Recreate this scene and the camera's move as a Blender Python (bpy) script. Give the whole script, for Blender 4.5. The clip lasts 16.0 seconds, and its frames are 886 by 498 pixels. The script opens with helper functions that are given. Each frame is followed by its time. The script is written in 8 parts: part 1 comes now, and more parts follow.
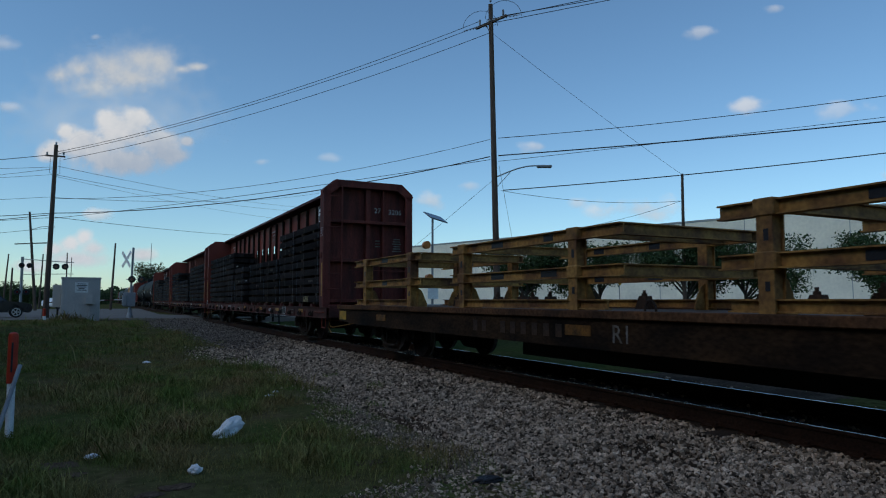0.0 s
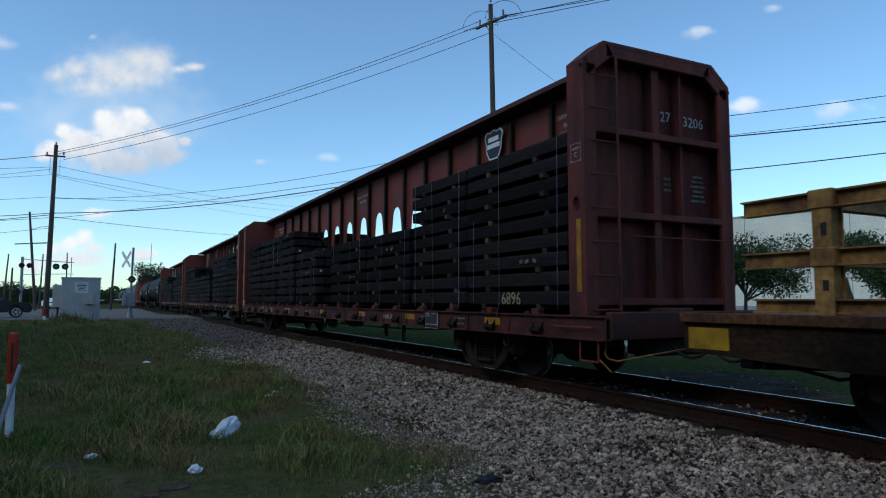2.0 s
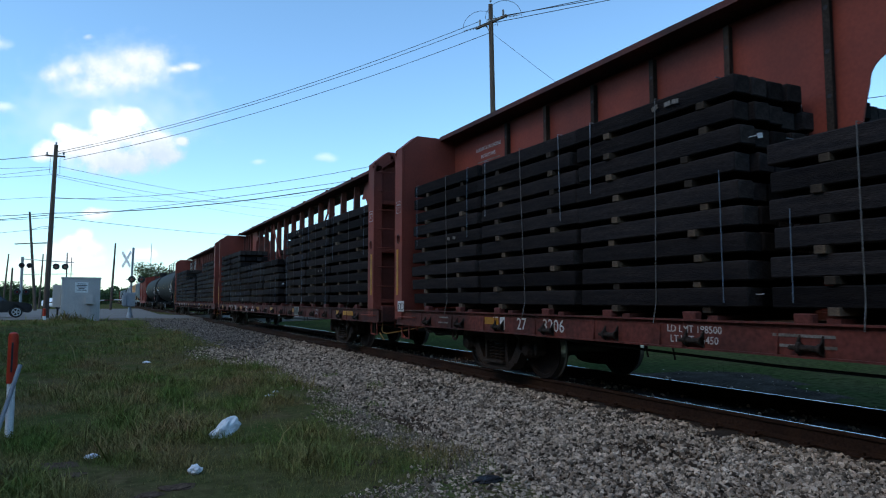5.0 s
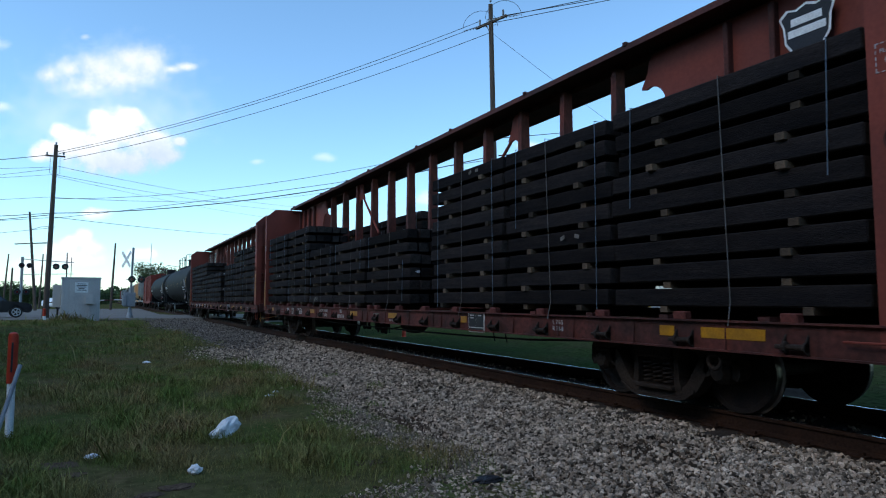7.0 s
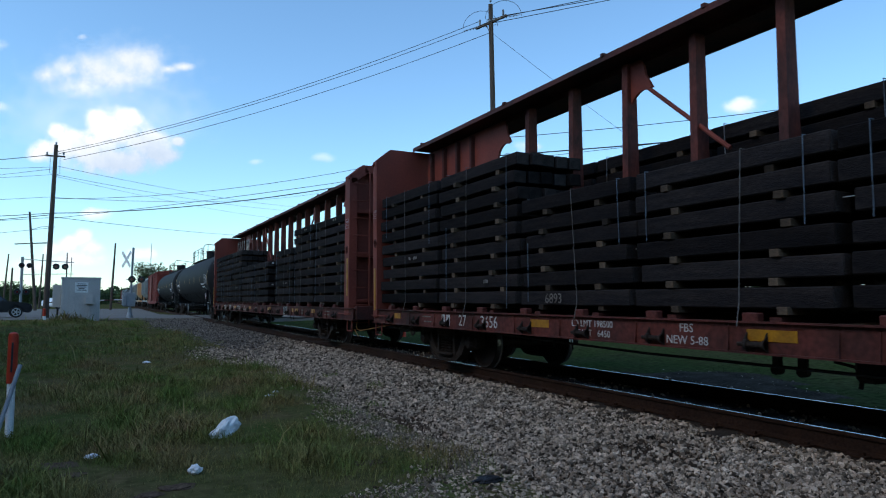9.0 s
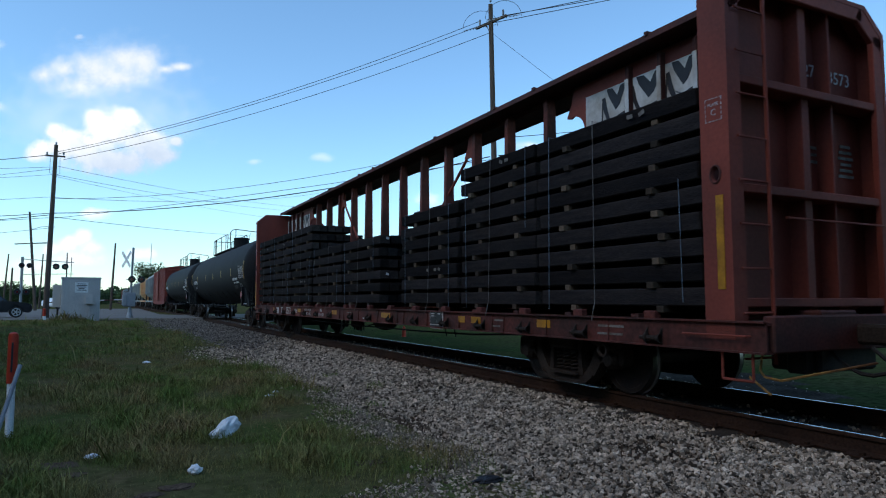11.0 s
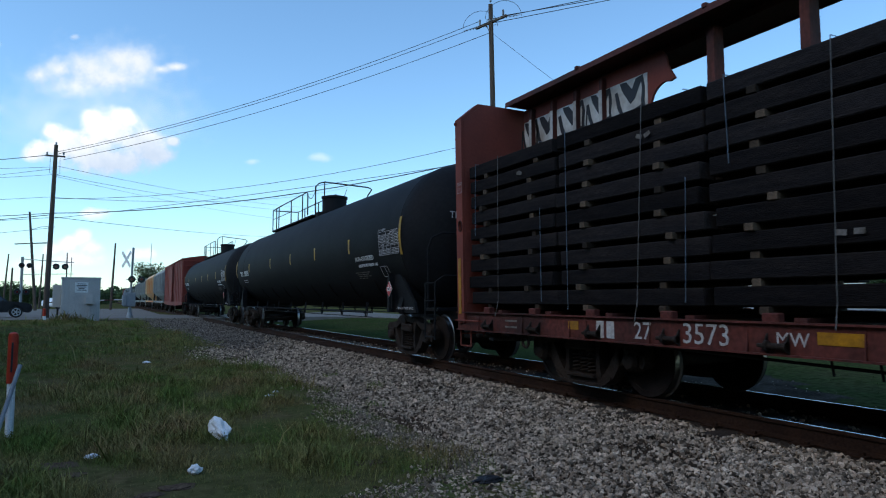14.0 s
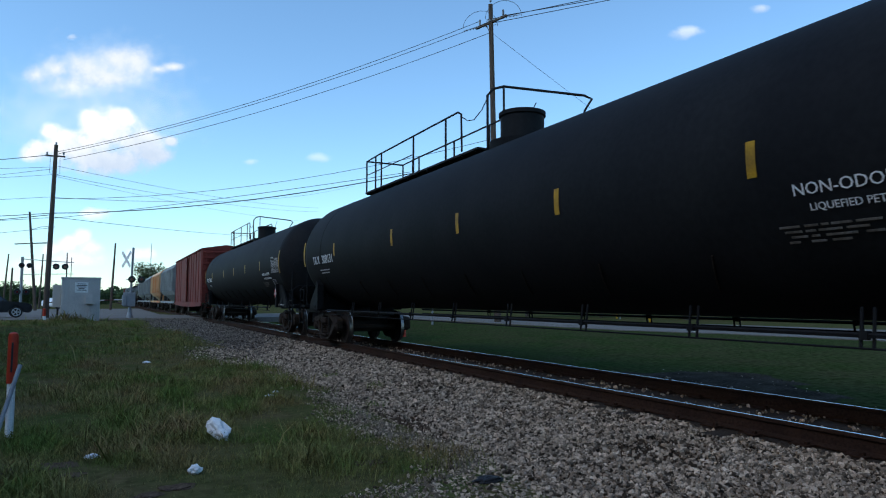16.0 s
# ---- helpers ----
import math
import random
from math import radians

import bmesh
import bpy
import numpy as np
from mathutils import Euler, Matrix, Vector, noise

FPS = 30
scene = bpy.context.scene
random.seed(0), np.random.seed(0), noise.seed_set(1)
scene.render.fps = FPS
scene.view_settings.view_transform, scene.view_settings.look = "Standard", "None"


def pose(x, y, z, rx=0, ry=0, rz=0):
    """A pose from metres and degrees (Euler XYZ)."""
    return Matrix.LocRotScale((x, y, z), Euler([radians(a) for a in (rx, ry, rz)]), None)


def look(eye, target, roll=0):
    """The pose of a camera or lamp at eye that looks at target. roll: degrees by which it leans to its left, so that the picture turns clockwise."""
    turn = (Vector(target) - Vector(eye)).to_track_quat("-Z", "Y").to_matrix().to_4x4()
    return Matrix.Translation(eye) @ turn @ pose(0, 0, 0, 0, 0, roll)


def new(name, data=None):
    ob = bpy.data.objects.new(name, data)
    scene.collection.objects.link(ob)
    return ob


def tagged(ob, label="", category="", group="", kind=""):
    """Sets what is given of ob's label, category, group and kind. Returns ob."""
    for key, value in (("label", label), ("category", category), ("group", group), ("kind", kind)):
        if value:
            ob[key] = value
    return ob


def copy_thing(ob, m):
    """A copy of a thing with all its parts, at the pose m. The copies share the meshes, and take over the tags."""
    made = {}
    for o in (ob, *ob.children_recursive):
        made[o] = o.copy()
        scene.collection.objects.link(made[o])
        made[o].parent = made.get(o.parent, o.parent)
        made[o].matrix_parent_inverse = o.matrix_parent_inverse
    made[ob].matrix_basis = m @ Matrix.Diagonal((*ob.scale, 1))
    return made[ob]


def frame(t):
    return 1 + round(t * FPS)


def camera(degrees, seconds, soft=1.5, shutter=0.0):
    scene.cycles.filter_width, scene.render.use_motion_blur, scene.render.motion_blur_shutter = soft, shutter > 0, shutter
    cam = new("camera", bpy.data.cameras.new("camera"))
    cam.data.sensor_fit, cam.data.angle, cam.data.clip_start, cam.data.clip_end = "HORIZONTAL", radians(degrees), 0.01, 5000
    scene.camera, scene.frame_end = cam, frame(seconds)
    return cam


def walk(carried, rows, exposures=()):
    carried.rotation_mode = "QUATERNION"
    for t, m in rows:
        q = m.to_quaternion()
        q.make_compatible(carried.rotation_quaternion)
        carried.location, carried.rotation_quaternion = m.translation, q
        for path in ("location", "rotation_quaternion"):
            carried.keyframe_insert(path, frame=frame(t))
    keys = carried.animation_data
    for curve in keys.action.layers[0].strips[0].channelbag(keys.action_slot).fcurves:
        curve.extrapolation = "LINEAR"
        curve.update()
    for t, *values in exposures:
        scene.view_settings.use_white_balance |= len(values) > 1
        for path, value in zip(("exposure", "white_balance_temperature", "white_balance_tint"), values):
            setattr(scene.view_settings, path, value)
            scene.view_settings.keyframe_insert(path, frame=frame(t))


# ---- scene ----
# World: z = 0 is the top of the rails, the track runs along +y at x = TRACK_X.
cam = camera(67.878, 16.0, soft=1.1, shutter=0.07)
STAND = pose(0, 0, 1.177, 94.4175, 0, -27.180)
EXPOSURE = [(0, -0.06), (0.7, 0.0), (1.4, 0.22), (2.2, 0.54), (3.0, 0.87), (4.2, 0.92), (7.0, 0.90), (8.8, 0.80), (16, 0.79)]
walk(cam, [(0, STAND), (8, STAND), (16, STAND)], EXPOSURE)

TRACK_X = 6.72
SPEED = 5.55
HALF = 1.40
SECONDS = 16.0
MOVING = []      # (object, rows) pairs, keyed in motions()

# ---- world and sun ----
SUN_EL, SUN_AZ = 42.0, -98.0
world = bpy.data.worlds.new("world")
scene.world = world
world.use_nodes = True
wn, wl = world.node_tree.nodes, world.node_tree.links
wn.clear()
sky = wn.new("ShaderNodeTexSky")
sky.sky_type = "NISHITA"
sky.sun_disc = False
sky.sun_elevation = radians(SUN_EL)
sky.sun_rotation = radians(SUN_AZ)
sky.air_density, sky.dust_density, sky.ozone_density = 1.0, 0.3, 3.0
back = wn.new("ShaderNodeBackground")
back.inputs["Strength"].default_value = 0.13
wout = wn.new("ShaderNodeOutputWorld")
hue = wn.new("ShaderNodeMix")
hue.data_type, hue.blend_type = "RGBA", "MULTIPLY"
hue.inputs["Factor"].default_value = 1.0
hue.inputs["B"].default_value = (0.80, 1.0, 1.045, 1)
wl.new(sky.outputs[0], hue.inputs["A"])
wl.new(hue.outputs["Result"], back.inputs[0])
wl.new(back.outputs[0], wout.inputs[0])

sun_data = bpy.data.lights.new("sun", "SUN")
sun_data.energy = 0.33
sun_data.angle = radians(22)
sun_data.color = (1.0, 0.82, 0.60)
sun = new("sun", sun_data)
a, e = radians(SUN_AZ), radians(SUN_EL)
sun.matrix_basis = look((math.sin(a) * math.cos(e) * 50, math.cos(a) * math.cos(e) * 50, math.sin(e) * 50), (0, 0, 0))


# ---- materials ----
def mat(name, base, rough=0.7, metal=0.0, other=None, scale=4.0, mix=0.5, fine=60.0, fine_mix=0.25, bump=0.15,
        spec=0.22, island=0.0, obj_rand=0.0, stretch=None, alpha=1.0):
    """Two scales of variation between two colours, and a fine relief. island/obj_rand vary the value by piece."""
    m = bpy.data.materials.new(name)
    m.use_nodes = True
    n, l = m.node_tree.nodes, m.node_tree.links
    b = n["Principled BSDF"]
    b.inputs["Roughness"].default_value = rough
    b.inputs["Metallic"].default_value = metal
    b.inputs["Specular IOR Level"].default_value = spec
    other = other or tuple(c * 0.55 for c in base)
    tc = n.new("ShaderNodeTexCoord")
    src = tc.outputs["Object"]
    if stretch:
        mp = n.new("ShaderNodeMapping")
        mp.inputs["Scale"].default_value = stretch
        l.new(src, mp.inputs["Vector"])
        src = mp.outputs[0]
    big = n.new("ShaderNodeTexNoise")
    big.inputs["Scale"].default_value = scale
    big.inputs["Detail"].default_value = 5
    small = n.new("ShaderNodeTexNoise")
    small.inputs["Scale"].default_value = fine
    small.inputs["Detail"].default_value = 3
    l.new(src, big.inputs["Vector"])
    l.new(src, small.inputs["Vector"])
    ramp = n.new("ShaderNodeMapRange")
    ramp.inputs["From Min"].default_value, ramp.inputs["From Max"].default_value = 0.35, 0.68
    l.new(big.outputs["Fac"], ramp.inputs["Value"])
    mul = n.new("ShaderNodeMath")
    mul.operation = "MULTIPLY"
    mul.inputs[1].default_value = mix
    l.new(ramp.outputs[0], mul.inputs[0])
    mixer = n.new("ShaderNodeMix")
    mixer.data_type = "RGBA"
    mixer.inputs["A"].default_value = (*base, 1)
    mixer.inputs["B"].default_value = (*other, 1)
    l.new(mul.outputs[0], mixer.inputs["Factor"])
    hsv = n.new("ShaderNodeHueSaturation")
    l.new(mixer.outputs["Result"], hsv.inputs["Color"])
    val = n.new("ShaderNodeMapRange")
    val.inputs["To Min"].default_value, val.inputs["To Max"].default_value = 1 - fine_mix, 1 + fine_mix
    val.inputs["From Min"].default_value, val.inputs["From Max"].default_value = 0.3, 0.7
    l.new(small.outputs["Fac"], val.inputs["Value"])
    value = val.outputs[0]
    for on, node, sock in ((island, "ShaderNodeNewGeometry", "Random Per Island"), (obj_rand, "ShaderNodeObjectInfo", "Random")):
        if on:
            g = n.new(node)
            r = n.new("ShaderNodeMapRange")
            r.inputs["To Min"].default_value, r.inputs["To Max"].default_value = 1 - on, 1 + on
            l.new(g.outputs[sock], r.inputs["Value"])
            mm = n.new("ShaderNodeMath")
            mm.operation = "MULTIPLY"
            l.new(value, mm.inputs[0])
            l.new(r.outputs[0], mm.inputs[1])
            value = mm.outputs[0]
    l.new(value, hsv.inputs["Value"])
    l.new(hsv.outputs[0], b.inputs["Base Color"])
    if bump:
        bp = n.new("ShaderNodeBump")
        bp.inputs["Strength"].default_value = bump
        bp.inputs["Distance"].default_value = 0.02
        l.new(small.outputs["Fac"], bp.inputs["Height"])
        l.new(bp.outputs[0], b.inputs["Normal"])
    return m


def glass_mat(name, tint):
    m = bpy.data.materials.new(name)
    m.use_nodes = True
    b = m.node_tree.nodes["Principled BSDF"]
    b.inputs["Base Color"].default_value = (*tint, 1)
    b.inputs["Roughness"].default_value = 0.06
    b.inputs["Specular IOR Level"].default_value = 0.6
    return m


RED = mat("oxide_red_paint", (0.218, 0.046, 0.029), 0.68, 0, (0.105, 0.029, 0.021), 0.9, 0.75, 26, 0.10, 0.05)
RED_DARK = mat("grimy_red_paint", (0.10, 0.028, 0.021), 0.75, 0, (0.036, 0.018, 0.015), 1.6, 0.85, 30, 0.25, 0.15)
FLAT_SILL = mat("dark_rusted_sill", (0.044, 0.024, 0.012), 0.85, 0, (0.008, 0.006, 0.005), 0.9, 1.0, 14, 0.4, 0.2, spec=0.08, stretch=(1, 1, 2.2))
DULL_ORANGE = mat("grimed_orange_tape", (0.17, 0.075, 0.014), 0.7, 0, (0.04, 0.022, 0.010), 7, 0.9, 40, 0.3, 0.0)
SILL_RED = mat("grime_streaked_red_sill", (0.118, 0.030, 0.022), 0.75, 0, (0.036, 0.016, 0.013), 1.6, 0.95, 18, 0.3, 0.12)
BROWN_STEEL = mat("grimy_brown_steel", (0.022, 0.016, 0.013), 0.85, 0.0, (0.046, 0.033, 0.025), 3, 0.7, 40, 0.35, 0.25, spec=0.12)
BLACK_STEEL = mat("dark_cast_steel", (0.014, 0.013, 0.0125), 0.75, 0.0, (0.030, 0.025, 0.022), 4, 0.6, 45, 0.3, 0.2)
WHEEL = mat("worn_wheel_steel", (0.018, 0.014, 0.013), 0.75, 0.0, (0.036, 0.027, 0.022), 6, 0.6, 50, 0.3, 0.1, spec=0.12)
TREAD = mat("polished_tread_steel", (0.3, 0.29, 0.28), 0.34, 1.0, (0.17, 0.16, 0.15), 5, 0.5, 40, 0.1, 0.0)
TIE = mat("creosoted_wood", (0.0128, 0.0116, 0.0124), 0.85, 0, (0.028, 0.0225, 0.0205), 2.5, 0.8, 30, 0.4, 0.4, obj_rand=0.45, stretch=(6, 0.7, 6), spec=0.03)
LIT_END_GRAIN = mat("tie_end_grain", (0.040, 0.034, 0.031), 0.9, 0, (0.018, 0.015, 0.014), 9, 0.8, 60, 0.35, 0.4, obj_rand=0.6, spec=0.03)
POST_RED = mat("scuffed_red_post_paint", (0.150, 0.037, 0.025), 0.7, 0, (0.046, 0.019, 0.015), 3.2, 1.0, 24, 0.25, 0.12, stretch=(1, 1, 0.5))
END_RED = mat("grime_washed_red_paint", (0.150, 0.034, 0.025), 0.75, 0, (0.056, 0.019, 0.016), 1.6, 0.9, 20, 0.2, 0.1, stretch=(2.6, 2.6, 0.5))
DUNNAGE = mat("raw_wood_block", (0.100, 0.068, 0.042), 0.9, 0, (0.036, 0.027, 0.021), 8, 0.8, 70, 0.25, 0.2, obj_rand=0.75)
STRAP = mat("steel_strap", (0.30, 0.31, 0.325), 0.5, 0.2, (0.08, 0.085, 0.09), 9, 0.6, 60, 0.15, 0.05)
BLUE_STRAP = mat("blue_plastic_strap", (0.13, 0.165, 0.20), 0.5, 0, (0.05, 0.07, 0.09), 9, 0.6, 60, 0.15, 0.05)
CABLE = mat("steel_wire_cable", (0.13, 0.12, 0.11), 0.6, 0.2, (0.06, 0.055, 0.05), 9, 0.5, 60, 0.2, 0.1)
YELLOW = mat("yellow_reflective_tape", (0.50, 0.27, 0.012), 0.5, 0, (0.20, 0.11, 0.018), 5, 0.8, 50, 0.15, 0.05)
AMBER = mat("amber_reflective_tape", (0.46, 0.205, 0.010), 0.5, 0, (0.20, 0.09, 0.016), 5, 0.8, 50, 0.15, 0.05)
OCHRE = mat("worn_yellow_paint", (0.36, 0.19, 0.050), 0.7, 0, (0.105, 0.046, 0.022), 2.4, 1.0, 18, 0.3, 0.15)
DECK_RUST = mat("rusty_deck_edge", (0.135, 0.062, 0.028), 0.85, 0.0, (0.040, 0.022, 0.014), 1.6, 1.0, 20, 0.4, 0.25, spec=0.1)
DECKING = mat("grimy_deck_plate", (0.075, 0.055, 0.045), 0.75, 0.1, (0.13, 0.08, 0.05), 1.8, 0.7, 30, 0.3, 0.2)
RUST_SILL = mat("rusty_brown_sill", (0.026, 0.018, 0.014), 0.8, 0.0, (0.075, 0.040, 0.022), 1.8, 0.8, 24, 0.3, 0.2)
STENCIL = mat("sill_stencil_paint", (0.56, 0.54, 0.51), 0.75, 0, (0.30, 0.26, 0.24), 12, 0.7, 70, 0.25, 0.0)
WHITE_PAINT = mat("white_stencil_paint", (0.80, 0.80, 0.78), 0.7, 0, (0.6, 0.58, 0.55), 9, 0.6, 60, 0.15, 0.0)
GHOST_PAINT = mat("ghosted_stencil_paint", (0.20, 0.18, 0.16), 0.8, 0, (0.08, 0.065, 0.05), 6, 0.9, 40, 0.3, 0.0)
WHITE_TAG = mat("white_card", (0.62, 0.62, 0.60), 0.7, 0, (0.45, 0.44, 0.42), 9, 0.5, 60, 0.1, 0.0)
CHALK = mat("yellow_chalk", (0.40, 0.36, 0.20), 0.9, 0, (0.18, 0.16, 0.09), 9, 0.8, 60, 0.3, 0.0)
FADED_PAINT = mat("faded_stencil_paint", (0.48, 0.46, 0.45), 0.75, 0, (0.28, 0.25, 0.24), 9, 0.7, 60, 0.25, 0.0)
SIGN_BLACK = mat("black_sign_paint", (0.02, 0.02, 0.022), 0.5, 0, (0.035, 0.03, 0.03), 5, 0.5, 60, 0.2, 0.0)
HAZARD_RED = mat("red_placard", (0.55, 0.05, 0.05), 0.5, 0, (0.4, 0.04, 0.04), 5, 0.5, 60, 0.1, 0.0)
TANK_BLACK = mat("black_tank_paint", (0.0112, 0.0112, 0.0122), 0.64, 0, (0.019, 0.019, 0.0195), 0.9, 0.7, 14, 0.15, 0.05, spec=0.06)
BOX_RED = mat("boxcar_red_paint", (0.18, 0.030, 0.020), 0.7, 0, (0.085, 0.020, 0.015), 0.9, 0.7, 14, 0.2, 0.08)
HOPPER_GREY = mat("hopper_grey_paint", (0.26, 0.27, 0.26), 0.65, 0, (0.12, 0.12, 0.115), 0.7, 0.8, 12, 0.2, 0.08)
HOPPER_ORANGE = mat("sprayed_orange_paint", (0.50, 0.19, 0.06), 0.6, 0, (0.50, 0.40, 0.24), 0.35, 1.0, 9, 0.15, 0.05)
RAIL_RUST = mat("rail_rust", (0.042, 0.021, 0.013), 0.88, 0.0, (0.022, 0.012, 0.009), 2.2, 0.8, 40, 0.35, 0.25, spec=0.1)
RAIL_TOP = mat("polished_rail_head", (0.44, 0.44, 0.46), 0.26, 1.0, (0.45, 0.44, 0.44), 2, 0.4, 50, 0.1, 0.0)
SLEEPER = mat("weathered_sleeper", (0.045, 0.027, 0.017), 0.9, 0, (0.03, 0.019, 0.014), 4, 0.7, 40, 0.3, 0.3, obj_rand=0.25)
STONE = mat("crushed_limestone", (0.41, 0.318, 0.238), 0.9, 0, (0.116, 0.085, 0.062), 6, 0.85, 90, 0.25, 0.3, island=0.92, spec=0.06)
GRIMY_STONE = mat("grimy_fine_ballast", (0.215, 0.180, 0.150), 0.95, 0, (0.085, 0.070, 0.060), 3, 0.85, 60, 0.25, 0.3, island=0.8, spec=0.05)
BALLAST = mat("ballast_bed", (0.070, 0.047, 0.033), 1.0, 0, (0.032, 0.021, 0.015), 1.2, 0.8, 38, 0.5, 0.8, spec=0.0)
TRACK_BED = mat("oily_track_bed", (0.035, 0.025, 0.019), 0.98, 0, (0.06, 0.045, 0.034), 2.5, 0.7, 36, 0.5, 0.8)
LAWN = mat("mown_lawn_blades", (0.050, 0.086, 0.025), 0.9, 0, (0.072, 0.092, 0.034), 0.6, 0.8, 4, 0.25, 0.0, spec=0.0, island=0.3)
TURF = mat("close_mown_turf", (0.036, 0.054, 0.018), 1.0, 0, (0.054, 0.056, 0.026), 0.7, 0.9, 9, 0.4, 0.3, spec=0.0)
BARE = mat("bare_cinder_soil", (0.066, 0.054, 0.042), 1.0, 0, (0.030, 0.025, 0.020), 2.2, 0.9, 22, 0.45, 0.5, spec=0.0)
GRASS = mat("short_grass", (0.056, 0.074, 0.023), 1.0, 0, (0.108, 0.082, 0.044), 1.1, 0.9, 11, 0.3, 0.2, spec=0.0)
BLADE = mat("grass_blades", (0.112, 0.160, 0.040), 0.9, 0, (0.255, 0.170, 0.085), 1.2, 0.9, 5, 0.2, 0.0, spec=0.0, island=0.45)
ASPHALT = mat("worn_asphalt", (0.195, 0.175, 0.155), 0.95, 0, (0.135, 0.122, 0.11), 0.5, 0.7, 30, 0.15, 0.2, spec=0.05)
DIRT = mat("dry_dirt_verge", (0.15, 0.115, 0.082), 1.0, 0, (0.075, 0.065, 0.042), 1.2, 0.7, 30, 0.25, 0.4)
POLE_WOOD = mat("weathered_pole_wood", (0.110, 0.078, 0.060), 0.9, 0, (0.052, 0.038, 0.031), 3, 0.7, 40, 0.25, 0.3, stretch=(4, 4, 0.4))
WIRE = mat("overhead_wire", (0.055, 0.055, 0.06), 0.6, 0.2, (0.05, 0.05, 0.05), 3, 0.5, 30, 0.1, 0.0)
GALV = mat("galvanised_steel", (0.27, 0.28, 0.29), 0.55, 0.2, (0.19, 0.20, 0.21), 5, 0.6, 40, 0.12, 0.05)
CABINET = mat("aluminium_cabinet_paint", (0.52, 0.485, 0.45), 0.6, 0.0, (0.40, 0.375, 0.35), 1.4, 0.6, 20, 0.08, 0.04)
WALL_WHITE = mat("off_white_wall_panel", (0.82, 0.74, 0.60), 0.8, 0, (0.64, 0.58, 0.48), 0.25, 0.7, 3, 0.06, 0.03)
TRIM_GREY = mat("grey_roof_trim", (0.32, 0.33, 0.33), 0.6, 0.2, (0.22, 0.23, 0.23), 1, 0.5, 20, 0.1, 0.05)
LEAF = mat("tree_leaves", (0.034, 0.06, 0.02), 0.7, 0, (0.06, 0.085, 0.03), 0.8, 0.7, 6, 0.2, 0.0, spec=0.2, island=0.4)
BARK = mat("tree_bark", (0.075, 0.06, 0.045), 0.9, 0, (0.045, 0.036, 0.03), 4, 0.7, 40, 0.3, 0.4)
PLASTIC_WHITE = mat("white_plastic", (0.78, 0.8, 0.82), 0.45, 0, (0.6, 0.64, 0.68), 9, 0.5, 50, 0.08, 0.1)
BAG_WHITE = mat("crumpled_plastic_bag", (0.78, 0.80, 0.80), 0.4, 0, (0.58, 0.61, 0.64), 14, 0.6, 60, 0.1, 0.25)
ORANGE_CAP = mat("orange_marker_plastic", (0.44, 0.042, 0.018), 0.5, 0, (0.28, 0.04, 0.02), 9, 0.5, 50, 0.12, 0.05)
GREY_TUBE = mat("grey_plastic_tube", (0.26, 0.28, 0.31), 0.5, 0, (0.18, 0.2, 0.23), 6, 0.5, 50, 0.1, 0.05)
CAR_BLACK = mat("dark_car_paint", (0.006, 0.008, 0.014), 0.2, 0, (0.010, 0.013, 0.022), 2, 0.3, 30, 0.05, 0.0, spec=0.35)
CAR_WHITE = mat("white_car_paint", (0.7, 0.7, 0.7), 0.25, 0, (0.6, 0.6, 0.6), 2, 0.3, 30, 0.05, 0.0, spec=0.6)
TYRE = mat("tyre_rubber", (0.02, 0.02, 0.02), 0.85, 0, (0.035, 0.033, 0.03), 9, 0.5, 60, 0.2, 0.1)
ALLOY = mat("alloy_wheel", (0.5, 0.5, 0.52), 0.35, 0.8, (0.35, 0.35, 0.36), 9, 0.4, 50, 0.1, 0.0)
CAR_GLASS = glass_mat("dark_car_glass", (0.02, 0.025, 0.03))
PANEL_BLUE = glass_mat("solar_cells", (0.02, 0.035, 0.075))
LENS_RED = glass_mat("unlit_red_lens", (0.12, 0.01, 0.012))
SIGN_ORANGE = mat("orange_lamp_housing", (0.45, 0.15, 0.03), 0.5, 0, (0.3, 0.1, 0.03), 6, 0.5, 40, 0.1, 0.05)
INSULATOR = mat("grey_porcelain", (0.3, 0.31, 0.33), 0.3, 0, (0.2, 0.21, 0.22), 9, 0.5, 40, 0.1, 0.0)


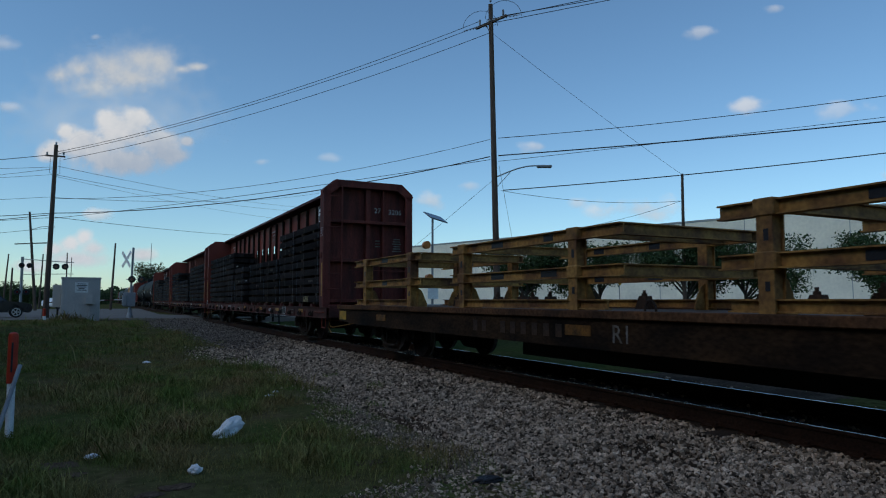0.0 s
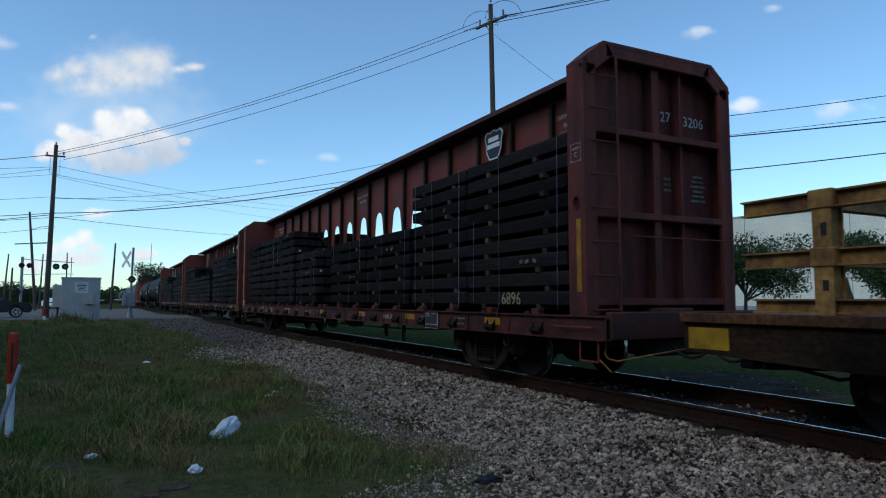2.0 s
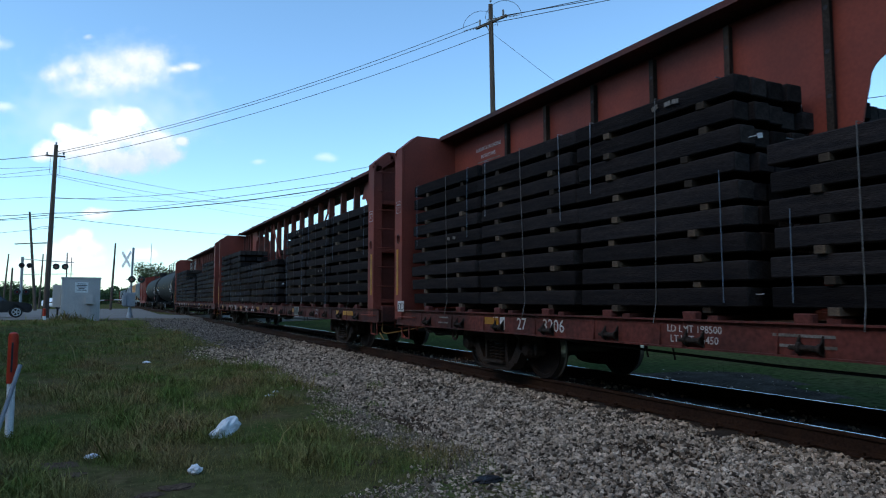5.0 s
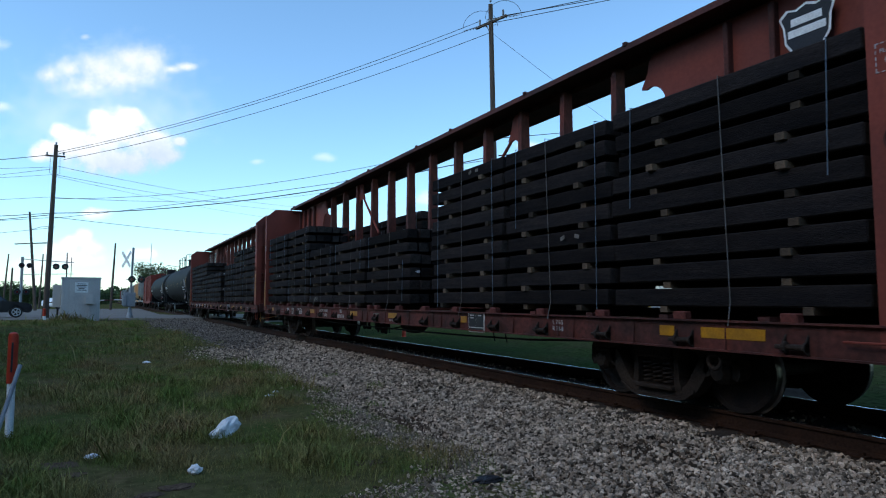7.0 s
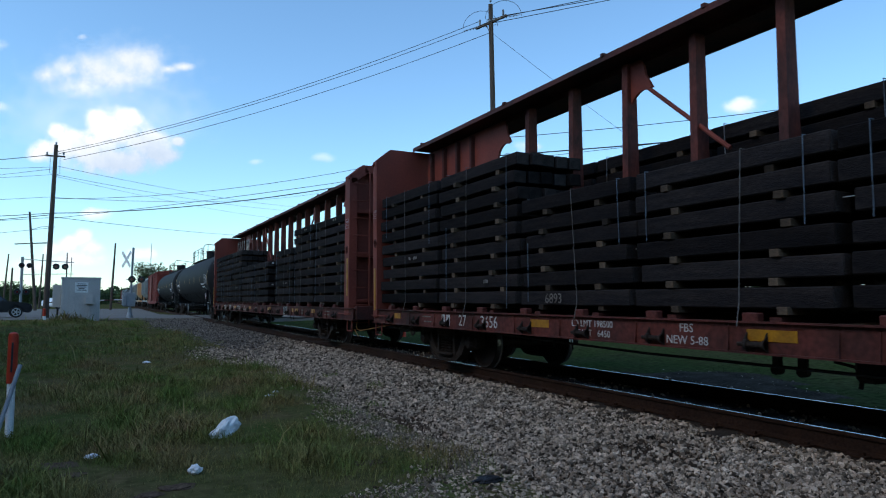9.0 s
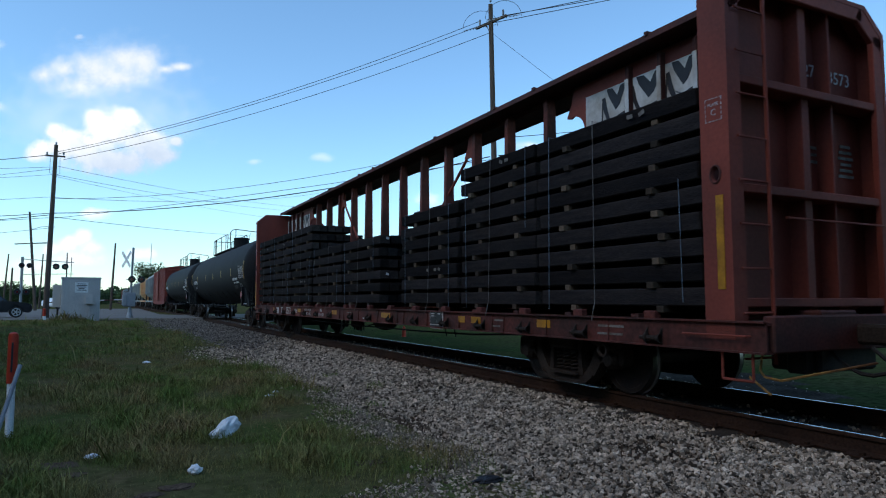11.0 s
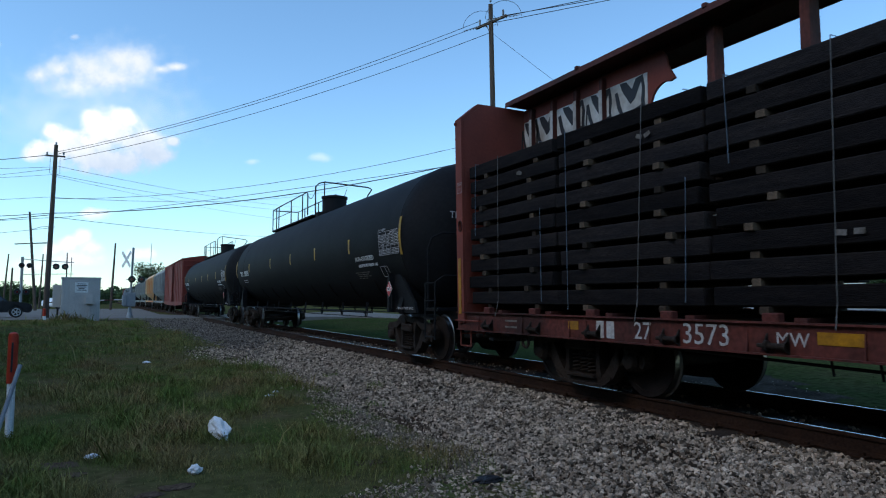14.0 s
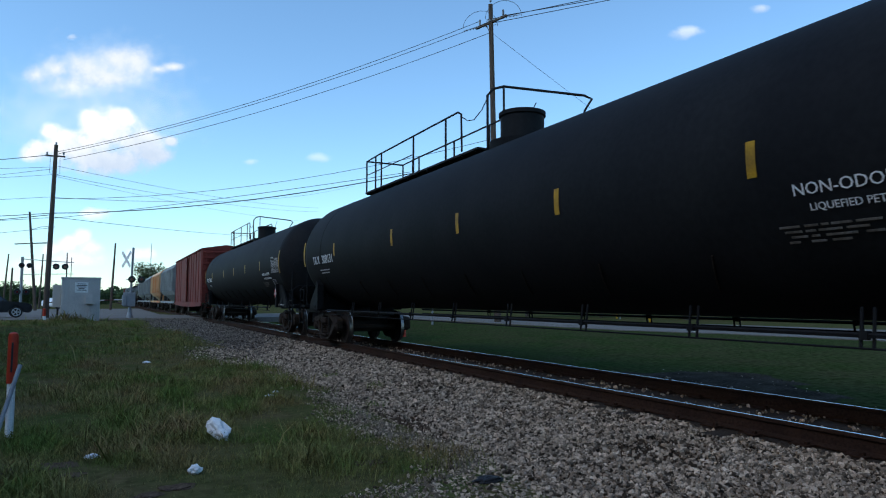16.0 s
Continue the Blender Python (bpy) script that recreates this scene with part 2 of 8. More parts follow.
def cloud_mat(name, seed, shade, density, edge=0.32):
    """Soft cumulus: noise-broken density inside an ellipse; it glows with the daylight that it scatters."""
    m = bpy.data.materials.new(name)
    m.use_nodes = True
    n, l = m.node_tree.nodes, m.node_tree.links
    n.clear()
    tc = n.new("ShaderNodeTexCoord")
    mp = n.new("ShaderNodeMapping")
    mp.inputs["Location"].default_value = (-0.5, -0.5, 0)
    mp.inputs["Scale"].default_value = (1, 1, 0)
    l.new(tc.outputs["Generated"], mp.inputs["Vector"])
    ln = n.new("ShaderNodeVectorMath")
    ln.operation = "LENGTH"
    l.new(mp.outputs[0], ln.inputs[0])
    off = n.new("ShaderNodeMapping")
    off.inputs["Location"].default_value = (seed * 3.1, seed * 1.7, seed)
    off.inputs["Scale"].default_value = (0.0042, 0.0056, 0.0042)
    l.new(tc.outputs["Object"], off.inputs["Vector"])
    nz = n.new("ShaderNodeTexNoise")
    nz.inputs["Scale"].default_value, nz.inputs["Detail"].default_value = 1.7, 10
    nz.inputs["Roughness"].default_value = 0.50
    l.new(off.outputs[0], nz.inputs["Vector"])
    fall = n.new("ShaderNodeMapRange")
    fall.inputs["From Min"].default_value, fall.inputs["From Max"].default_value = 0.05, 0.5
    fall.inputs["To Min"].default_value, fall.inputs["To Max"].default_value = 0.5, -0.75
    l.new(ln.outputs["Value"], fall.inputs["Value"])
    wide = n.new("ShaderNodeMapRange")
    wide.clamp = False
    wide.inputs["From Min"].default_value, wide.inputs["From Max"].default_value = 0.3, 0.7
    l.new(nz.outputs["Fac"], wide.inputs["Value"])
    add = n.new("ShaderNodeMath")
    l.new(wide.outputs[0], add.inputs[0])
    l.new(fall.outputs[0], add.inputs[1])
    al = n.new("ShaderNodeMapRange")
    al.interpolation_type = "SMOOTHSTEP"
    al.inputs["From Min"].default_value, al.inputs["From Max"].default_value = 0.30, 0.30 + edge * 2.6
    al.inputs["To Max"].default_value = density
    l.new(add.outputs[0], al.inputs["Value"])
    sep = n.new("ShaderNodeSeparateXYZ")
    l.new(tc.outputs["Generated"], sep.inputs[0])
    tint = n.new("ShaderNodeMath")
    tint.operation = "MULTIPLY_ADD"
    tint.inputs[1].default_value, tint.inputs[2].default_value = 0.9, -0.35
    l.new(nz.outputs["Fac"], tint.inputs[0])
    low = n.new("ShaderNodeMath")
    low.operation = "ADD"
    l.new(tint.outputs[0], low.inputs[0])
    l.new(sep.outputs["Y"], low.inputs[1])
    rr = n.new("ShaderNodeMapRange")
    rr.inputs["From Min"].default_value, rr.inputs["From Max"].default_value = 0.25, 0.75
    l.new(low.outputs[0], rr.inputs["Value"])
    col = n.new("ShaderNodeMix")
    col.data_type = "RGBA"
    col.inputs["A"].default_value = (*shade, 1)
    col.inputs["B"].default_value = (0.97, 0.97, 0.98, 1)
    l.new(rr.outputs[0], col.inputs["Factor"])
    em = n.new("ShaderNodeEmission")
    em.inputs["Strength"].default_value = 0.77
    l.new(col.outputs["Result"], em.inputs["Color"])
    tr = n.new("ShaderNodeBsdfTransparent")
    ms = n.new("ShaderNodeMixShader")
    out = n.new("ShaderNodeOutputMaterial")
    l.new(al.outputs[0], ms.inputs[0])
    l.new(tr.outputs[0], ms.inputs[1])
    l.new(em.outputs[0], ms.inputs[2])
    l.new(ms.outputs[0], out.inputs[0])
    return m


def puff_mat(name, seed, puffs, shade, light, grain=0.30, edge=0.34, size=0.0042, melt=0.0, most=1.0, slant=-0.45, spots=0.9):
    """Cumulus out of rounded puffs (x, y, rx, ry in the sheet's own metres) with torn rims; it glows with scattered daylight."""
    m = bpy.data.materials.new(name)
    m.use_nodes = True
    n, l = m.node_tree.nodes, m.node_tree.links
    n.clear()

    def op(kind, a, b, third=None):
        q = n.new("ShaderNodeMath")
        q.operation = kind
        for k, v in enumerate((a, b, third)):
            if v is None:
                continue
            if isinstance(v, (int, float)):
                q.inputs[k].default_value = v
            else:
                l.new(v, q.inputs[k])
        return q.outputs[0]
    tc = n.new("ShaderNodeTexCoord")
    off = n.new("ShaderNodeMapping")
    off.inputs["Location"].default_value = (seed * 3.1, seed * 1.7, seed)
    off.inputs["Scale"].default_value = (size, size, size)
    l.new(tc.outputs["Object"], off.inputs["Vector"])
    big = n.new("ShaderNodeTexNoise")
    big.inputs["Scale"].default_value, big.inputs["Detail"].default_value, big.inputs["Roughness"].default_value = 4.2, 9, 0.58
    l.new(off.outputs[0], big.inputs["Vector"])
    near = None
    for x, y, rx, ry in puffs:
        mp = n.new("ShaderNodeMapping")
        mp.inputs["Location"].default_value = (-x / rx, -y / ry, 0)
        mp.inputs["Scale"].default_value = (1 / rx, 1 / ry, 0)
        l.new(tc.outputs["Object"], mp.inputs["Vector"])
        ln = n.new("ShaderNodeVectorMath")
        ln.operation = "LENGTH"
        l.new(mp.outputs[0], ln.inputs[0])
        near = ln.outputs["Value"] if near is None else op("SMOOTH_MIN", near, ln.outputs["Value"], 0.6)
    inside = op("SUBTRACT", 1.17, near)
    torn = op("MULTIPLY", op("SUBTRACT", big.outputs["Fac"], 0.5), grain * 5)
    sep = n.new("ShaderNodeSeparateXYZ")
    l.new(tc.outputs["Generated"], sep.inputs[0])
    sunk = op("MULTIPLY", op("MINIMUM", op("SUBTRACT", sep.outputs["Y"], 0.5), 0.0), melt)
    body = op("ADD", op("ADD", inside, torn), sunk)
    al = n.new("ShaderNodeMapRange")
    al.interpolation_type = "SMOOTHSTEP"
    al.inputs["From Min"].default_value, al.inputs["From Max"].default_value = 0.0, edge * 1.6
    al.inputs["To Max"].default_value = most
    l.new(body, al.inputs["Value"])
    lit = op("ADD", op("MULTIPLY", sep.outputs["Y"], 1.3), op("MULTIPLY", sep.outputs["X"], slant))
    lit = op("ADD", lit, op("MULTIPLY", op("SUBTRACT", big.outputs["Fac"], 0.5), spots))
    rr = n.new("ShaderNodeMapRange")
    rr.interpolation_type = "SMOOTHSTEP"
    rr.inputs["From Min"].default_value, rr.inputs["From Max"].default_value = 0.0, 0.75
    l.new(lit, rr.inputs["Value"])
    col = n.new("ShaderNodeMix")
    col.data_type = "RGBA"
    col.inputs["A"].default_value = (*shade, 1)
    col.inputs["B"].default_value = (*light, 1)
    l.new(rr.outputs[0], col.inputs["Factor"])
    em = n.new("ShaderNodeEmission")
    em.inputs["Strength"].default_value = 0.8
    l.new(col.outputs["Result"], em.inputs["Color"])
    tr = n.new("ShaderNodeBsdfTransparent")
    ms = n.new("ShaderNodeMixShader")
    out = n.new("ShaderNodeOutputMaterial")
    l.new(al.outputs[0], ms.inputs[0])
    l.new(tr.outputs[0], ms.inputs[1])
    l.new(em.outputs[0], ms.inputs[2])
    l.new(ms.outputs[0], out.inputs[0])
    return m


# ---- mesh helpers ----
def part(name, bm, material, parent=None, label="", smooth=False, m=None):
    """Link a bmesh as one mesh object under a thing or a part."""
    me = bpy.data.meshes.new(name)
    bmesh.ops.recalc_face_normals(bm, faces=bm.faces[:])
    bm.to_mesh(me)
    bm.free()
    for mm in (material if isinstance(material, (list, tuple)) else [material]):
        me.materials.append(mm)
    if smooth:
        for p in me.polygons:
            p.use_smooth = True
        me.set_sharp_from_angle(angle=radians(38))
    ob = new(name, me)
    if parent is not None:
        ob.parent = parent
    if m is not None:
        ob.matrix_basis = m
    if label:
        ob["label"] = label
    return ob


def share(ob, m, parent=None):
    """Another object on the same mesh data."""
    o = new(ob.name.split(".")[0], ob.data)
    o.parent = parent if parent is not None else ob.parent
    o.matrix_basis = m
    if "label" in ob:
        o["label"] = ob["label"]
    return o


def box(bm, c, s, rot=None, bevel=0.0):
    m = Matrix.Translation(c)
    if rot is not None:
        m = m @ rot
    vs = bmesh.ops.create_cube(bm, size=1, matrix=m @ Matrix.Diagonal((*s, 1)))["verts"]
    if bevel:
        es = list({ed for v in vs for ed in v.link_edges})
        bmesh.ops.bevel(bm, geom=es, offset=bevel, segments=1, affect="EDGES")


def rod(bm, a, b, r, n=8, r2=None):
    a, b = Vector(a), Vector(b)
    d = b - a
    m = Matrix.Translation((a + b) / 2) @ d.to_track_quat("Z", "Y").to_matrix().to_4x4()
    bmesh.ops.create_cone(bm, cap_ends=True, segments=n, radius1=r, radius2=r if r2 is None else r2, depth=d.length, matrix=m)


def tube(bm, pts, r, n=6):
    """One tube swept along a line of points."""
    pts = [Vector(p) for p in pts]
    rings, side = [], None
    for k, p in enumerate(pts):
        d = (pts[min(k + 1, len(pts) - 1)] - pts[max(k - 1, 0)]).normalized()
        if side is None:
            side = d.orthogonal().normalized()
        side = (side - d * side.dot(d)).normalized()
        up = d.cross(side)
        rings.append([bm.verts.new(p + (side * math.cos(6.2832 * i / n) + up * math.sin(6.2832 * i / n)) * r) for i in range(n)])
    for A, B in zip(rings, rings[1:]):
        for i in range(n):
            bm.faces.new((A[i], A[(i + 1) % n], B[(i + 1) % n], B[i]))
    bm.faces.new(rings[0])
    bm.faces.new(rings[-1][::-1])


def prism(bm, outline, lo, hi, axis="x"):
    """Extrude an outline. axis x: outline is (y, z); y: (x, z); z: (x, y)."""
    def at(p, q):
        return {"x": (q, p[0], p[1]), "y": (p[0], q, p[1]), "z": (p[0], p[1], q)}[axis]
    lo_v = [bm.verts.new(at(p, lo)) for p in outline]
    hi_v = [bm.verts.new(at(p, hi)) for p in outline]
    bm.faces.new(lo_v)
    bm.faces.new(hi_v[::-1])
    k = len(outline)
    for i in range(k):
        bm.faces.new((lo_v[i], lo_v[(i + 1) % k], hi_v[(i + 1) % k], hi_v[i]))


def lathe(bm, profile, n=24, axis="x", centre=(0, 0, 0)):
    """Turn (along, radius) points round an axis through centre."""
    rings = []
    for q, r in profile:
        ring = []
        for i in range(n):
            t = 2 * math.pi * i / n
            c, s = math.cos(t) * r, math.sin(t) * r
            p = {"x": (q, c, s), "y": (s, q, c), "z": (c, s, q)}[axis]
            ring.append(bm.verts.new(Vector(p) + Vector(centre)))
        rings.append(ring)
    for A, B in zip(rings, rings[1:]):
        for i in range(n):
            bm.faces.new((A[i], A[(i + 1) % n], B[(i + 1) % n], B[i]))
    for ring in (rings[0], rings[-1]):
        bm.faces.new(ring)


def letters(name, body, size, m, material, parent, label=""):
    """Lettering in the built-in font as a thin mesh. m maps text x, y, normal."""
    cu = bpy.data.curves.new(name, "FONT")
    cu.body, cu.size, cu.extrude, cu.resolution_u = body, size, 0.0015, 2
    cu.align_x, cu.align_y = "CENTER", "CENTER"
    tmp = bpy.data.objects.new(name, cu)
    me = bpy.data.meshes.new_from_object(tmp)
    bpy.data.objects.remove(tmp)
    me.materials.clear()
    me.materials.append(material)
    ob = new(name, me)
    ob.parent = parent
    ob.matrix_basis = m
    if label:
        ob["label"] = label
    return ob


def side_m(x, y, z):
    """Lettering on a face that looks to -x."""
    return Matrix(((0, 0, -1, x), (-1, 0, 0, y), (0, 1, 0, z), (0, 0, 0, 1)))


def end_m(x, y, z):
    """Lettering on a face that looks to -y."""
    return Matrix(((1, 0, 0, x), (0, 0, -1, y), (0, 1, 0, z), (0, 0, 0, 1)))


def bars(name, rows, m, material, parent, label=""):
    """Rows of (x, y, length, height) as thin plain bars in the plane of m."""
    for x, y, w, h in rows:
        bm = bmesh.new()
        box(bm, (x, y, 0), (w, h, 0.004))
        part(name, bm, material, parent, label, m=m)


def empty(name, m, label, category, group="", kind=""):
    ob = new(name)
    ob.matrix_basis = m
    return tagged(ob, label, category, group, kind)


def smoothstep(lo, hi, x):
    t = np.clip((x - lo) / (hi - lo), 0, 1)
    return t * t * (3 - 2 * t)


# ---- ground ----
EDGE_Y = np.array([0, 3, 4.8, 5.25, 5.5, 6.0, 6.8, 7.7, 8.4, 9.8, 11.3, 12.2, 14.5, 15.8, 16.6, 18.2, 21, 23, 26.3, 30.7, 34.8, 40, 46, 60, 400])
EDGE_X = np.array([1.2, 1.6, 2.0, 2.25, 2.95, 3.3, 3.33, 3.02, 3.0, 3.37, 3.72, 3.45, 3.55, 3.55, 2.75, 2.3, 2.4, 3.15, 3.2, 3.0, 2.0, 1.9, 2.1, 3.2, 3.4])


def gravel_edge(y):
    return np.interp(y, EDGE_Y, EDGE_X) + 0.07 * np.sin(y * 3.3) + 0.05 * np.sin(y * 7.1 + 1)


def ground_z(x, y):
    """Height of the grass sheet."""
    near = -0.42 + 0.36 * smoothstep(12, 46, y)
    far = -0.36 + 0.28 * smoothstep(10, 19, x)
    z = np.where(x < TRACK_X, near, np.maximum(far, near * 0 + far))
    level = smoothstep(60, 110, np.hypot(x, y))
    z = z * (1 - level) + level * -0.12
    bed = 1 - smoothstep(2.2, 3.6, np.abs(x - TRACK_X))
    return z - 0.12 * bed


def ballast_z(x, y):
    """Height of the ballast: flat under the ties, then falling to the verge."""
    d = np.abs(x - TRACK_X)
    side = ground_z(np.where(x < TRACK_X, gravel_edge(y), TRACK_X + 3.0), y) - 0.03
    f = smoothstep(1.35, 3.4, d)
    z = -0.215 * (1 - f) + side * f
    ramp = smoothstep(40.5, 46.0, y) * smoothstep(0.95, 1.2, d)
    return z * (1 - ramp) + ramp * -0.05


def sheet(name, xs, ys, zf, material, label, parent=None, jitter=0.0):
    X, Y = np.meshgrid(np.array(xs), np.array(ys))
    Z = zf(X, Y) + (np.random.rand(*X.shape) - 0.5) * jitter
    nx, ny = len(xs), len(ys)
    co = np.stack([X, Y, Z], -1).reshape(-1, 3)
    idx = np.arange(nx * ny).reshape(ny, nx)
    f = np.stack([idx[:-1, :-1], idx[:-1, 1:], idx[1:, 1:], idx[1:, :-1]], -1).reshape(-1, 4)
    me = bpy.data.meshes.new(name)
    me.from_pydata(co.tolist(), [], f.tolist())
    me.materials.append(material)
    for p in me.polygons:
        p.use_smooth = True
    ob = new(name, me)
    return tagged(ob, label, name.split("_")[0], kind="structure")


gx = np.concatenate([[-2500, -800, -300, -120, -60, -30, -18], np.arange(-12, 28, 0.4), [30, 34, 40, 50, 70, 120, 300, 900, 2500]])
gy = np.concatenate([[-2500, -600, -150, -50, -20, -8], np.arange(-3, 30, 0.4), np.arange(30, 62, 1.0), [65, 70, 80, 95, 120, 160, 250, 600, 1500, 3500]])
sheet("ground", gx, gy, ground_z, GRASS, "dark green mown grass with dry patches")

bx_ = np.concatenate([np.arange(1.4, 5.3, 0.12), np.arange(5.3, 8.2, 0.15), np.arange(8.2, 9.75, 0.15)])
by_ = np.concatenate([[-60, -20], np.arange(-4, 46.5, 0.25)])


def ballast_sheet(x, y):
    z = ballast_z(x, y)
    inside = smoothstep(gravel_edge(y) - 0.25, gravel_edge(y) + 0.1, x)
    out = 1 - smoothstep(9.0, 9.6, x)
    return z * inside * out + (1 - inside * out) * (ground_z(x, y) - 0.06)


# the bed is darker than the loose stones, so gaps between them come out dark
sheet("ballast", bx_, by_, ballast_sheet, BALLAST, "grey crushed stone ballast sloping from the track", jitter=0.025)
sheet("lawn", np.concatenate([np.arange(9.1, 20, 0.35), [20.5, 22, 24, 27]]), np.concatenate([[-30, -12, -4], np.arange(0, 46, 0.5)]),
      lambda x, y: ground_z(x, y) + 0.03 * smoothstep(9.1, 9.9, x + 0.25 * np.sin(y * 2.3) + 0.2 * np.sin(y * 5.1)) - 0.008, TURF, "green close-mown turf beyond the track", jitter=0.012)
bare = bmesh.new()
rim = []
for k in range(40):
    t = k / 40 * 2 * math.pi
    r = 1 + 0.16 * math.sin(3 * t + 1) + 0.1 * math.sin(7 * t) + 0.06 * math.sin(13 * t + 2)
    x, y = 10.3 + 1.25 * r * math.cos(t), 8.7 + 2.2 * r * math.sin(t)
    rim.append((x, y, float(ground_z(np.array(x), np.array(y))) + 0.020))
hub = bare.verts.new((10.3, 8.7, float(ground_z(np.array(10.3), np.array(8.7))) + 0.045))
rim = [bare.verts.new(p) for p in rim]
for k in range(40):
    bare.faces.new((hub, rim[k], rim[(k + 1) % 40]))
tagged(part("bare_patch", bare, BARE, smooth=True), "bare dark cinder soil with stones in the turf", "soil", kind="structure")
bm = bmesh.new()
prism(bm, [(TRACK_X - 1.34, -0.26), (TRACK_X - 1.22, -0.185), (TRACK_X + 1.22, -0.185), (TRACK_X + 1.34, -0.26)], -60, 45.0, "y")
tagged(part("track_bed", bm, TRACK_BED), "dark brown bed between the rails", "track bed", kind="structure")
far_b = bmesh.new()
prism(far_b, [(TRACK_X - 3.2, -0.3), (TRACK_X - 1.3, -0.2), (TRACK_X + 1.3, -0.2), (TRACK_X + 3.0, -0.35)], 57.5, 900, "y")
tagged(part("ballast", far_b, BALLAST), "grey ballast beyond the road crossing", "ballast", kind="structure")

# bare dirt along the foot of the stones
yy = np.linspace(4.4, 15, 330)
ss = np.linspace(0, 1, 7)
w = 0.22 + 0.2 * np.sin(yy * 1.9 + 1) + 0.1 * np.sin(yy * 4.7) + 0.06 * np.sin(yy * 13) + np.random.default_rng(3).normal(0, 0.035, len(yy))
lo_x, hi_x = gravel_edge(yy) - w, gravel_edge(yy) + 0.35
co = [(lo_x[i] + (hi_x[i] - lo_x[i]) * s, yy[i]) for i in range(len(yy)) for s in ss]
co = [(x, y, float(np.maximum(ground_z(np.array(x), np.array(y)), ballast_sheet(np.array(x), np.array(y)))) + 0.010 * math.sin(math.pi * (k % 7) / 6) - 0.008) for k, (x, y) in enumerate(co)]
me = bpy.data.meshes.new("dirt_strip")
me.from_pydata(co, [], [(r * 7 + c, r * 7 + c + 1, r * 7 + c + 8, r * 7 + c + 7) for r in range(len(yy) - 1) for c in range(6)])
me.materials.append(DIRT)
tagged(new("dirt_strip", me), "bare brown dirt between grass and ballast", "dirt", kind="structure")

# roads
bm = bmesh.new()
prism(bm, [(-90, 44.5), (3.0, 48.0), (TRACK_X - 1.6, 47.0), (TRACK_X + 1.6, 47.0), (16, 46), (17.5, 42.0), (18.6, 20.5), (20.1, 16.3), (21.2, 8), (20, -30), (30, -30),
           (29.2, 8), (27.2, 22.1), (24.0, 30.0), (21.5, 46), (24, 66), (18, 62), (TRACK_X + 1.6, 57.5), (TRACK_X - 1.6, 57.5), (4.2, 60), (4.4, 100), (-90, 105)], -0.4, -0.03, "z")
road = tagged(part("road", bm, ASPHALT), "grey worn asphalt road over a level crossing", "road", kind="structure")
bm = bmesh.new()
prism(bm, [(-3.0, 44.8), (2.4, 43.5), (4.6, 44.0), (5.0, 47.2), (2.9, 48.3), (-3, 47.8)], -0.3, -0.022, "z")
tagged(part("dirt_verge", bm, DIRT), "pale dry dirt patch beside the level crossing", "dirt", kind="structure")
# long unseen wall, added behind the camera to shade the near ground
bm = bmesh.new()
prism(bm, [(-11, -70), (-11, 36), (-30, 36), (-30, -70)], -0.5, 8.5, "z")
tagged(part("wall_west", bm, mat("dark_brick_wall", (0.11, 0.085, 0.07), 0.9, 0, (0.07, 0.055, 0.05), 0.6, 0.7, 14, 0.2, 0.2)), "plain dark unseen wall added to block low sky light", "wall", kind="structure")

# rails
RAIL_PROFILE = [(-0.07, -0.172), (0.07, -0.172), (0.07, -0.160), (0.012, -0.140), (0.012, -0.045), (0.036, -0.034), (0.036, -0.008), (0.026, -0.0015),
                (0.020, 0.0), (-0.014, 0.0), (-0.028, -0.002), (-0.036, -0.008), (-0.036, -0.034), (-0.012, -0.045), (-0.012, -0.140), (-0.07, -0.160)]
track = empty("track", pose(TRACK_X, 0, 0), "rusty steel railway track with polished rail heads", "railway track", kind="structure")
for sx in (-1, 1):
    bm = bmesh.new()
    prism(bm, [(sx * 0.7535 - sx * x, z) for x, z in RAIL_PROFILE], -60, 900, "y")
    rail = part("rail", bm, [RAIL_RUST, RAIL_TOP], track)
    for p in rail.data.polygons:
        if p.normal.z > 0.99 and p.center.z > -0.001:
            p.material_index = 1
bm = bmesh.new()
box(bm, (0, 0, -0.255), (2.6, 0.23, 0.14), bevel=0.012)
first = part("sleeper", bm, SLEEPER, track, m=pose(0, 2.0, 0))
bm = bmesh.new()
for sx in (-1, 1):
    box(bm, (sx * 0.7535, 0, -0.165), (0.36, 0.2, 0.014))
    for q in (-1, 1):
        box(bm, (sx * 0.7535 + q * 0.12, 0.05 * q, -0.148), (0.035, 0.035, 0.03))
plate = part("tie_plate", bm, RAIL_RUST, track, m=pose(0, 2.0, 0))
for i in range(1, 86):
    y = 2.0 + i * 0.515 + random.uniform(-0.03, 0.03)
    if y > 44.6:
        break
    share(first, pose(random.uniform(-0.05, 0.05), y, random.uniform(-0.012, 0.006), 0, 0, random.uniform(-1.5, 1.5)))
    share(plate, pose(0, y, 0))


# ---- loose stones and grass ----
def fast_mesh(name, co, tris, material, label, category):
    me = bpy.data.meshes.new(name)
    me.vertices.add(len(co))
    me.vertices.foreach_set("co", co.astype(np.float32).ravel())
    me.loops.add(tris.size)
    me.loops.foreach_set("vertex_index", tris.astype(np.int32).ravel())
    me.polygons.add(len(tris))
    me.polygons.foreach_set("loop_start", np.arange(0, tris.size, 3, dtype=np.int32))
    me.polygons.foreach_set("use_smooth", np.zeros(len(tris), dtype=bool))
    me.update(calc_edges=True)
    me.validate()
    me.materials.append(material)
    return tagged(new(name, me), label, category, kind="stuff")


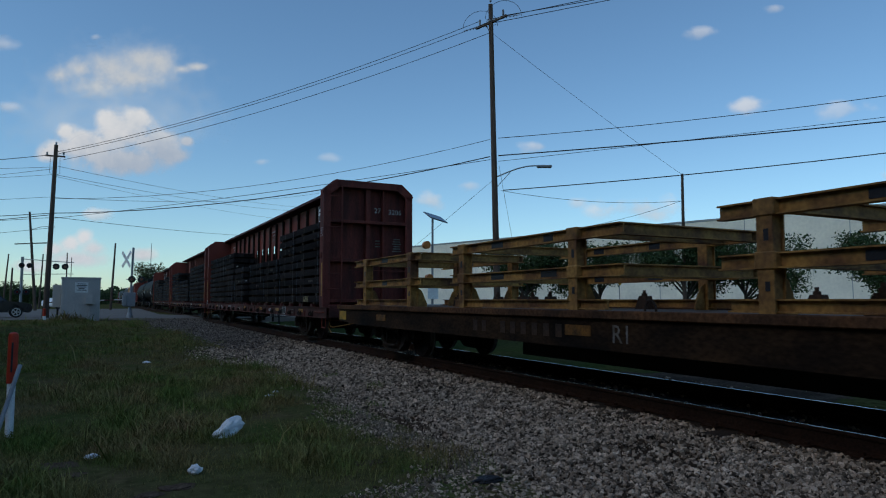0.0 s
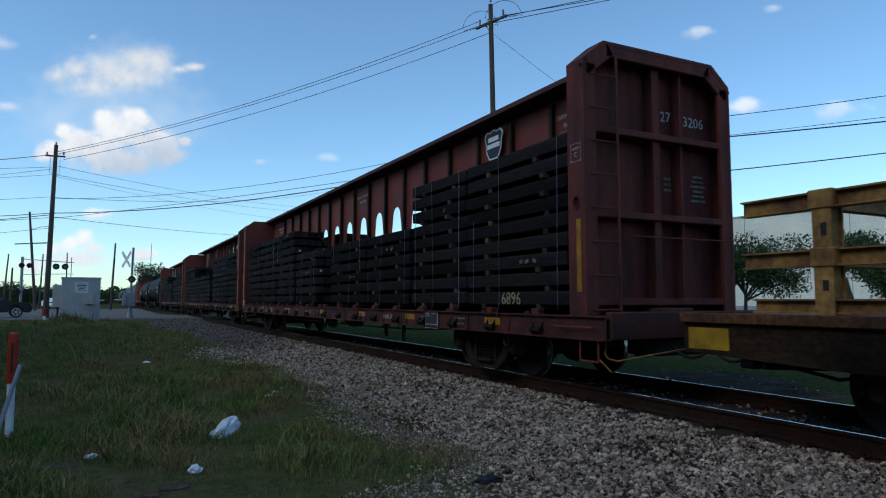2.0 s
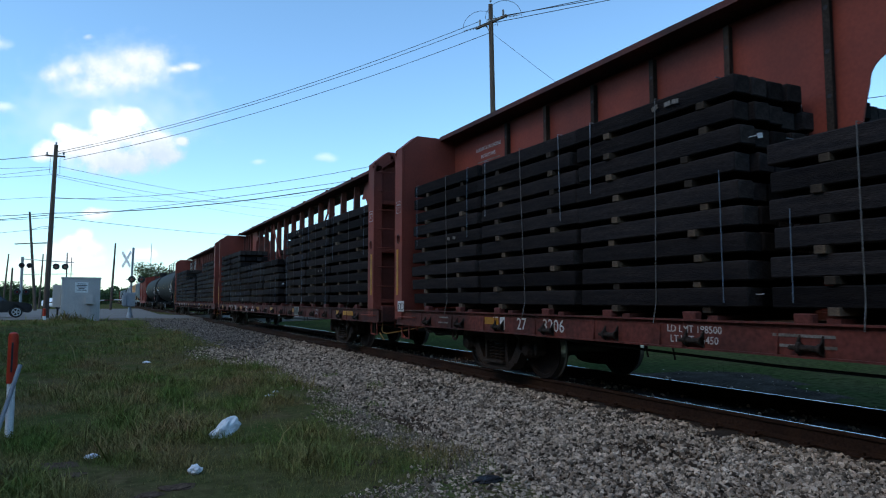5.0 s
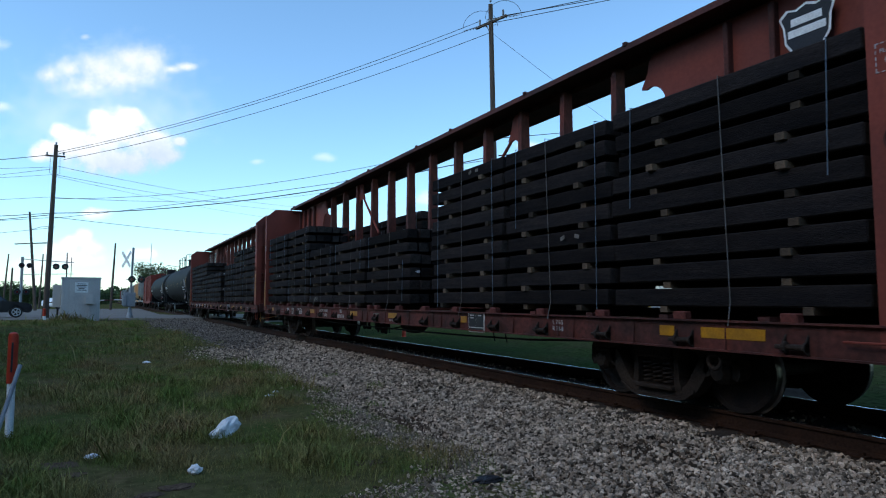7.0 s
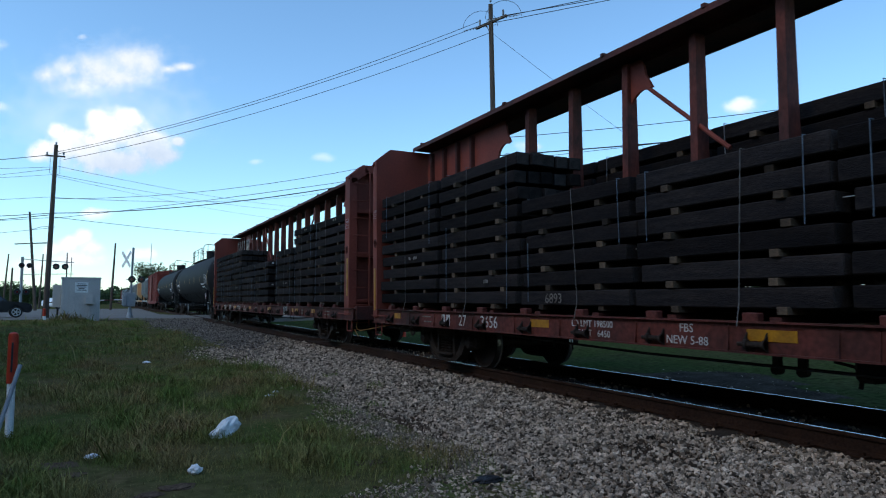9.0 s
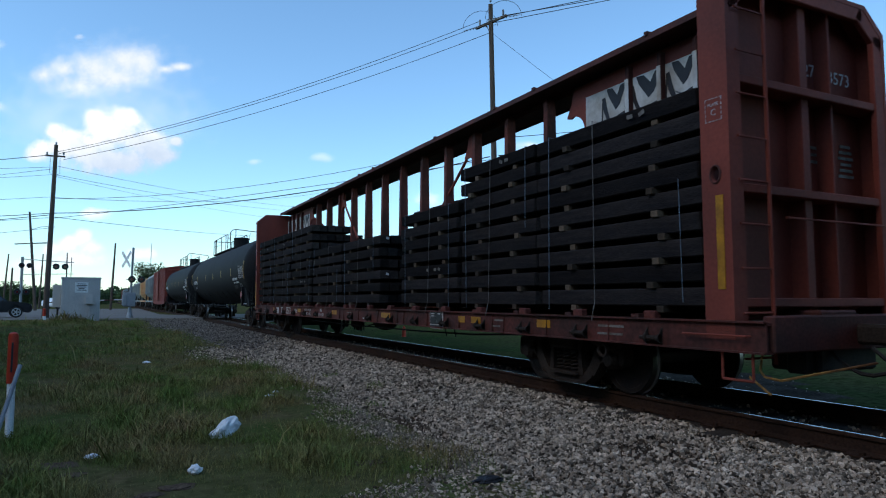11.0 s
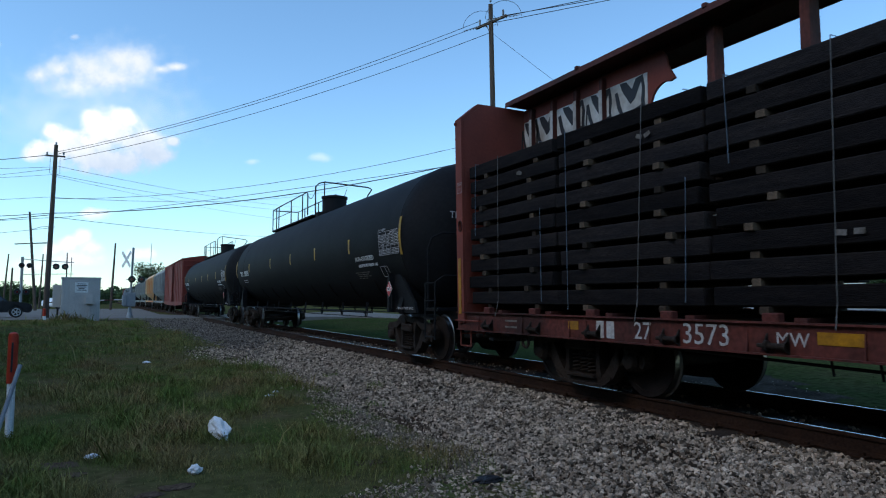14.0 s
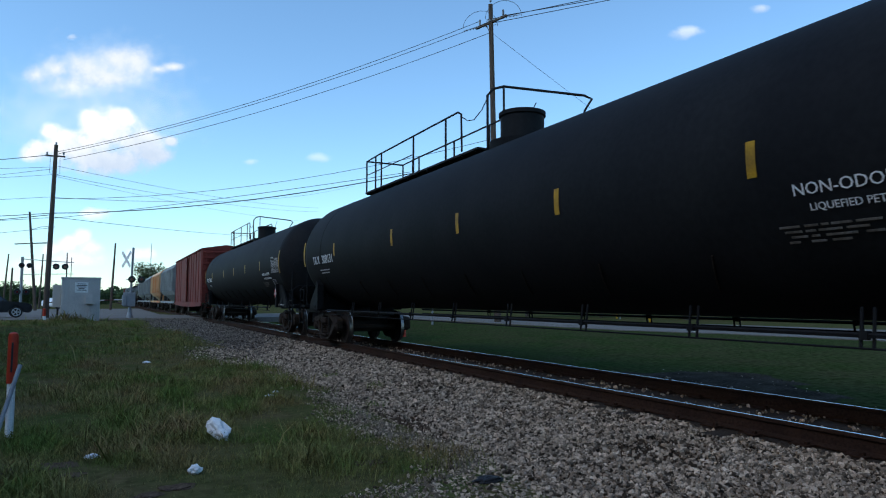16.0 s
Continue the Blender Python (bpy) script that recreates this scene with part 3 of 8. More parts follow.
def turns(k, rng):
    q = rng.normal(size=(k, 4))
    q /= np.linalg.norm(q, axis=1)[:, None]
    w, x, y, z = q.T
    return np.stack([1 - 2 * (y * y + z * z), 2 * (x * y - z * w), 2 * (x * z + y * w), 2 * (x * y + z * w), 1 - 2 * (x * x + z * z), 2 * (y * z - x * w),
                     2 * (x * z - y * w), 2 * (y * z + x * w), 1 - 2 * (x * x + y * y)], -1).reshape(k, 3, 3)


def stones():
    rng = np.random.default_rng(5)
    base = bmesh.new()
    bmesh.ops.create_cube(base, size=1.25)
    bmesh.ops.triangulate(base, faces=base.faces[:])
    bv = np.array([v.co for v in base.verts])
    bf = np.array([[v.index for v in f.verts] for f in base.faces])
    base.free()
    P, S = [], []
    for y0, y1, per, size in ((1.8, 9, 3600, 0.0145), (9, 18, 1900, 0.0185), (18, 46, 470, 0.0245)):
        k = int((5.6 - 1.2) * (y1 - y0) * per)
        x, y = rng.uniform(1.2, 5.75, k), rng.uniform(y0, y1, k)
        e = gravel_edge(y) + rng.normal(0, 0.13, k)
        on_tie = np.abs(((y - 2.0) / 0.515 + 0.5) % 1 - 0.5) < 0.24
        reach = 5.74 + 0.08 * np.sin(y * 2.6) + 0.07 * np.sin(y * 7.1) - np.where(on_tie, 0.16 + 0.14 * np.sin(y * 1.3), 0) - 0.4 * (np.abs(y - 4.78) < 0.16)
        keep = (x > e) & (x < reach + 0.16 * rng.random(k) ** 2)
        keep |= (x > e - 0.5) & (x < e) & (rng.random(k) < 0.07)
        thin = (x < e + 0.4) & (rng.random(k) < 0.35)
        bare = (np.sin(x * 2.1 + 1) * np.sin(y * 1.3 + x) > 0.72) & (rng.random(k) < 0.6)
        bare |= (np.hypot((x - 3.4) / 0.42, (y - 7.9) / 1.15) < 1) & (rng.random(k) < 0.8)
        keep &= ~thin & ~bare
        x, y = x[keep], y[keep]
        s = size * np.clip(rng.lognormal(0, 0.36, len(x)), 0.4, 1.9)
        s[x < gravel_edge(y) + 0.25] *= 0.72
        bed = np.maximum(ballast_sheet(x, y), ground_z(x, y) - 0.02 * (x > gravel_edge(y)))
        bed = np.where(x > 5.42, np.maximum(bed, -0.19), bed)
        P.append(np.stack([x, y, bed + s * rng.uniform(-0.1, 0.9, len(x))], -1))
        S.append(s)
    # grit over the bare strip along the foot
    k = 60000
    x, y = rng.uniform(1.5, 4.4, k), rng.uniform(3.5, 14, k)
    s = 0.0072 * rng.lognormal(0, 0.35, k)
    off = x - gravel_edge(y)
    keep = (off > -0.5) & (off < 0.4) & (rng.random(k) < 0.9 * np.exp(-np.abs(off) / 0.35))
    P.append(np.stack([x, y, np.maximum(ballast_sheet(x, y), ground_z(x, y)) + s * 0.4 + 0.003], -1)[keep])
    S.append(s[keep])
    # the cess beyond the track and between the rails
    k = 26000
    x, y = rng.uniform(TRACK_X + 1.2, TRACK_X + 4.8, k), rng.uniform(2, 45, k)
    s = 0.017 * rng.lognormal(0, 0.35, k)
    keep = (rng.random(k) < 0.5 * np.exp(-(x - TRACK_X - 1.3) / 0.45)) | (np.hypot((x - 10.3) / 1.1, (y - 8.7) / 1.9) + 0.25 * np.sin(x * 5 + y * 3) < 0.9)
    P.append(np.stack([x, y, np.maximum(ballast_sheet(x, y), ground_z(x, y)) + s * 0.3], -1)[keep])
    S.append(s[keep])
    k = 9000
    x, y = TRACK_X + rng.uniform(-0.68, 0.68, k), rng.uniform(2, 45, k)
    keep = (rng.random(k) < 0.25 + 0.4 * (np.sin(y * 1.7) > 0.2)) & (np.abs(((y - 2.0) / 0.515) % 1 - 0.5) < 0.3)
    s = 0.018 * rng.lognormal(0, 0.3, k)
    P.append(np.stack([x, y, np.full(k, -0.165) + s * 0.3], -1)[keep])
    S.append(s[keep])
    P, S = np.concatenate(P), np.concatenate(S)
    # past a worn line the ballast lies finer and dirtier, towards the road
    far = P[:, 1] + 1.6 * np.sin(P[:, 0] * 1.9) + rng.normal(0, 1.5, len(P)) > 22
    for name, sel, material, label in (("ballast_stones", ~far, STONE, "loose grey and white crushed ballast stones"), ("grimy_ballast", far, GRIMY_STONE, "fine dirty grey ballast stones near the road")):
        scatter(name, P[sel], S[sel] * (0.85 if material is GRIMY_STONE else 1.0), bv, bf, rng, material, label)


def scatter(name, P, S, bv, bf, rng, material, label):
    k = len(P)
    shape = rng.uniform(0.6, 1.3, (k, 1, 3)) * rng.uniform(0.55, 1.3, (k, len(bv), 3))
    v = np.einsum("kij,knj->kni", turns(k, rng), bv[None] * shape) * S[:, None, None] + P[:, None, :]
    f = bf[None] + (np.arange(k) * len(bv))[:, None, None]
    fast_mesh(name, v.reshape(-1, 3), f.reshape(-1, 3), material, label, "gravel")


def blades(name, P, H, rng, material, label):
    k = len(P)
    z = np.maximum(ground_z(P[:, 0], P[:, 1]), ballast_sheet(P[:, 0], P[:, 1])) - 0.01
    t = rng.uniform(0, 2 * np.pi, k)
    lean = rng.uniform(0.3, 1.5, k) * H
    w = 0.0012 + 0.015 * H * (1 + 0.05 * P[:, 1])
    side = np.stack([np.cos(t), np.sin(t), 0 * t], -1)
    away = np.stack([-np.sin(t), np.cos(t), 0 * t], -1)
    root = np.stack([P[:, 0], P[:, 1], z], -1)
    up = np.array([0, 0, 1.0])
    mid = root + up * (H * 0.6)[:, None] + away * (lean * 0.35)[:, None]
    tip = root + up * (H * 0.95)[:, None] + away * lean[:, None]
    v = np.stack([root - side * w[:, None], root + side * w[:, None], mid - side * (w * 0.7)[:, None], mid + side * (w * 0.7)[:, None], tip], 1)
    f = np.array([[0, 1, 3], [0, 3, 2], [2, 3, 4]])[None] + (np.arange(k) * 5)[:, None, None]
    fast_mesh(name, v.reshape(-1, 3), f.reshape(-1, 3), material, label, "grass")


def lawn():
    rng = np.random.default_rng(19)
    P, H = [], []
    for x0, x1, y0, y1, per, h in ((9.2, 15, 4, 24, 620, 0.035), (15, 22, 4, 24, 150, 0.045), (9.2, 20, 24, 46, 130, 0.06)):
        k = int((x1 - x0) * (y1 - y0) * per)
        x, y = rng.uniform(x0, x1, k), rng.uniform(y0, y1, k)
        keep = rng.random(k) < 0.75 + 0.25 * np.sin(x * 1.3) * np.sin(y * 0.9)
        keep &= (np.hypot((x - 10.3) / 1.1, (y - 8.7) / 1.9) + 0.25 * np.sin(x * 5 + y * 3) > 0.9) | (rng.random(k) < 0.12)
        P.append(np.stack([x, y], -1)[keep])
        H.append((h * rng.lognormal(0, 0.35, k))[keep])
    blades("lawn_blades", np.concatenate(P), np.concatenate(H), rng, LAWN, "short deep green mown lawn beyond the track")


def grass():
    rng = np.random.default_rng(9)
    P, H = [], []
    for x0, x1, y0, y1, per, h in ((-2.0, 3.6, 3.9, 9, 5600, 0.052), (-3.2, 3.9, 9, 18, 2000, 0.058), (-6.5, 3.6, 18, 46, 380, 0.066),
                                   (-2.6, 0.2, 42.9, 43.7, 420, 0.2)):
        k = int((x1 - x0) * (y1 - y0) * per)
        x, y = rng.uniform(x0, x1, k), rng.uniform(y0, y1, k)
        cl = np.sin(x * 3.1 + 2 * np.sin(y * 0.9)) * np.sin(y * 2.7 + np.sin(x * 1.9)) + 0.6 * np.sin(x * 0.9 - y * 0.5)
        worn = np.sin(x * 1.7 + 1.3 * np.sin(y * 0.8 + 2)) * np.sin(y * 1.15 + 1.1 * np.sin(x * 1.3)) + 0.35 * np.sin(x * 5.3 + y * 2.1)
        keep = rng.random(k) < np.clip(0.72 + 0.25 * cl - 0.75 * np.clip(worn - 0.35, 0, 1), 0.12, 1)
        near = x < TRACK_X
        keep &= np.where(near, (x < gravel_edge(y) + rng.normal(-0.1, 0.2, k)) | ((x < gravel_edge(y) + 1.0) & (rng.random(k) < 0.03)), True)
        keep &= ~((np.hypot((x - 3.05) / 0.5, (y - 8.0) / 0.9) < 1) & (rng.random(k) < 0.8))
        P.append(np.stack([x, y], -1)[keep])
        H.append((h * rng.lognormal(0, 0.45, k) * np.clip(1 + 0.4 * cl - 0.5 * worn, 0.45, 1.9))[keep])
    # the odd tuft in the stones
    for tx, ty in ((4.22, 10.9), (4.3, 11.0), (3.7, 9.4), (3.55, 11.4), (4.1, 13.0), (3.3, 22), (3.6, 24)):
        k = 90
        P.append(np.stack([rng.normal(tx, 0.09, k), rng.normal(ty, 0.12, k)], -1))
        H.append(0.09 * rng.lognormal(0, 0.35, k))
    blades("grass_blades", np.concatenate(P), np.concatenate(H), rng, BLADE, "short dark green grass with dry stems")


# ---- rolling stock ----
def rolls(ob, y0, extra=(0, 0, 0)):
    """Remember a vehicle, or a load on it, that travels with the train from y0."""
    ob.matrix_basis = pose(TRACK_X + extra[0], y0 + extra[1], extra[2])
    MOVING.append((ob, [(t, pose(TRACK_X + extra[0], y0 + extra[1] - SPEED * t, extra[2])) for t in (0, 2, 4, 6, 8, 10, 12, 14, 16)]))
    return ob


WHEEL_R = 0.43


def truck(parent, y, extra=0.0):
    """A three-piece freight truck: bolster with side frames, springs, and two turning wheelsets."""
    bm = bmesh.new()
    box(bm, (0, 0, 0.56), (2.1, 0.34, 0.26), bevel=0.03)
    box(bm, (0, 0, 0.72), (0.8, 0.8, 0.08), bevel=0.02)
    for q in (-1, 1):
        box(bm, (0, q * 0.42, 0.36), (1.7, 0.07, 0.16))
        for sx in (-1, 1):
            box(bm, (sx * 0.7535, q * 0.41, 0.42), (0.12, 0.08, 0.34))
    for sx in (-1, 1):
        box(bm, (sx * 0.93, 0, 0.42), (0.02, 0.56, 0.44))
    tk = part("truck", bm, BLACK_STEEL, parent, m=pose(0, y, 0))
    bm = bmesh.new()
    w = 0.16
    top = [(-1.10, 0.62), (-1.02, 0.68), (-0.86, 0.70), (-0.66, 0.715), (-0.50, 0.76), (-0.36, 0.81), (-0.2, 0.83), (0.2, 0.83), (0.36, 0.81), (0.50, 0.76), (0.66, 0.715),
           (0.86, 0.70), (1.02, 0.68), (1.10, 0.62), (1.11, 0.52), (1.04, 0.53), (0.90, 0.545), (0.78, 0.545), (0.66, 0.575), (0.52, 0.63), (0.40, 0.69), (0.3, 0.72),
           (-0.3, 0.72), (-0.40, 0.69), (-0.52, 0.63), (-0.66, 0.575), (-0.78, 0.545), (-0.90, 0.545), (-1.04, 0.53), (-1.11, 0.52)]
    prism(bm, top, -w / 2, w / 2)
    low = [(-0.80, 0.57), (-0.66, 0.60), (-0.585, 0.50), (-0.50, 0.36), (-0.41, 0.245), (-0.32, 0.205), (0.32, 0.205), (0.41, 0.245), (0.50, 0.36), (0.585, 0.50), (0.66, 0.60), (0.80, 0.57),
           (0.74, 0.46), (0.66, 0.32), (0.56, 0.19), (0.45, 0.115), (0.33, 0.085), (0.15, 0.075), (-0.15, 0.075), (-0.33, 0.085), (-0.45, 0.115), (-0.56, 0.19), (-0.66, 0.32), (-0.74, 0.46)]
    prism(bm, low, -w / 2, w / 2)
    for q in (-1, 1):
        prism(bm, [(q * 0.27, 0.18), (q * 0.37, 0.20), (q * 0.345, 0.30), (q * 0.335, 0.5), (q * 0.37, 0.66), (q * 0.42, 0.73), (q * 0.27, 0.74)], -w / 2 - 0.012, w / 2)
        # pedestal jaws and the bearing adapter over each axle end
        prism(bm, [(q * 1.11, 0.60), (q * 1.12, 0.42), (q * 1.08, 0.36), (q * 1.03, 0.38), (q * 1.03, 0.56)], -w / 2, w / 2)
        prism(bm, [(q * 0.76, 0.58), (q * 0.76, 0.40), (q * 0.70, 0.37), (q * 0.67, 0.42), (q * 0.68, 0.58)], -w / 2, w / 2)
        box(bm, (0, q * 0.89, 0.545), (0.18, 0.24, 0.07), bevel=0.015)
        lathe(bm, [(-0.14, 0.03), (-0.14, 0.075), (-0.12, 0.095), (-0.08, 0.118), (0.06, 0.122), (0.06, 0.05)], 16, "x", (0, q * 0.89, WHEEL_R))
    # raised rim along the lower bow
    prism(bm, [(-0.55, 0.185), (-0.44, 0.11), (-0.33, 0.08), (-0.15, 0.07), (0.15, 0.07), (0.33, 0.08), (0.44, 0.11), (0.55, 0.185), (0.55, 0.215), (0.43, 0.14), (0.32, 0.112), (-0.32, 0.112), (-0.43, 0.14), (-0.55, 0.215)], -w / 2 - 0.025, -w / 2)
    box(bm, (0, 0, 0.20), (0.3, 0.56, 0.05), bevel=0.01)
    box(bm, (-0.06, 0, 0.60), (0.18, 0.52, 0.16), bevel=0.03)
    lathe(bm, [(-0.02, 0.055), (-0.012, 0.085), (0.012, 0.085), (0.02, 0.055)], 14, "x", (-0.09, 0.18, 0.70))
    sf = part("side_frame", bm, BROWN_STEEL, tk, m=pose(-1.0, 0, 0))
    share(sf, pose(1.0, 0, 0, 0, 0, 180), tk)
    bm = bmesh.new()
    tube(bm, [(0.062 * math.cos(k * 0.785), 0.062 * math.sin(k * 0.785), 0.235 + k * 0.0062) for k in range(46)], 0.0135, 5)
    coil = part("spring", bm, BROWN_STEEL, tk, smooth=True, m=pose(-1.03, -0.15, 0))
    for sx in (-1, 1):
        for cy in (-0.15, 0.0, 0.15):
            if sx > 0 or cy > -0.1:
                share(coil, pose(sx * 1.03, cy, 0), tk)
    bm = bmesh.new()
    prof = [(-0.80, 0.10), (-0.80, WHEEL_R - 0.07), (-0.815, WHEEL_R - 0.06), (-0.815, WHEEL_R - 0.006), (-0.80, WHEEL_R), (-0.72, WHEEL_R + 0.002),
            (-0.705, WHEEL_R + 0.026), (-0.685, WHEEL_R + 0.024), (-0.68, WHEEL_R - 0.06), (-0.735, WHEEL_R - 0.09), (-0.75, 0.16), (-0.69, 0.12), (-0.69, 0.075)]
    lathe(bm, prof, 28)
    lathe(bm, [(-x, r) for x, r in prof], 28)
    rod(bm, (-1.06, 0, 0), (1.06, 0, 0), 0.075, 12)
    for sx in (-1, 1):
        for k in range(3):
            t = k * 2.094
            box(bm, (sx * 1.068, 0.04 * math.cos(t), 0.04 * math.sin(t)), (0.03, 0.025, 0.025))
    ws = part("wheelset", bm, [WHEEL, TREAD], tk, smooth=True, m=pose(0, -0.89, WHEEL_R))
    for p in ws.data.polygons:
        c = p.center
        if 0.71 < abs(c.x) < 0.80 and math.hypot(c.y, c.z) > WHEEL_R - 0.004:
            p.material_index = 1
    other = share(ws, pose(0, 0.89, WHEEL_R), tk)
    for k, (o, oy) in enumerate(((ws, -0.89), (other, 0.89))):
        step = math.degrees(SPEED / WHEEL_R)
        MOVING.append((o, [(i / 10, pose(0, oy, WHEEL_R, step * i / 10 + 30 * k)) for i in range(161)]))
    return tk


def coupler(parent, y, sgn):
    bm = bmesh.new()
    box(bm, (0, y + sgn * 0.25, 0.84), (0.2, 0.7, 0.2), bevel=0.03)
    box(bm, (0.06, y + sgn * 0.62, 0.84), (0.26, 0.22, 0.28), bevel=0.05)
    part("coupler", bm, BROWN_STEEL, parent)
    bm = bmesh.new()
    box(bm, (0, y - sgn * 0.22, 0.64), (0.95, 0.55, 0.36), bevel=0.03)
    box(bm, (-0.55, y - sgn * 0.1, 0.6), (0.16, 0.2, 0.3), bevel=0.02)
    part("draft_gear", bm, BLACK_STEEL, parent)
    bm = bmesh.new()
    pts = [(-0.3, y, 0.75)]
    for k in range(1, 9):
        u = k / 8
        pts.append((-0.3 + 0.1 * u, y + sgn * 0.85 * u, 0.72 - 0.30 * math.sin(u * math.pi) * (1 - 0.3 * u)))
    tube(bm, pts, 0.02, 6)
    part("air_hose", bm, BLACK_STEEL, parent)


def bulkhead(parent, sgn, paint=None, drop=0.0):
    """End wall: a plate with deep side posts and a chamfered top, ribbed on its outer face. Outer face at y = 11.5."""
    paint = paint or RED
    yo, yi = sgn * (11.26 - drop * 0.39), sgn * 10.92
    lo, hi = min(yo, yi), max(yo, yi)
    out = [(-1.34, 0.80), (-1.34, 4.26), (-1.0, 4.545), (1.0, 4.545), (1.34, 4.26), (1.34, 0.80)]
    bm = bmesh.new()
    inner = [(x * 0.964, z - (0.05 if z > 1 else 0)) for x, z in out]
    prism(bm, out[1:] + inner[:0:-1], lo, hi, "y")
    hole_y, hole_z = (yo + yi) / 2 - drop * 0.08, 2.41
    for side, w in ((lo, -1), (hi, 1)):
        rim = [(hole_y + w * 0.05 * math.sin(k * math.pi / 8), hole_z + 0.075 * math.cos(k * math.pi / 8)) for k in range(9)]
        prism(bm, [(side, 0.80), (side, 4.255), (hole_y, 4.255)] + rim + [(hole_y, 0.80)], -1.34, -1.292)
    bmesh.ops.remove_doubles(bm, verts=bm.verts[:], dist=0.0005)
    bmesh.ops.delete(bm, geom=[f for f in bm.faces if all(abs(v.co.y - hole_y) < 1e-4 for v in f.verts)], context="FACES_ONLY")
    bh = part("bulkhead", bm, paint, parent)
    bm = bmesh.new()
    prism(bm, [(x * 0.96, z - 0.05) for x, z in out], min(yi, yi + sgn * 0.05), max(yi, yi + sgn * 0.05), "y")
    part("end_plate", bm, paint, bh)
    # flanges and ribs on the outer face
    bm = bmesh.new()
    for sx in (-1, 1):
        wide = 0.05 if drop and sx < 0 else 0.2
        box(bm, (sx * (1.335 - wide / 2), yo - sgn * 0.04, 2.5), (wide, 0.07, 3.44), bevel=0.01)
        box(bm, (sx * 1.10, yo - sgn * 0.04, 4.29), (0.56, 0.07, 0.2), pose(0, 0, 0, 0, sx * 38), bevel=0.01)
    box(bm, (0, yo - sgn * 0.04, 4.44), (1.9, 0.07, 0.19), bevel=0.01)
    part("end_frame", bm, paint, bh)
    for x, w in ((0.0, 0.13), (0.47, 0.045)):
        bm = bmesh.new()
        box(bm, (x, yi + sgn * 0.14, 2.65), (w, 0.19, 3.62), bevel=0.01)
        part("stiffener", bm, paint, bh)
    for z in (1.15, 2.28, 3.38):
        bm = bmesh.new()
        box(bm, (0, (yi + yo) / 2 + sgn * 0.02, z), (2.56, 0.26, 0.09), bevel=0.01)
        part("cross_rib", bm, paint, bh)
    # ladder
    bm = bmesh.new()
    lx = -0.82
    rod(bm, (lx, yo + sgn * 0.03, 0.55), (lx, yo + sgn * 0.03, 4.36), 0.022, 6)
    for k in range(9):
        z = 0.62 + k * 0.43
        rod(bm, (-1.25, yo + sgn * 0.03, z), (lx, yo + sgn * 0.03, z), 0.012, 6)
    rod(bm, (-0.6, yo + sgn * 0.05, 2.0), (1.2, yo + sgn * 0.05, 2.0), 0.012, 6)
    part("ladder", bm, paint, bh)
    bm = bmesh.new()
    box(bm, (0.25, yo + sgn * 0.12, 1.0), (1.5, 0.34, 0.05), bevel=0.01)
    box(bm, (0.1, yo + sgn * 0.05, 0.88), (1.1, 0.2, 0.2))
    part("end_platform", bm, BLACK_STEEL, bh)
    # lashing ring and a worn tape strip on the post
    bm = bmesh.new()
    tube(bm, [(-1.343, hole_y + 0.062 * math.cos(k * 0.3927), hole_z + 0.088 * math.sin(k * 0.3927)) for k in range(17)], 0.011, 6)
    part("ring_plate", bm, RED_DARK, bh)
    bm = bmesh.new()
    box(bm, (-1.344, hole_y + sgn * 0.04, 1.74 - drop), (0.008, 0.085, 0.92))
    part("tape_strip", bm, AMBER, bh, "yellow reflective tape strip")
    small = Matrix.Scale(0.72 if drop else 0.95, 4)
    bars("stencil", [(q * 0.045, z, 0.028, 0.008) for q in (-2, -1, 0, 1, 2) for z in (0.12, -0.12)] + [(x, q * 0.05, 0.008, 0.03) for q in (-2, -1, 0, 1, 2) for x in (-0.1, 0.1)], side_m(-1.345, hole_y, 3.06) @ small, FADED_PAINT, bh)
    letters("stencil", "C", 0.10, side_m(-1.346, hole_y, 3.03) @ small, FADED_PAINT, bh)
    letters("stencil", "PLATE", 0.05, side_m(-1.346, hole_y, 3.11) @ small, FADED_PAINT, bh)
    return bh


MIDDLE = pose(-0.2, 0, 0)     # the partition and its posts


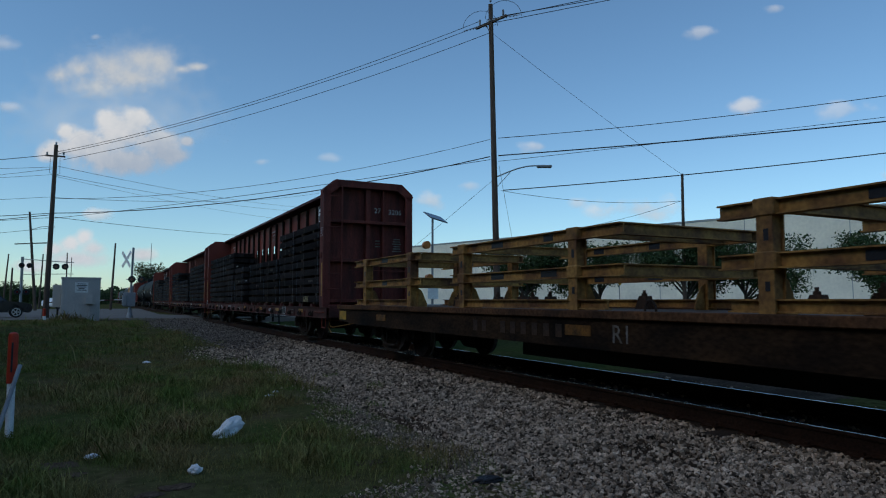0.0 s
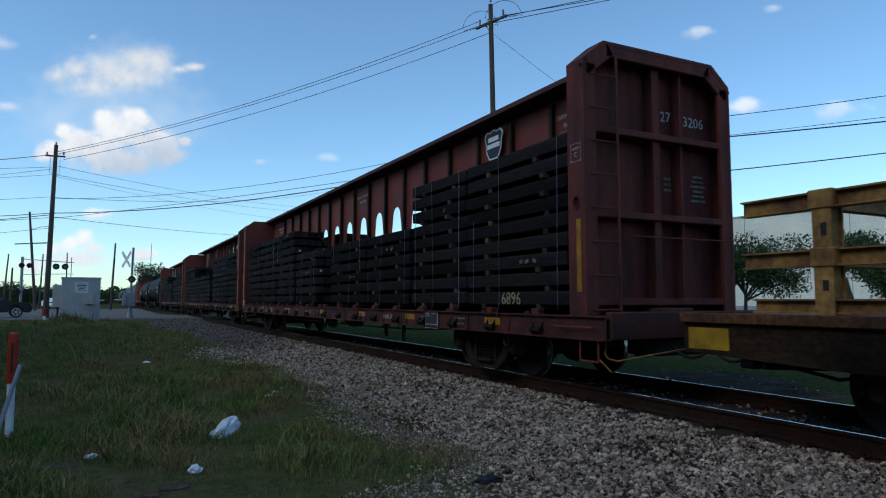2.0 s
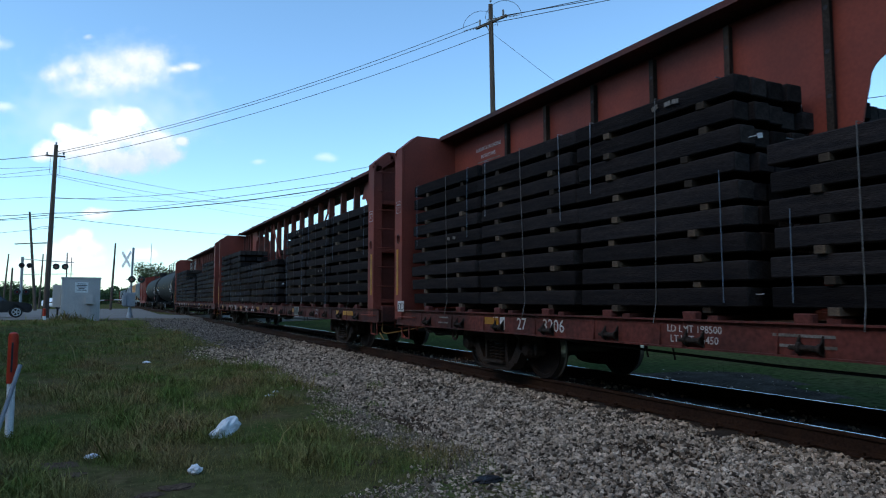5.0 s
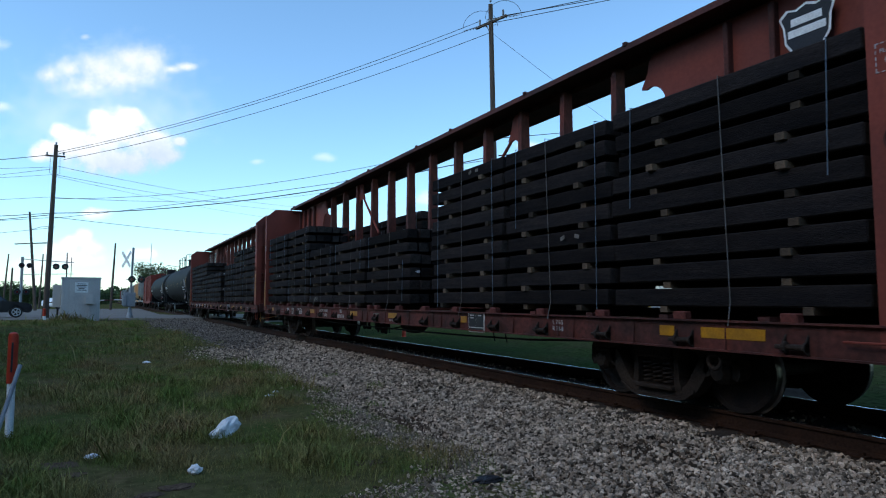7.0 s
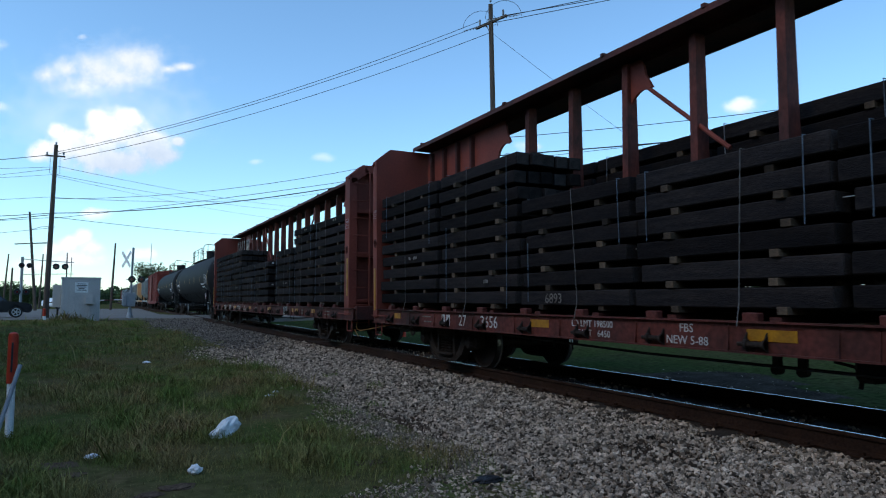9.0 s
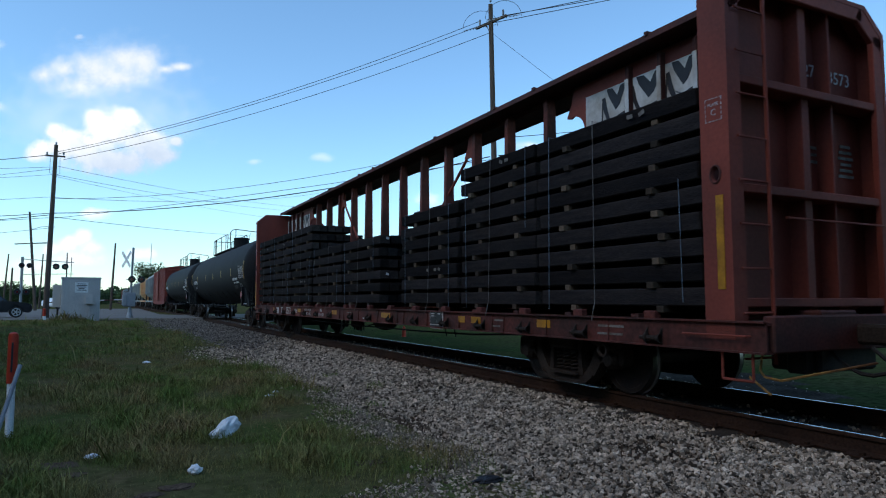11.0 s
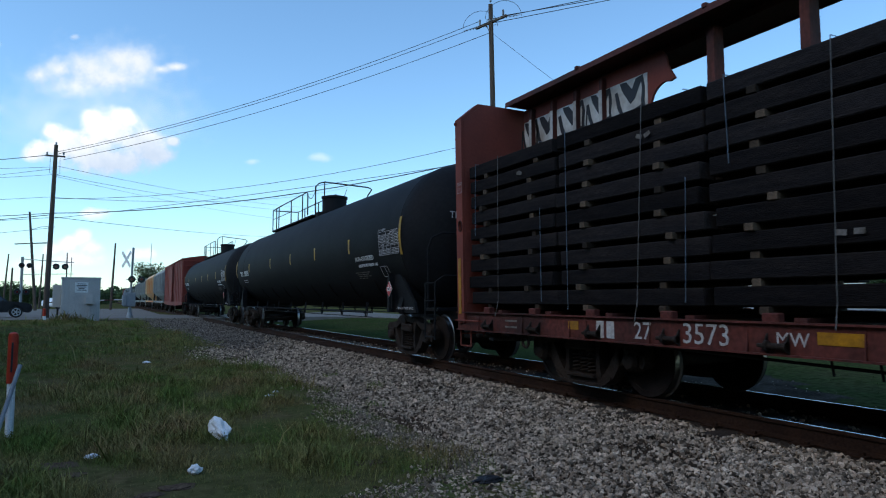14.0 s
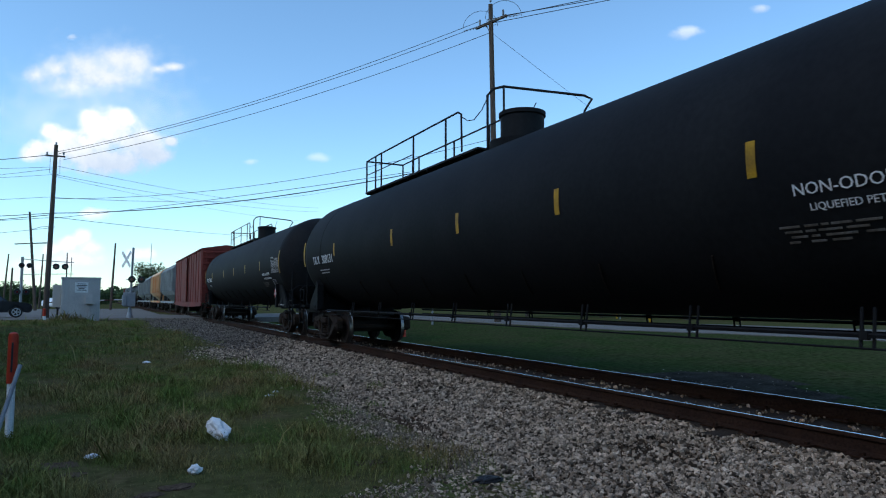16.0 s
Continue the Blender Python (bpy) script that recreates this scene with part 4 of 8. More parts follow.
def centerbeam(y0, kind, number, stencils):
    car = empty("centerbeam_car", pose(TRACK_X, y0, 0), "oxide-red centre-beam flat wagon with end bulkheads, loaded with ties", "railway wagon", "train wagons")
    rolls(car, y0)
    L = 11.47
    LP = 11.0 if kind == "post" else L
    MID, SPAN = (LP - L) / 2, LP + L
    # underframe
    bm = bmesh.new()
    box(bm, (0, 0, 0.86), (0.62, 2 * L - 0.4, 0.42), bevel=0.02)
    for k in range(-8, 9):
        box(bm, (0, k * 1.22, 0.92), (2.7, 0.12, 0.2))
    part("center_sill", bm, RED_DARK, car)
    bm = bmesh.new()
    box(bm, (0, MID, 0.96), (2.6, SPAN, 0.03))
    part("deck", bm, DECKING, car)
    for sx in (-1, 1):
        bm = bmesh.new()
        x = sx * HALF
        prism(bm, [(x, 0.68), (x, 0.965), (x - sx * 0.12, 0.965), (x - sx * 0.12, 0.94), (x - sx * 0.02, 0.94), (x - sx * 0.02, 0.71), (x - sx * 0.1, 0.71), (x - sx * 0.1, 0.68)], -L, LP, "y")
        box(bm, (sx * (HALF + 0.012), MID, 0.972), (0.06, SPAN, 0.018))
        box(bm, (sx * (HALF + 0.008), MID, 0.69), (0.05, SPAN, 0.018))
        part("side_sill", bm, SILL_RED, car)
    for k in range(-8, 9):
        for q in (-0.16, 0.16) if k % 3 == 0 else (0.0,):
            bm = bmesh.new()
            prism(bm, [(-HALF - 0.03, 0.70), (-HALF - 0.004, 0.955), (-HALF + 0.002, 0.955), (-HALF + 0.002, 0.70)], k * 1.23 + q + 0.45, k * 1.23 + q + 0.462, "y")
            part("sill_gusset", bm, SILL_RED, car)
    for sg in (-1, 1):
        bm = bmesh.new()
        box(bm, (0, -L + 0.03 if sg < 0 else LP - 0.03, 0.86), (2.66, 0.12, 0.34), bevel=0.015)
        part("end_sill", bm, RED_DARK, car)
    # centre partition
    if kind == "window":
        seg = 10
        for a, b in ((-10.80, 0.04 - 8.5 * 1.2), (0.04 + 7.5 * 1.2, 11.19)):
            bm = bmesh.new()
            prism(bm, [(a, 1.05), (a, 4.45), (b, 4.45), (b, 1.05)], -0.01, 0.01)
            part("web_panel", bm, RED, car, m=MIDDLE)
        for k in range(-8, 8):
            c = 0.04 + k * 1.2
            a, b = max(c - 0.60, -10.8), min(c + 0.60, 10.8)
            bm = bmesh.new()
            if -5 <= k <= 4:
                for side, w in ((a, -1), (b, 1)):
                    rim = [(c + 0.015 + w * 0.245 * math.sin(q * 0.5 * math.pi / seg), 3.27 + 0.25 * math.cos(q * 0.5 * math.pi / seg)) for q in range(seg + 1)]
                    rim += [(c + 0.015 + w * 0.28, 3.13), (c + 0.015 + w * 0.32, 2.93), (c + 0.015 + w * 0.40, 2.0)]
                    prism(bm, [(side, 1.05), (side, 4.45), (c + 0.015, 4.45)] + rim + [(c + 0.015, 2.0), (c + 0.015, 1.05)], -0.01, 0.01)
                bmesh.ops.remove_doubles(bm, verts=bm.verts[:], dist=0.0005)
                bmesh.ops.delete(bm, geom=[f for f in bm.faces if all(abs(v.co.y - c - 0.015) < 1e-4 for v in f.verts)], context="FACES_ONLY")
                part("web_panel", bm, RED, car, "red web panel with an arched opening", m=MIDDLE)
            else:
                prism(bm, [(a, 1.05), (a, 4.45), (b, 4.45), (b, 1.05)], -0.01, 0.01)
                part("web_panel", bm, RED, car, m=MIDDLE)
        for k in range(-8, 8):
            bm = bmesh.new()
            yy = 0.04 + (k + 0.5) * 1.2
            tee = [(0.0, 0.011), (0.092, 0.011), (0.092, 0.0375), (0.108, 0.0375), (0.108, -0.0375), (0.092, -0.0375), (0.092, -0.011), (0.0, -0.011)]
            prism(bm, [(x, yy + q) for x, q in tee] + [(-x, yy + q) for x, q in tee[-2:0:-1]], 1.1, 4.4, "z")
            st = part("stiffener", bm, BROWN_STEEL if k % 3 else RUST_SILL, car, m=MIDDLE)
            for h in range(5):
                bm = bmesh.new()
                rod(bm, (-0.1095, yy, 2.30 + h * 0.46), (-0.108, yy, 2.30 + h * 0.46), 0.024, 8)
                part("bolt_hole", bm, SIGN_BLACK, st)
    else:
        for k in range(-6, 6):
            yy = -0.01 + (k + 0.5) * 1.208
            bm = bmesh.new()
            prism(bm, [(-0.13, 1.05), (-0.08, 4.5), (0.08, 4.5), (0.13, 1.05)], yy - 0.055, yy + 0.055, "y")
            part("post", bm, POST_RED, car, m=MIDDLE)
        for sg in (-1, 1):
            inner, outer = (7.72, 10.72) if sg > 0 else (7.6, 10.80)
            bm = bmesh.new()
            prism(bm, [(sg * inner, 1.05), (sg * outer, 1.05), (sg * outer, 4.5), (sg * inner, 4.5)], -0.02, 0.02)
            part("end_panel", bm, RED, car, m=MIDDLE)
            for yy in (8.6, 9.2, 9.8, 10.4):
                bm = bmesh.new()
                box(bm, (0, sg * yy, 2.75), (0.22, 0.07, 3.4), bevel=0.01)
                part("stiffener", bm, RED_DARK, car, m=MIDDLE)
            # gussets with diagonal braces
            for gy in (inner, 4.22):
                bm = bmesh.new()
                y1 = sg * (gy - 0.0)
                dr = -sg
                curve = [(y1, 4.5), (y1 + dr * 0.24, 4.5), (y1 + dr * 0.31, 4.40), (y1 + dr * 0.34, 4.26), (y1 + dr * 0.46, 4.06), (y1 + dr * 0.37, 4.04)] + [(y1 + dr * (0.34 - 0.31 * math.sin(t)), 3.80 + 0.27 * math.cos(t)) for t in np.linspace(0.2, 1.5, 7)] + [(y1, 3.78)]
                prism(bm, curve, -0.02, 0.02)
                part("gusset", bm, RED, car, m=MIDDLE)
                if gy > 5:
                    continue
                bm = bmesh.new()
                rod(bm, (0.0, y1 + dr * 0.4, 4.04), (-0.06, y1 + dr * 1.7, 2.95), 0.03, 8)
                part("brace", bm, RED, car, m=MIDDLE)
    # top chord: a wide flat cap with turned-down edges
    # the darker red on cap and rib includes the shade of the underside
    bm = bmesh.new()
    up = 0.045 if kind == "post" else 0.0
    prism(bm, [(x, z + up) for x, z in ((-0.56, 4.58), (0.56, 4.58), (0.565, 4.495), (0.545, 4.495), (0.53, 4.52), (-0.53, 4.52), (-0.545, 4.495), (-0.565, 4.495))],
          -10.82, 10.80 if kind == "post" else 11.2, "y")
    part("top_chord", bm, RED_DARK, car)
    bm = bmesh.new()
    box(bm, (0, 0, 4.48 + up), (0.24 if kind == "post" else 0.1, 21.6, 0.09))
    part("chord_rib", bm, RED_DARK, car)
    for k in range(9 if kind == "post" else 0):
        bm = bmesh.new()
        yy = -9.6 + k * 2.4 + random.uniform(-0.8, 0.8)
        box(bm, (-0.54, yy, 4.63), (0.08, 0.06, 0.05))
        part("lashing_eye", bm, RED_DARK, car)
    # lashing gear along the sills
    bm = bmesh.new()
    box(bm, (-1.37, 0, 1.015), (0.1, 0.17, 0.09), bevel=0.012)
    pocket = part("stake_pocket", bm, SILL_RED, car, m=pose(0, -10.05, 0))
    bm = bmesh.new()
    lathe(bm, [(-0.12, 0.02), (-0.12, 0.042), (-0.095, 0.042), (-0.085, 0.027), (0.06, 0.027), (0.065, 0.048), (0.09, 0.048), (0.09, 0.02)], 12, "y", (-1.45, 0, 0.77))
    prism(bm, [(-1.41, 0.88), (-1.47, 0.79), (-1.46, 0.73), (-1.41, 0.70)], -0.12, -0.105, "y")
    prism(bm, [(-1.41, 0.88), (-1.47, 0.79), (-1.46, 0.73), (-1.41, 0.70)], 0.09, 0.105, "y")
    rod(bm, (-1.45, 0.09, 0.77), (-1.45, 0.17, 0.77), 0.02, 6)
    winch = part("winch", bm, BROWN_STEEL, car, m=pose(0, -10.11, 0))
    for k in range(9):
        for sg in (-1, 1):
            y = sg * (10.05 - k * 1.23)
            share(pocket, pose(0, y, 0, 0, 0, 180))
            if k or sg > 0:
                share(pocket, pose(0, y, 0))
                if not (k == 8 and sg > 0):
                    share(winch, pose(0, y - 0.06, 0))
    # brake gear under the floor
    bm = bmesh.new()
    lathe(bm, [(-0.56, 0.01), (-0.52, 0.08), (-0.44, 0.14), (-0.3, 0.18), (-0.1, 0.2), (0.1, 0.2), (0.3, 0.18), (0.44, 0.14), (0.52, 0.08), (0.56, 0.01)], 18, "y", (-0.7, -0.68, 0.655))
    part("air_tank", bm, BROWN_STEEL, car, smooth=True)
    bm = bmesh.new()
    box(bm, (-0.95, 0.62, 0.60), (0.26, 0.2, 0.24), bevel=0.04)
    lathe(bm, [(0.30, 0.02), (0.31, 0.10), (0.36, 0.12), (0.40, 0.12), (0.45, 0.09), (0.52, 0.08)], 14, "y", (-0.95, 0, 0.58))
    box(bm, (-0.97, 0.42, 0.49), (0.12, 0.07, 0.16), bevel=0.02)
    box(bm, (-0.97, 0.24, 0.48), (0.06, 0.07, 0.15), bevel=0.015)
    rod(bm, (-0.97, 0.7, 0.54), (-0.97, 0.72, 0.42), 0.022, 6)
    part("brake_valve", bm, BLACK_STEEL, car)
    bm = bmesh.new()
    tube(bm, [(-0.95, 0.95, 0.63), (-0.95, 0.78, 0.60), (-0.95, 0.2, 0.56), (-0.92, 0.05, 0.52), (-0.9, -0.2, 0.56), (-0.72, -0.3, 0.6)], 0.016, 6)
    rod(bm, (-0.96, 0.06, 0.66), (-0.96, 0.06, 0.43), 0.014, 6)
    part("brake_pipe", bm, BLACK_STEEL, car)
    for yy in (1.2, 1.46):
        bm = bmesh.new()
        box(bm, (-1.02, yy, 0.59), (0.06, 0.09, 0.22), bevel=0.015)
        rod(bm, (-1.06, yy, 0.52), (-0.98, yy, 0.52), 0.05, 10)
        part("brake_lever", bm, BLACK_STEEL, car)
    bm = bmesh.new()
    tube(bm, [(-1.2, -7.3, 0.67), (-1.2, -5.8, 0.60), (-1.2, -3.8, 0.57), (-1.2, -1.2, 0.56), (-1.2, 3.0, 0.57), (-1.2, 6.9, 0.66)], 0.016, 6)
    for yy in (-5.2, -4.85, 4.3, 4.7):
        rod(bm, (-1.2, yy, 0.53), (-1.25, yy, 0.74), 0.011, 6)
    part("uncoupling_pipe", bm, BLACK_STEEL, car)
    bm = bmesh.new()
    tube(bm, [(-1.0, 9.5, 0.72), (-1.05, 9.8, 0.58), (-1.05, 10.3, 0.55), (-1.0, 10.7, 0.60), (-0.9, 10.95, 0.56), (-0.6, 11.2, 0.62)], 0.035, 6)
    part("brake_rod", bm, BLACK_STEEL, car)
    for jy in (-9.15, 9.15):
        bm = bmesh.new()
        tube(bm, [(-1.30, jy + 0.075 * math.cos(k * 0.5236), 0.57 + 0.075 * math.sin(k * 0.5236)) for k in range(13)], 0.022, 6)
        part("jacking_ring", bm, BROWN_STEEL, car)
    for sg in (-1, 1):
        bh = bulkhead(car, sg, END_RED if kind == "window" and sg < 0 else RED, 0.33 if kind == "post" and sg > 0 else 0.0)
        if kind == "window" and sg > 0:
            bh.matrix_basis = pose(-0.09, 0.25, 0)
        elif sg < 0:
            bh.matrix_basis = pose(-0.06, 0.12, 0)
        elif kind == "post":
            bh.matrix_basis = pose(-0.10, -0.13, 0) @ pose(0, 11.0, 3.2) @ pose(0, 0, 0, -1.6) @ pose(0, -11.0, -3.2)
        back = 0.32 if kind == "post" and sg > 0 else 0.0
        coupler(car, sg * 11.3, sg)
        truck(car, sg * 8.15)
        bm = bmesh.new()
        for q in (0, 0.34):
            rod(bm, (-1.36, sg * (10.95 + q) - back, 0.42), (-1.36, sg * (10.95 + q) - back, 0.78), 0.014, 6)
        rod(bm, (-1.36, sg * 10.95 - back, 0.42), (-1.36, sg * 11.29 - back, 0.42), 0.014, 6)
        part("sill_step", bm, RED, car)
        bm = bmesh.new()
        tube(bm, [(-HALF, sg * 10.55 - back, 0.84), (-HALF - 0.06, sg * 10.55 - back, 0.84), (-HALF - 0.06, sg * 11.3 - back, 0.84), (-HALF, sg * 11.3 - back, 0.84)], 0.011, 6)
        part("grab_iron", bm, RED, car)
    bm = bmesh.new()
    tube(bm, [(-1.22, -11.29, 0.70), (-1.24, -11.27, 0.52), (-1.22, -11.3, 0.46), (-1.2, -11.45, 0.44), (-0.4, -11.85, 0.60)], 0.012, 6)
    rod(bm, (-1.24, -11.15, 0.45), (-1.22, -11.36, 0.30), 0.012, 6)
    part("uncoupling_lever", bm, OCHRE, car)
    # markings
    sx = -HALF - 0.004
    for y, w in stencils["tapes"]:
        bm = bmesh.new()
        box(bm, (sx, y, 0.855), (0.006, w, 0.105))
        part("tape", bm, AMBER, car, "yellow reflective tape")
    for y, body, size in stencils["words"]:
        letters("stencil", body, size, side_m(sx, y, 0.825), STENCIL, car)
    for y, w in stencils["bars"]:
        rows = [(random.uniform(-0.05, 0.05), 0.045 - k * 0.09, w * random.uniform(0.6, 0.9), 0.026) for k in range(2)]
        bars("stencil", rows, side_m(sx, y, 0.825), GHOST_PAINT, car)
    y = stencils["board"]
    bm = bmesh.new()
    box(bm, (-HALF - 0.012, y, 0.82), (0.02, 0.50, 0.32), bevel=0.006)
    bd = part("data_board", bm, STENCIL, car, "white-framed black data board")
    for q, w, z, h in ((0.117, 0.222, 0.852, 0.215), (-0.117, 0.222, 0.852, 0.215), (0, 0.456, 0.704, 0.052)):
        bm = bmesh.new()
        box(bm, (-HALF - 0.024, y + q, z), (0.006, w, h))
        part("board_panel", bm, SIGN_BLACK, bd)
    bars("stencil", [(-0.12, 0.06, 0.12, 0.02), (-0.12, 0.02, 0.1, 0.02), (0.12, 0.06, 0.09, 0.02)], side_m(-HALF - 0.029, y, 0.87), FADED_PAINT, bd)
    letters("stencil", number[:2], 0.21, end_m(0.29, -10.865, 3.76), STENCIL, car)
    letters("stencil", number[2:], 0.21, end_m(0.84, -10.865, 3.74), STENCIL, car)
    bars("stencil", [(0, -0.07 * k, 0.28 * (0.7 + 0.3 * ((k * 7) % 3) / 2), 0.035) for k in range(6)], end_m(0.90, -10.865, 2.95), GHOST_PAINT, car)
    bars("stencil", [(0, -0.08 * k, 0.14, 0.035) for k in range(3)], end_m(0.3, -10.865, 2.88), GHOST_PAINT, car)
    return car


def tie_mesh(length):
    bm = bmesh.new()
    box(bm, (0, 0, 0), (0.228, length, 0.190), bevel=0.012)
    me = bpy.data.meshes.new("tie")
    bm.to_mesh(me)
    bm.free()
    me.materials.append(TIE)
    me.materials.append(LIT_END_GRAIN)
    # end grain, coloured paler to carry the sky light the ends catch
    for p in me.polygons:
        if abs(p.normal.y) > 0.9:
            p.material_index = 1
    return me


TIE_MESHES = {}
bm = bmesh.new()
box(bm, (0, 0, 0), (1.19, 0.10, 0.072), bevel=0.004)
SPACER = bpy.data.meshes.new("spacer")
bm.to_mesh(SPACER)
bm.free()
SPACER.materials.append(DUNNAGE)
PITCH = 0.260


def tie_bundle(car_y, y0, y1, layers, sx, blue=False):
    """A strapped stack of railway ties on spacers, on one side of the centre beam."""
    length = round(y1 - y0 - 0.04, 2)
    me = TIE_MESHES.setdefault(length, tie_mesh(length))
    b = empty("tie_bundle", pose(0, 0, 0), "strapped stack of black creosoted wooden ties with raw spacers", "timber stack", "tie stacks")
    rolls(b, car_y, (sx * 0.76, (y0 + y1) / 2, 1.05))
    rng = random.Random(int((car_y + y0) * 100) + (7 if sx > 0 else 0))
    for k in range(layers):
        z = 0.062 + 0.095 + k * PITCH
        n = 5 if rng.random() > 0.12 or k < layers - 1 else 4
        dy = rng.uniform(-0.045, 0.045)
        for i in range(n):
            if 0 < i < 4 and k < layers - 2 and sx > 0:
                continue
            o = new("tie", me)
            o.parent = b
            o.matrix_basis = pose(-0.478 + i * 0.239 + rng.uniform(-0.012, 0.012), dy + rng.uniform(-0.05, 0.05), z + rng.uniform(-0.009, 0.006),
                                  rng.uniform(-0.12, 0.12), rng.uniform(-2.2, 2.2), rng.uniform(-0.45, 0.45))
        for q in (-1, 1):
            o = new("spacer", SPACER)
            o.parent = b
            o.matrix_basis = pose(rng.uniform(-0.05, 0.03), q * length * 0.27 + rng.uniform(-0.12, 0.12), z - 0.095 - 0.034, 0, 0, rng.uniform(-3, 3))
    top = 0.062 + 0.190 + (layers - 1) * PITCH
    for q in (-1, 1):
        y = q * length * 0.40 + rng.uniform(-0.06, 0.06)
        lean = rng.uniform(-0.04, 0.04)
        bm = bmesh.new()
        z0, z1 = rng.choice([(0.0, top + 0.006), (0.0, top + 0.006), (top * 0.5, top + 0.006), (top * 0.62, top + 0.006), (0.1, top * 0.6)])
        prism(bm, [(y - 0.0034, z0), (y + 0.0034, z0), (y + 0.0034 + lean, z1), (y - 0.0034 + lean, z1)], -0.626, -0.620)
        box(bm, (0, y + lean, top + 0.006), (1.25, 0.016, 0.004))
        part("strap", bm, BLUE_STRAP if blue or rng.random() < 0.4 else STRAP, b)
    if sx < 0:
        bm = bmesh.new()
        y = rng.uniform(-0.3, 0.3)
        lean = rng.uniform(-0.15, 0.15)
        tube(bm, [(-0.70, y, -0.12), (-0.632, y + 0.02, 0.1), (-0.63, y + lean, top + 0.01), (0.6, y + lean * 1.2, top + 0.012)], 0.0055, 5)
        part("lashing_cable", bm, CABLE, b)
    if sx < 0:
        for q in range(rng.choice([1, 1, 2])):
            bm = bmesh.new()
            z = 0.157 + rng.randrange(layers) * PITCH + rng.uniform(-0.03, 0.05)
            box(bm, (rng.choice([-0.50, -0.44, 0.46]), -length / 2 - 0.10, z), (0.07, 0.004, 0.05), pose(0, 0, 0, 0, rng.uniform(-20, 20), 0))
            rod(bm, (-0.47, -length / 2 - 0.10, z), (-0.47, -length / 2 + 0.06, z), 0.004, 5)
            part("end_tag", bm, WHITE_TAG, b, "small white tag stapled to a tie end")
        z = 0.157 + rng.randrange(1, layers) * PITCH
        for k in range(rng.choice([0, 2, 3])):
            bm = bmesh.new()
            box(bm, (-0.624, rng.uniform(-0.1, 0.1) + k * 0.16 - length * 0.2, z), (0.004, 0.09, 0.05), pose(0, 0, 0, rng.uniform(-30, 30)))
            part("chalk_mark", bm, GHOST_PAINT, b, "smeared pale marking on a tie")
    for q in range(2):
        if rng.random() < 0.6:
            bm = bmesh.new()
            yy = rng.uniform(-0.8, 0.8)
            tube(bm, [(-0.3 + q * 0.5, yy - 0.12, top + 0.006), (-0.3 + q * 0.5, yy, top + 0.07), (-0.25 + q * 0.5, yy + 0.1, top + 0.02)], 0.012, 5)
            part("strap_tail", bm, CABLE, b)
    return b


A_Y, B_Y, C_Y = 28.70, 52.65, 76.50
car_a = centerbeam(A_Y, "window", "273206", dict(
    tapes=[(-8.9, 0.45), (-5.83, 0.45), (-3.19, 0.42), (0.01, 0.36), (7.77, 0.4)],
    words=[(-4.70, "F-100-37", 0.135), (6.95, "27", 0.24), (6.2, "3206", 0.24), (3.86, "LD LMT 198500\nLT WT   6450", 0.105), (1.4, "NEW 6-88", 0.125)],
    bars=[(-6.35, 0.3), (-7.9, 0.4), (2.65, 0.8), (0.52, 0.3), (9.4, 0.4)], board=-6.81))
bars("stencil", [(-0.09, 0, 0.13, 0.19), (0.09, 0, 0.13, 0.19)], side_m(-HALF - 0.004, 7.55, 0.825), STENCIL, car_a)
narrow = Matrix.Diagonal((0.74, 1, 1, 1))
for y in (0.10, -9.47, 9.8):
    letters("stencil", "LOADING & UNLOADING", 0.105, side_m(-0.218, y, 4.125) @ narrow, FADED_PAINT, car_a)
    letters("stencil", "INSTRUCTIONS", 0.10, side_m(-0.218, y, 3.975) @ narrow, FADED_PAINT, car_a)
    for z, w, q in ((3.875, 0.82, 0.0), (3.805, 0.46, 0.02), (3.745, 0.62, -0.02)):
        bars("stencil", [(q, 0, w, 0.02)], side_m(-0.218, y, z), GHOST_PAINT, car_a)
bm = bmesh.new()
box(bm, (-1.439, 11.180, 1.050), (0.012, 0.30, 0.21), bevel=0.003)
card = part("routing_board", bm, STENCIL, car_a, "white painted routing board with a card frame")
bm = bmesh.new()
for z, y in ((1.100, 11.180), (0.990, 11.180)):
    box(bm, (-1.447, y, z), (0.008, 0.20, 0.012))
for y in (11.045, 11.180, 11.275):
    box(bm, (-1.447, y, 1.045), (0.008, 0.012, 0.11))
part("card_frame", bm, SIGN_BLACK, card)
# brake hangers under the first loaded wagon
bm = bmesh.new()
tube(bm, [(-1.1, -3.69, 0.7), (-1.1, -3.69, 0.57), (-1.1, -4.06, 0.57), (-1.1, -4.06, 0.7)], 0.016, 6)
box(bm, (-1.1, -3.88, 0.55), (0.06, 0.09, 0.34))
part("brake_hanger", bm, BLACK_STEEL, car_a)
bm = bmesh.new()
box(bm, (-1.1, -4.80, 0.5), (0.03, 0.03, 0.4))
box(bm, (-1.1, -4.90, 0.5), (0.03, 0.03, 0.4))
part("brake_hanger", bm, BLACK_STEEL, car_a)


